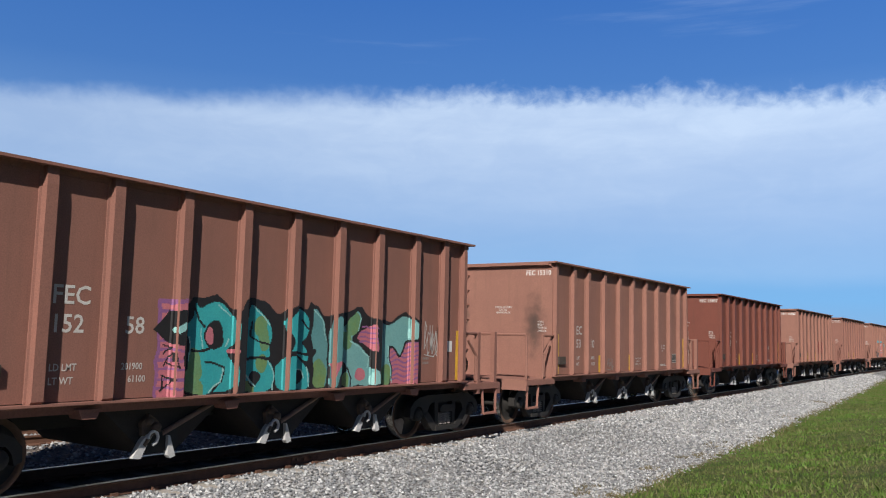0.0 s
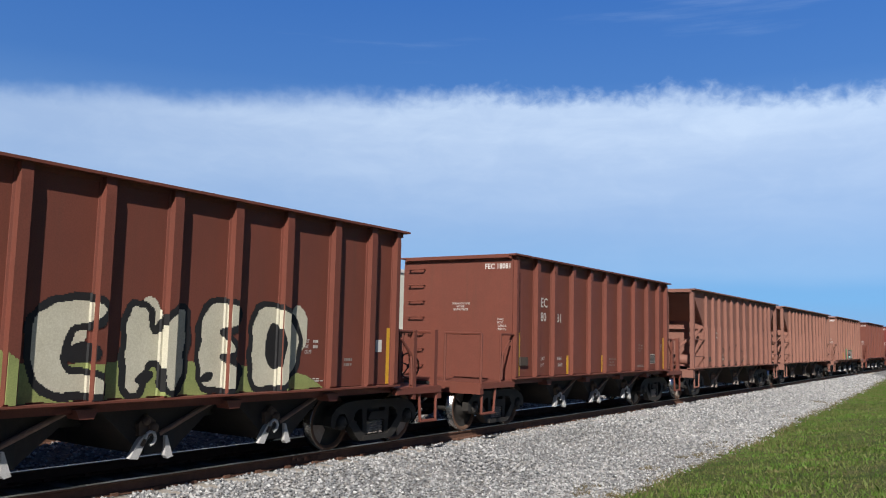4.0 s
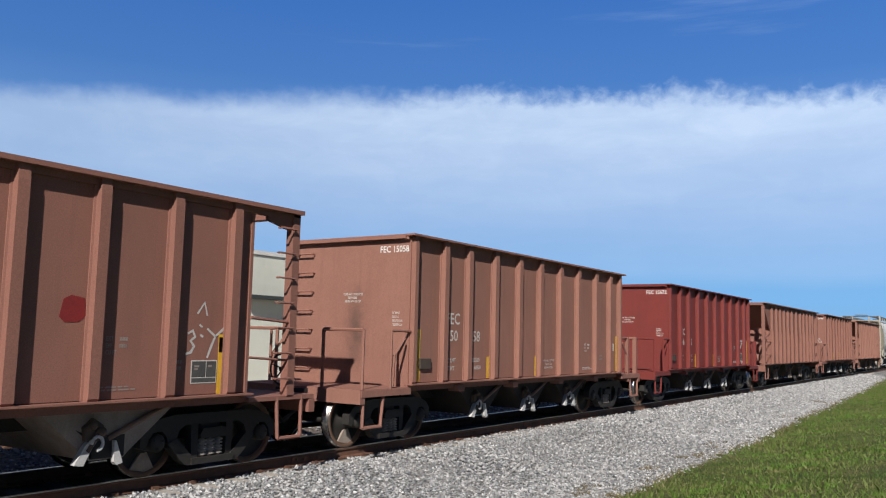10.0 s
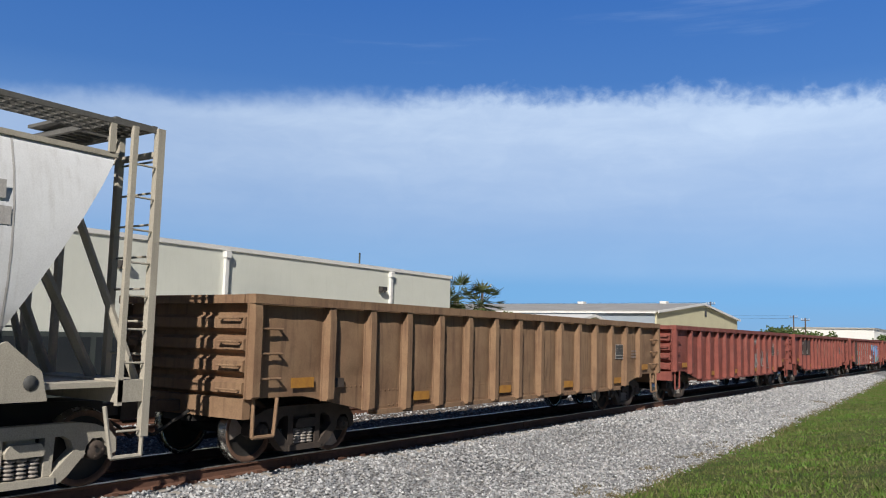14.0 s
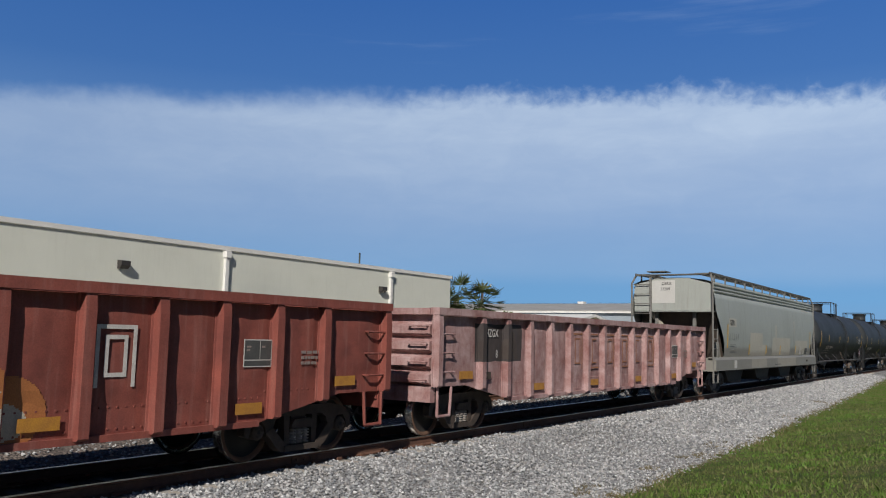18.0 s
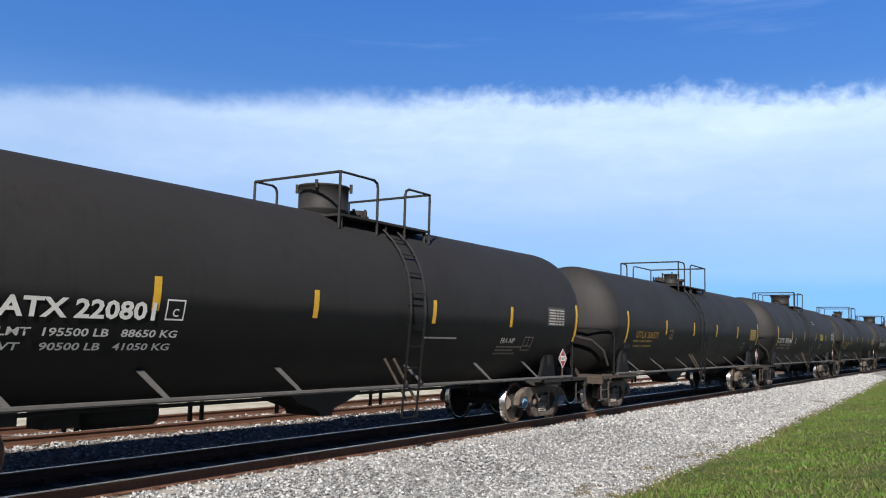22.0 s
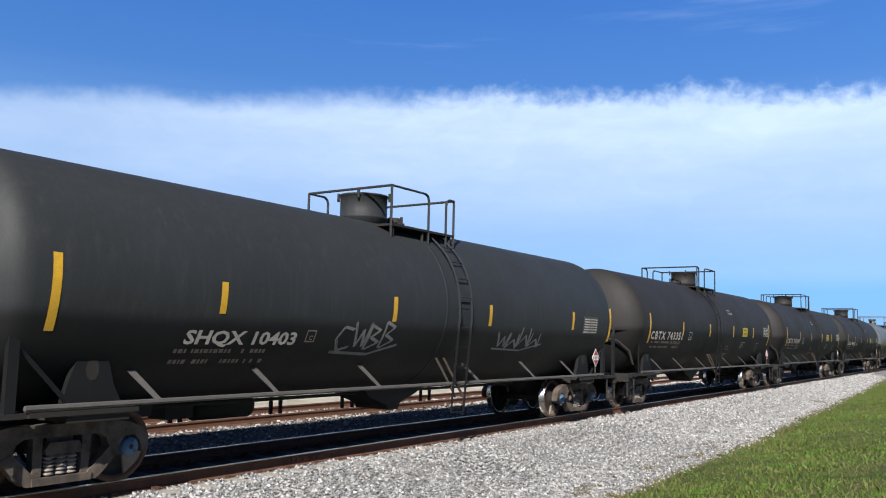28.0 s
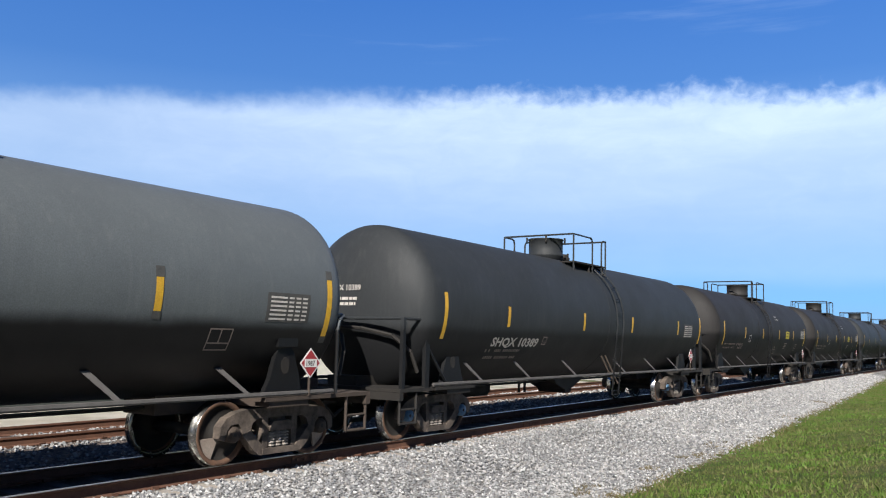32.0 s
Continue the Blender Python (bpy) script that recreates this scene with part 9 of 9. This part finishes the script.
ops += [("blob", 2, 3.95, 1.64, 0.12, 0.09), ("blob", 4, 3.97, 1.64, 0.06, 0.05), ("blob", 3, 3.52, 1.1, 0.10, 0.3)] + [("stroke", 4, q, 0.016) for q in ([(2.02, 1.5), (2.0, 1.2)], [(2.9, 1.5), (3.0, 1.56)], [(4.94, 1.2), (5.1, 1.02)], [(4.0, 1.2), (4.1, 0.9)], [(3.3, 1.0), (3.28, 0.8)])]
ops += [("stroke", 4, q, 0.02) for q in ([(0.55, 1.76), (1.01, 1.79), (0.96, 1.58)], [(0.62, 1.74), (0.66, 1.5)], [(0.57, 1.13), (0.86, 1.48)])] + [("stroke", 2, [(0.60, 1.1), (0.95, 1.45), (0.60, 1.40), (0.95, 1.1)], 0.025)]
graffiti(gonds[3], 0.45, 5.95, 0.68, 2.2, 1.422, RIB0, 0.14, [BLUE_P, SKY_P, NAVY_P, RUSTY_P, CREAM_P], ops, 0.018, 5, panel_rise)
scribble(gonds[3], 5.9, 6.5, 1.38, 1.62, TAG_WHITE, 51, GX, 3, 0.024)
made("cream_paint_patch", prism, CREAM_P, gonds[3], [(6.05, 1.75), (6.0, 1.95), (6.15, 2.0), (6.2, 2.08), (6.38, 1.95), (6.42, 1.78), (6.25, 1.70)], 'x', GX, GX + 0.004)
ops = [("blob", 2, y, z, a, b) for y, z, a, b in ((-2.0, 1.45, 0.2, 0.16), (-1.8, 1.3, 0.14, 0.2), (-1.45, 1.62, 0.3, 0.18), (-0.6, 1.9, 0.3, 0.14), (-0.1, 1.95, 0.34, 0.2), (0.4, 1.85, 0.3, 0.16), (0.8, 1.7, 0.2, 0.12), (1.2, 1.55, 0.25, 0.12))]
ops += [("blob", 1, y, z, a, b) for y, z, a, b in ((-1.5, 0.95, 0.34, 0.3), (-1.1, 1.4, 0.3, 0.26), (-0.9, 1.72, 0.3, 0.18), (-0.2, 1.62, 0.4, 0.2), (0.5, 1.55, 0.36, 0.2), (1.2, 1.3, 0.4, 0.28), (1.7, 1.0, 0.4, 0.36), (0.2, 0.9, 1.6, 0.3))]
ops += [("blob", 0, y, z, a, b) for y, z, a, b in ((-1.05, 1.38, 0.22, 0.2), (-0.9, 1.76, 0.24, 0.14), (-0.2, 1.54, 0.38, 0.18), (0.45, 1.5, 0.34, 0.18), (-0.5, 1.15, 0.5, 0.2), (0.4, 1.05, 0.45, 0.22), (1.2, 1.2, 0.34, 0.26), (-1.0, 0.86, 0.3, 0.2), (-0.1, 0.82, 0.3, 0.18), (1.6, 0.88, 0.3, 0.2))]
ops += [("stroke", 3, p, 0.014) for p in ([(-0.7, 1.6), (-0.5, 1.5), (-0.46, 1.66)], [(-0.05, 1.62), (0.0, 1.5)], [(-0.1, 1.3), (0.05, 1.36), (0.1, 1.22), (0.2, 1.3)], [(0.35, 1.6), (0.55, 1.56)], [(-1.2, 0.9), (-1.1, 1.0), (-1.05, 0.86)], [(0.3, 0.9), (0.4, 1.0), (0.42, 0.84)], [(0.9, 1.4), (0.95, 1.5)], [(1.1, 1.0), (1.25, 0.9)], [(-0.9, 1.3), (-0.86, 1.4)], [(0.8, 1.1), (0.82, 1.2)])]
graffiti(gonds[4], -2.3, 2.2, 0.66, 2.2, 1.422, RIB0, 0.14, [CREAM_P, RUSTY_P, CYAN_P, BLACK_P], ops, 0.018, 7, panel_rise)

gb = build_long_covered_hopper()
place(gb, 408.94, copied=False)
scribble(gb, 4.9, 5.3, 1.46, 1.88, TAG_WHITE, 61, 1.582, 2, 0.02)
scribble(gb, 5.5, 5.86, 1.48, 1.76, TAG_WHITE, 62, 1.582, 2, 0.02)

PRINT_BROWN = mat("dark_decal_print", (0.10, 0.075, 0.02), (0.16, 0.12, 0.03), 8, 0.7)
LEMON = mat("lemon_yellow_decal", (0.62, 0.52, 0.03), (0.50, 0.42, 0.04), 5, 0.6)
TANKS = [  # kind, coat, mark, lettering colour
    ('S', TANK_DARK, "SHQX 10384", LETTER), ('T', TANK_DARK, "SHQX 10391", LETTER), ('G', TANK_BLACK, "GATX 220801", WHITE), ('U', TANK_BLACK, "UTLX 206571", YELLOW_LETTER),
    ('C', TANK_BLACK, "CBTX 743384", LETTER), ('U', TANK_BLACK, "UTLX 212536", YELLOW_LETTER), ('D', TANK_BLACK, "CBTX 743405", LETTER), ('S', TANK_DARK, "", LETTER),
    ('T', TANK_BLACK, "", LETTER), ('S', TANK_DARK, "SHQX 10403", LETTER), ('C', TANK_BLACK, "CBTX 743351", LETTER), ('D', TANK_BLACK, "CBTX 743387", LETTER),
    ('C', TANK_BLACK, "CBTX 743423", LETTER), ('V', TANK_GREY, "UTLX 206929", YELLOW_LETTER), ('S', TANK_DARK, "SHQX 10389", LETTER), ('C', TANK_BLACK, "", LETTER),
    ('C', TANK_BLACK, "", LETTER), ('S', TANK_DARK, "", LETTER), ('C', TANK_BLACK, "", LETTER), ('C', TANK_BLACK, "", LETTER)]
TANK_SHIFT = {2: -0.1, 5: 0.1, 9: -0.25, 10: -0.25, 11: -0.2, 12: -0.22}
TANK_NAME = {'T': "dark blue-grey tank car with a yellow paint patch", 'S': "dark blue-grey tank car with a railed top platform", 'G': "clean black tank car with white lettering", 'U': "brown-black tank car with golden lettering",
             'D': "brown-black tank car with white lettering and dark oil stains", 'C': "brown-black tank car with white lettering and streaks", 'V': "light grey tank car with sooty streaks and golden lettering"}
BASE = {'S': TANK_DARK, 'T': TANK_DARK, 'C': TANK_BLACK, 'D': TANK_BLACK, 'G': TANK_DARK, 'U': TANK_BLACK, 'V': TANK_GREY}
tanks = []
for i, (kind, coat, mark, tone) in enumerate(TANKS):
    s = 437.5 + 17.92 * (i - 1) + 0.889 + 6.9 + TANK_SHIFT.get(i, 0.0)
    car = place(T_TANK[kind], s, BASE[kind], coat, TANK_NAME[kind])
    tanks.append(car)
    if i == 8:
        tagged(car, "black tank car with a faded yellow paint patch")
    r = TANK_KINDS[kind][0]
    y0, z0, size, wide = {'S': (-5.60, 1.73, 0.27, 2.0), 'T': (-6.38, 1.67, 0.28, 2.0), 'C': (-7.10, 1.98, 0.33, 2.82), 'D': (-7.10, 1.98, 0.33, 2.82), 'G': (-6.42, 2.02, 0.30, 2.18), 'U': (-6.28, 2.0, 0.27, 1.75), 'V': (-6.27, 2.03, 0.27, 2.15)}[kind]
    if mark:
        tank_lettering(mark, car, y0, z0, size, tone if i else DIM_LETTER, r, wide, 0.06 if kind in 'ST' else 0.0, 1.25 if kind in 'CD' else 1.0, 0.012 if kind in 'UV' else 0.03)
    small = DIM_LETTER if kind != 'U' else STENCIL_YELLOW
    if kind == 'G':
        tank_lettering("LD LMT  195500 LB   88650 KG", car, -6.40, 1.81, 0.135, tone, r, 2.55)
        tank_lettering("LT WT    90500 LB   41050 KG", car, -6.40, 1.65, 0.135, tone, r, 2.50)
    else:
        if kind in 'CD':
            tank_lettering("LB  95250 KG", car, -5.30, 1.84, 0.135, small, r, 0.92)
            tank_lettering("34450 KG", car, -5.02, 1.71, 0.135, small, r, 0.62)
        for k in (0, 1):
            bm = bmesh.new()
            rnd = random.Random(i * 7 + k)
            ya, stop = (y0 - 0.08, y0 + 1.45) if kind not in 'CD' else (-6.9, -5.45)
            while ya < stop:
                w = rnd.uniform(0.03, 0.075)
                if rnd.random() > 0.22:
                    curved_patch(bm, ya, ya + w, z0 - 0.12 - k * 0.14, z0 - 0.065 - k * 0.14, r=r, n=1)
                ya += w + 0.022
            tagged(part("stencil_line", bm, small, car), kind="stuff")
    # outlined plate mark
    yc = {'S': -3.40, 'T': -4.0, 'C': -3.62, 'D': -3.62, 'G': -4.09, 'U': -3.5, 'V': -3.3}[kind]
    zc = z0 + (0.04 if kind in 'ST' else 0.0)
    pw = 0.2 if kind in 'ST' else 0.28
    bm = bmesh.new()
    for a, b, c, d in ((yc, yc + pw, zc, zc + 0.02), (yc, yc + pw, zc + pw - 0.04, zc + pw - 0.02), (yc, yc + 0.02, zc + 0.02, zc + pw - 0.04), (yc + pw - 0.02, yc + pw, zc + 0.02, zc + pw - 0.04)):
        curved_patch(bm, a, b, c, d, r=r, n=2)
    frame_mark = part("plate_mark", bm, tone if kind in 'CDG' else small, car)
    tank_lettering("C", frame_mark, yc + pw * 0.33, zc + pw * 0.18, pw * 0.5, tone if kind in 'CDG' else small, r)
    if kind in 'CD':
        bm = bmesh.new()
        curved_patch(bm, 2.88, 3.58, 2.17, 2.51, r=r)
        part("warning_panel", bm, LEMON, car, "yellow warning panel with small dark print")
        bars_bm = bmesh.new()
        for k, (ins, thick) in enumerate(((0.05, 0.012), (0.12, 0.04), (0.04, 0.012), (0.08, 0.012), (0.10, 0.045), (0.05, 0.014))):
            zc, ya = 2.20 + k * 0.05, 2.88 + ins
            while ya < 3.56 - ins:
                yb = min(ya + 0.09 + 0.03 * ((k * 7 + int(ya * 50)) % 4), 3.56 - ins)
                curved_patch(bars_bm, ya, yb - 0.015, zc, zc + thick, r=r, lift=0.01, n=1)
                ya = yb
        tagged(part("panel_print", bars_bm, PRINT_BROWN, car), kind="stuff")
        for vy, vz, tone_v, vw in ((1.10 if kind == 'C' else -1.05, 3.08, LETTER, 0.36), (0.92 if kind == 'C' else -1.2, 1.76, small, 0.34)):
            tank_lettering("VENT TANK", car, vy, vz, 0.085, tone_v, r, vw, bold=0.035)
            tank_lettering("WHEN UNLOADING", car, vy + 0.02, vz - 0.10, 0.085, tone_v, r, vw * 1.5, bold=0.035)
        for y, z, n in ((2.86, 1.72, 4), (1.02 if kind == 'C' else -1.0, 1.42, 2)):
            bm = bmesh.new()
            for k in range(n):
                curved_patch(bm, y + 0.03 * (k % 2), y + (0.62, 0.36, 0.5, 0.3)[k], z + (n - 1 - k) * 0.07, z + (n - 1 - k) * 0.07 + 0.035, r=r, n=1)
            tagged(part("stencil_line", bm, small, car), kind="stuff")
    if mark:
        # the mark again on the curved end head
        end_y = -8.32 + 0.66 * (1 - math.sqrt(max(1 - (0.75 / r) ** 2, 0)))
        zz = 3.0 if kind not in 'ST' else 2.72
        lettering(mark, car, -0.55, end_y - 0.09, zz, 0.15, tone, 1.0, end=True)
        bars(car, end_y - 0.085, -0.40, zz - 0.28, 0.62, 0.2, 2, tone, end=True)
for seed, ya, yb, za, zb in ((41, -2.75, -1.25, 1.60, 2.16), (42, 2.1, 4.0, 1.66, 2.14)):
    scribble(tanks[9], ya, yb, za, zb, TAG_GREY, seed, turns=4, w=0.020, r=1.58)
    scribble(tanks[9], ya + 0.03, yb + 0.02, za + 0.01, zb + 0.02, TAG_GREY, seed, turns=4, w=0.012, r=1.58)
for i in (2, 8):
    r = TANK_KINDS[TANKS[i][0]][0]
    tank_lettering("FRA AIP", tanks[i], 4.20, 1.80, 0.16, LETTER, r, 0.58)
    for k, w in enumerate((1.1, 0.75, 0.9)):
        bm = bmesh.new()
        for q in range(9):
            curved_patch(bm, 4.15 + q * w / 9, 4.15 + (q + 0.72) * w / 9, 1.70 - 0.07 * k, 1.735 - 0.07 * k, r=r, n=1)
        tagged(part("stencil_line", bm, DIM_LETTER, tanks[i]), kind="stuff")
    bm = bmesh.new()
    for q in range(14):
        curved_patch(bm, 1.5 + q * 0.075, 1.55 + q * 0.075, 1.86, 1.89, r=r, n=1)
    tagged(part("stencil_line", bm, LETTER, tanks[i]), kind="stuff")
bm = bmesh.new()
curved_patch(bm, 0.44, 0.56, 2.66, 2.86, r=1.63, n=2)
part("white_paint_smear", bm, TAG_WHITE, tanks[6])
OIL = mat("oil_drip", (0.013, 0.012, 0.012), (0.022, 0.021, 0.021), 9.0, 0.6, spread=0.3)
OIL_PALE = mat("thin_oil_drip", (0.022, 0.022, 0.024), (0.05, 0.053, 0.056), 7.0, 0.6, spread=0.3)
rnd = random.Random(77)
for i, (kind, coat, mark, tone) in enumerate(TANKS):
    if kind not in 'CDUV':
        continue
    r = TANK_KINDS[kind][0]
    # runs below the fittings, in two or three groups
    bm = bmesh.new()
    mid = TANK_KINDS[kind][6]
    for g in range(3):
        yc, tall = mid + (-1.9, -0.9, 0.5)[g] + rnd.uniform(-0.4, 0.4), rnd.uniform(0.5, 1.0) * (0.4 if kind == 'V' else 1.0)
        for k in range(9 if g < 2 else 4):
            y, top = yc + rnd.gauss(0, 0.28), rnd.uniform(3.72, 3.86)
            low, w, prev = top - tall * rnd.uniform(0.4, 1.5), rnd.uniform(0.015, 0.075), None
            for j in range(9):
                u = j / 8
                z = top + (low - top) * u
                h = w * (1 - u) ** 0.7 * rnd.uniform(0.55, 1.0) + 0.005
                row = [bm.verts.new((tank_x(z, r) + 0.004 + 0.0004 * k, y - h + 0.06 * u, z)), bm.verts.new((tank_x(z, r) + 0.004 + 0.0004 * k, y + h + 0.06 * u, z))]
                if prev:
                    bm.faces.new((prev[0], prev[1], row[1], row[0]))
                prev = row
    tagged(part("oil_staining", bm, OIL_PALE if kind == 'V' else OIL, tanks[i]), kind="stuff")
for i in (2, 11):
    for k in range(4):
        x, z = rnd.uniform(-0.35, 0.3), rnd.uniform(1.1, 1.6)
        made("paint_run", box, DIM_LETTER, hoppers[i], x, x + rnd.uniform(0.006, 0.016), -4.766, -4.763, z, z + rnd.uniform(0.6, 1.7))
DULL_YELLOW = mat("dull_yellow_paint", (0.22, 0.185, 0.03), (0.13, 0.11, 0.025), 4, 0.7)
for i, ya, yb, za, zb in ((1, 0.25, 0.95, 1.44, 1.72), (8, -0.30, 0.48, 1.22, 1.60)):
    bm = bmesh.new()
    curved_patch(bm, ya, yb, za, zb, r=1.58)
    part("yellow_paint_patch", bm, DULL_YELLOW, tanks[i])
# the cars that stay far off need none of their smallest fittings
for car in tanks[15:]:
    for o in [o for o in car.children_recursive if o.name.split(".")[0] in ("valve_bolt", "manway_bolt", "rail_hanger", "ladder_brace", "web_hole", "walkway_bracket")]:
        bpy.data.objects.remove(o)
for t in (T_HOPPER, T_OPEN, T_FRAMED, T_GOND, *T_TANK.values()):
    for o in (*t.children_recursive, t):
        bpy.data.objects.remove(o)

scatter_stones()
scatter_grass()


def motions():
    """The train runs at an even speed; its wheels roll; the cloud bank drifts."""
    step = 1.0 / FPS
    times = [0, step, 2 * step] + [4.0 * k for k in range(1, 8)] + [SECONDS - 2 * step, SECONDS - step, SECONDS]
    spin = math.degrees(SPEED / WHEEL_R)
    for car, s in CARS:
        walk(car, [(t, pose(0, s - SPEED * t, RAIL)) for t in times])
        t0, t1 = max(0.0, (s - 70) / SPEED), min(SECONDS, (s + 12) / SPEED)
        f0, f1 = math.ceil(t0 * FPS), math.floor(t1 * FPS)
        for w in car.children_recursive:
            if not w.name.startswith("wheelset"):
                continue
            y = w.matrix_basis.translation.y
            start = y * 57.0
            rows = [] if f0 == 0 else [(0, pose(0, y, WHEEL_R, start))]
            rows += [(f * step, pose(0, y, WHEEL_R, start + spin * (f - f0) * step)) for f in range(f0, f1 + 1)]
            if not rows:
                rows = [(0, pose(0, y, WHEEL_R, start))]
            if f1 < round(SECONDS * FPS):
                rows.append((SECONDS, rows[-1][1]))
            walk(w, rows)
    walk(clouds, [(t, pose(0, 0, 0, 0, 0, -0.056 * t)) for t in times])


motions()
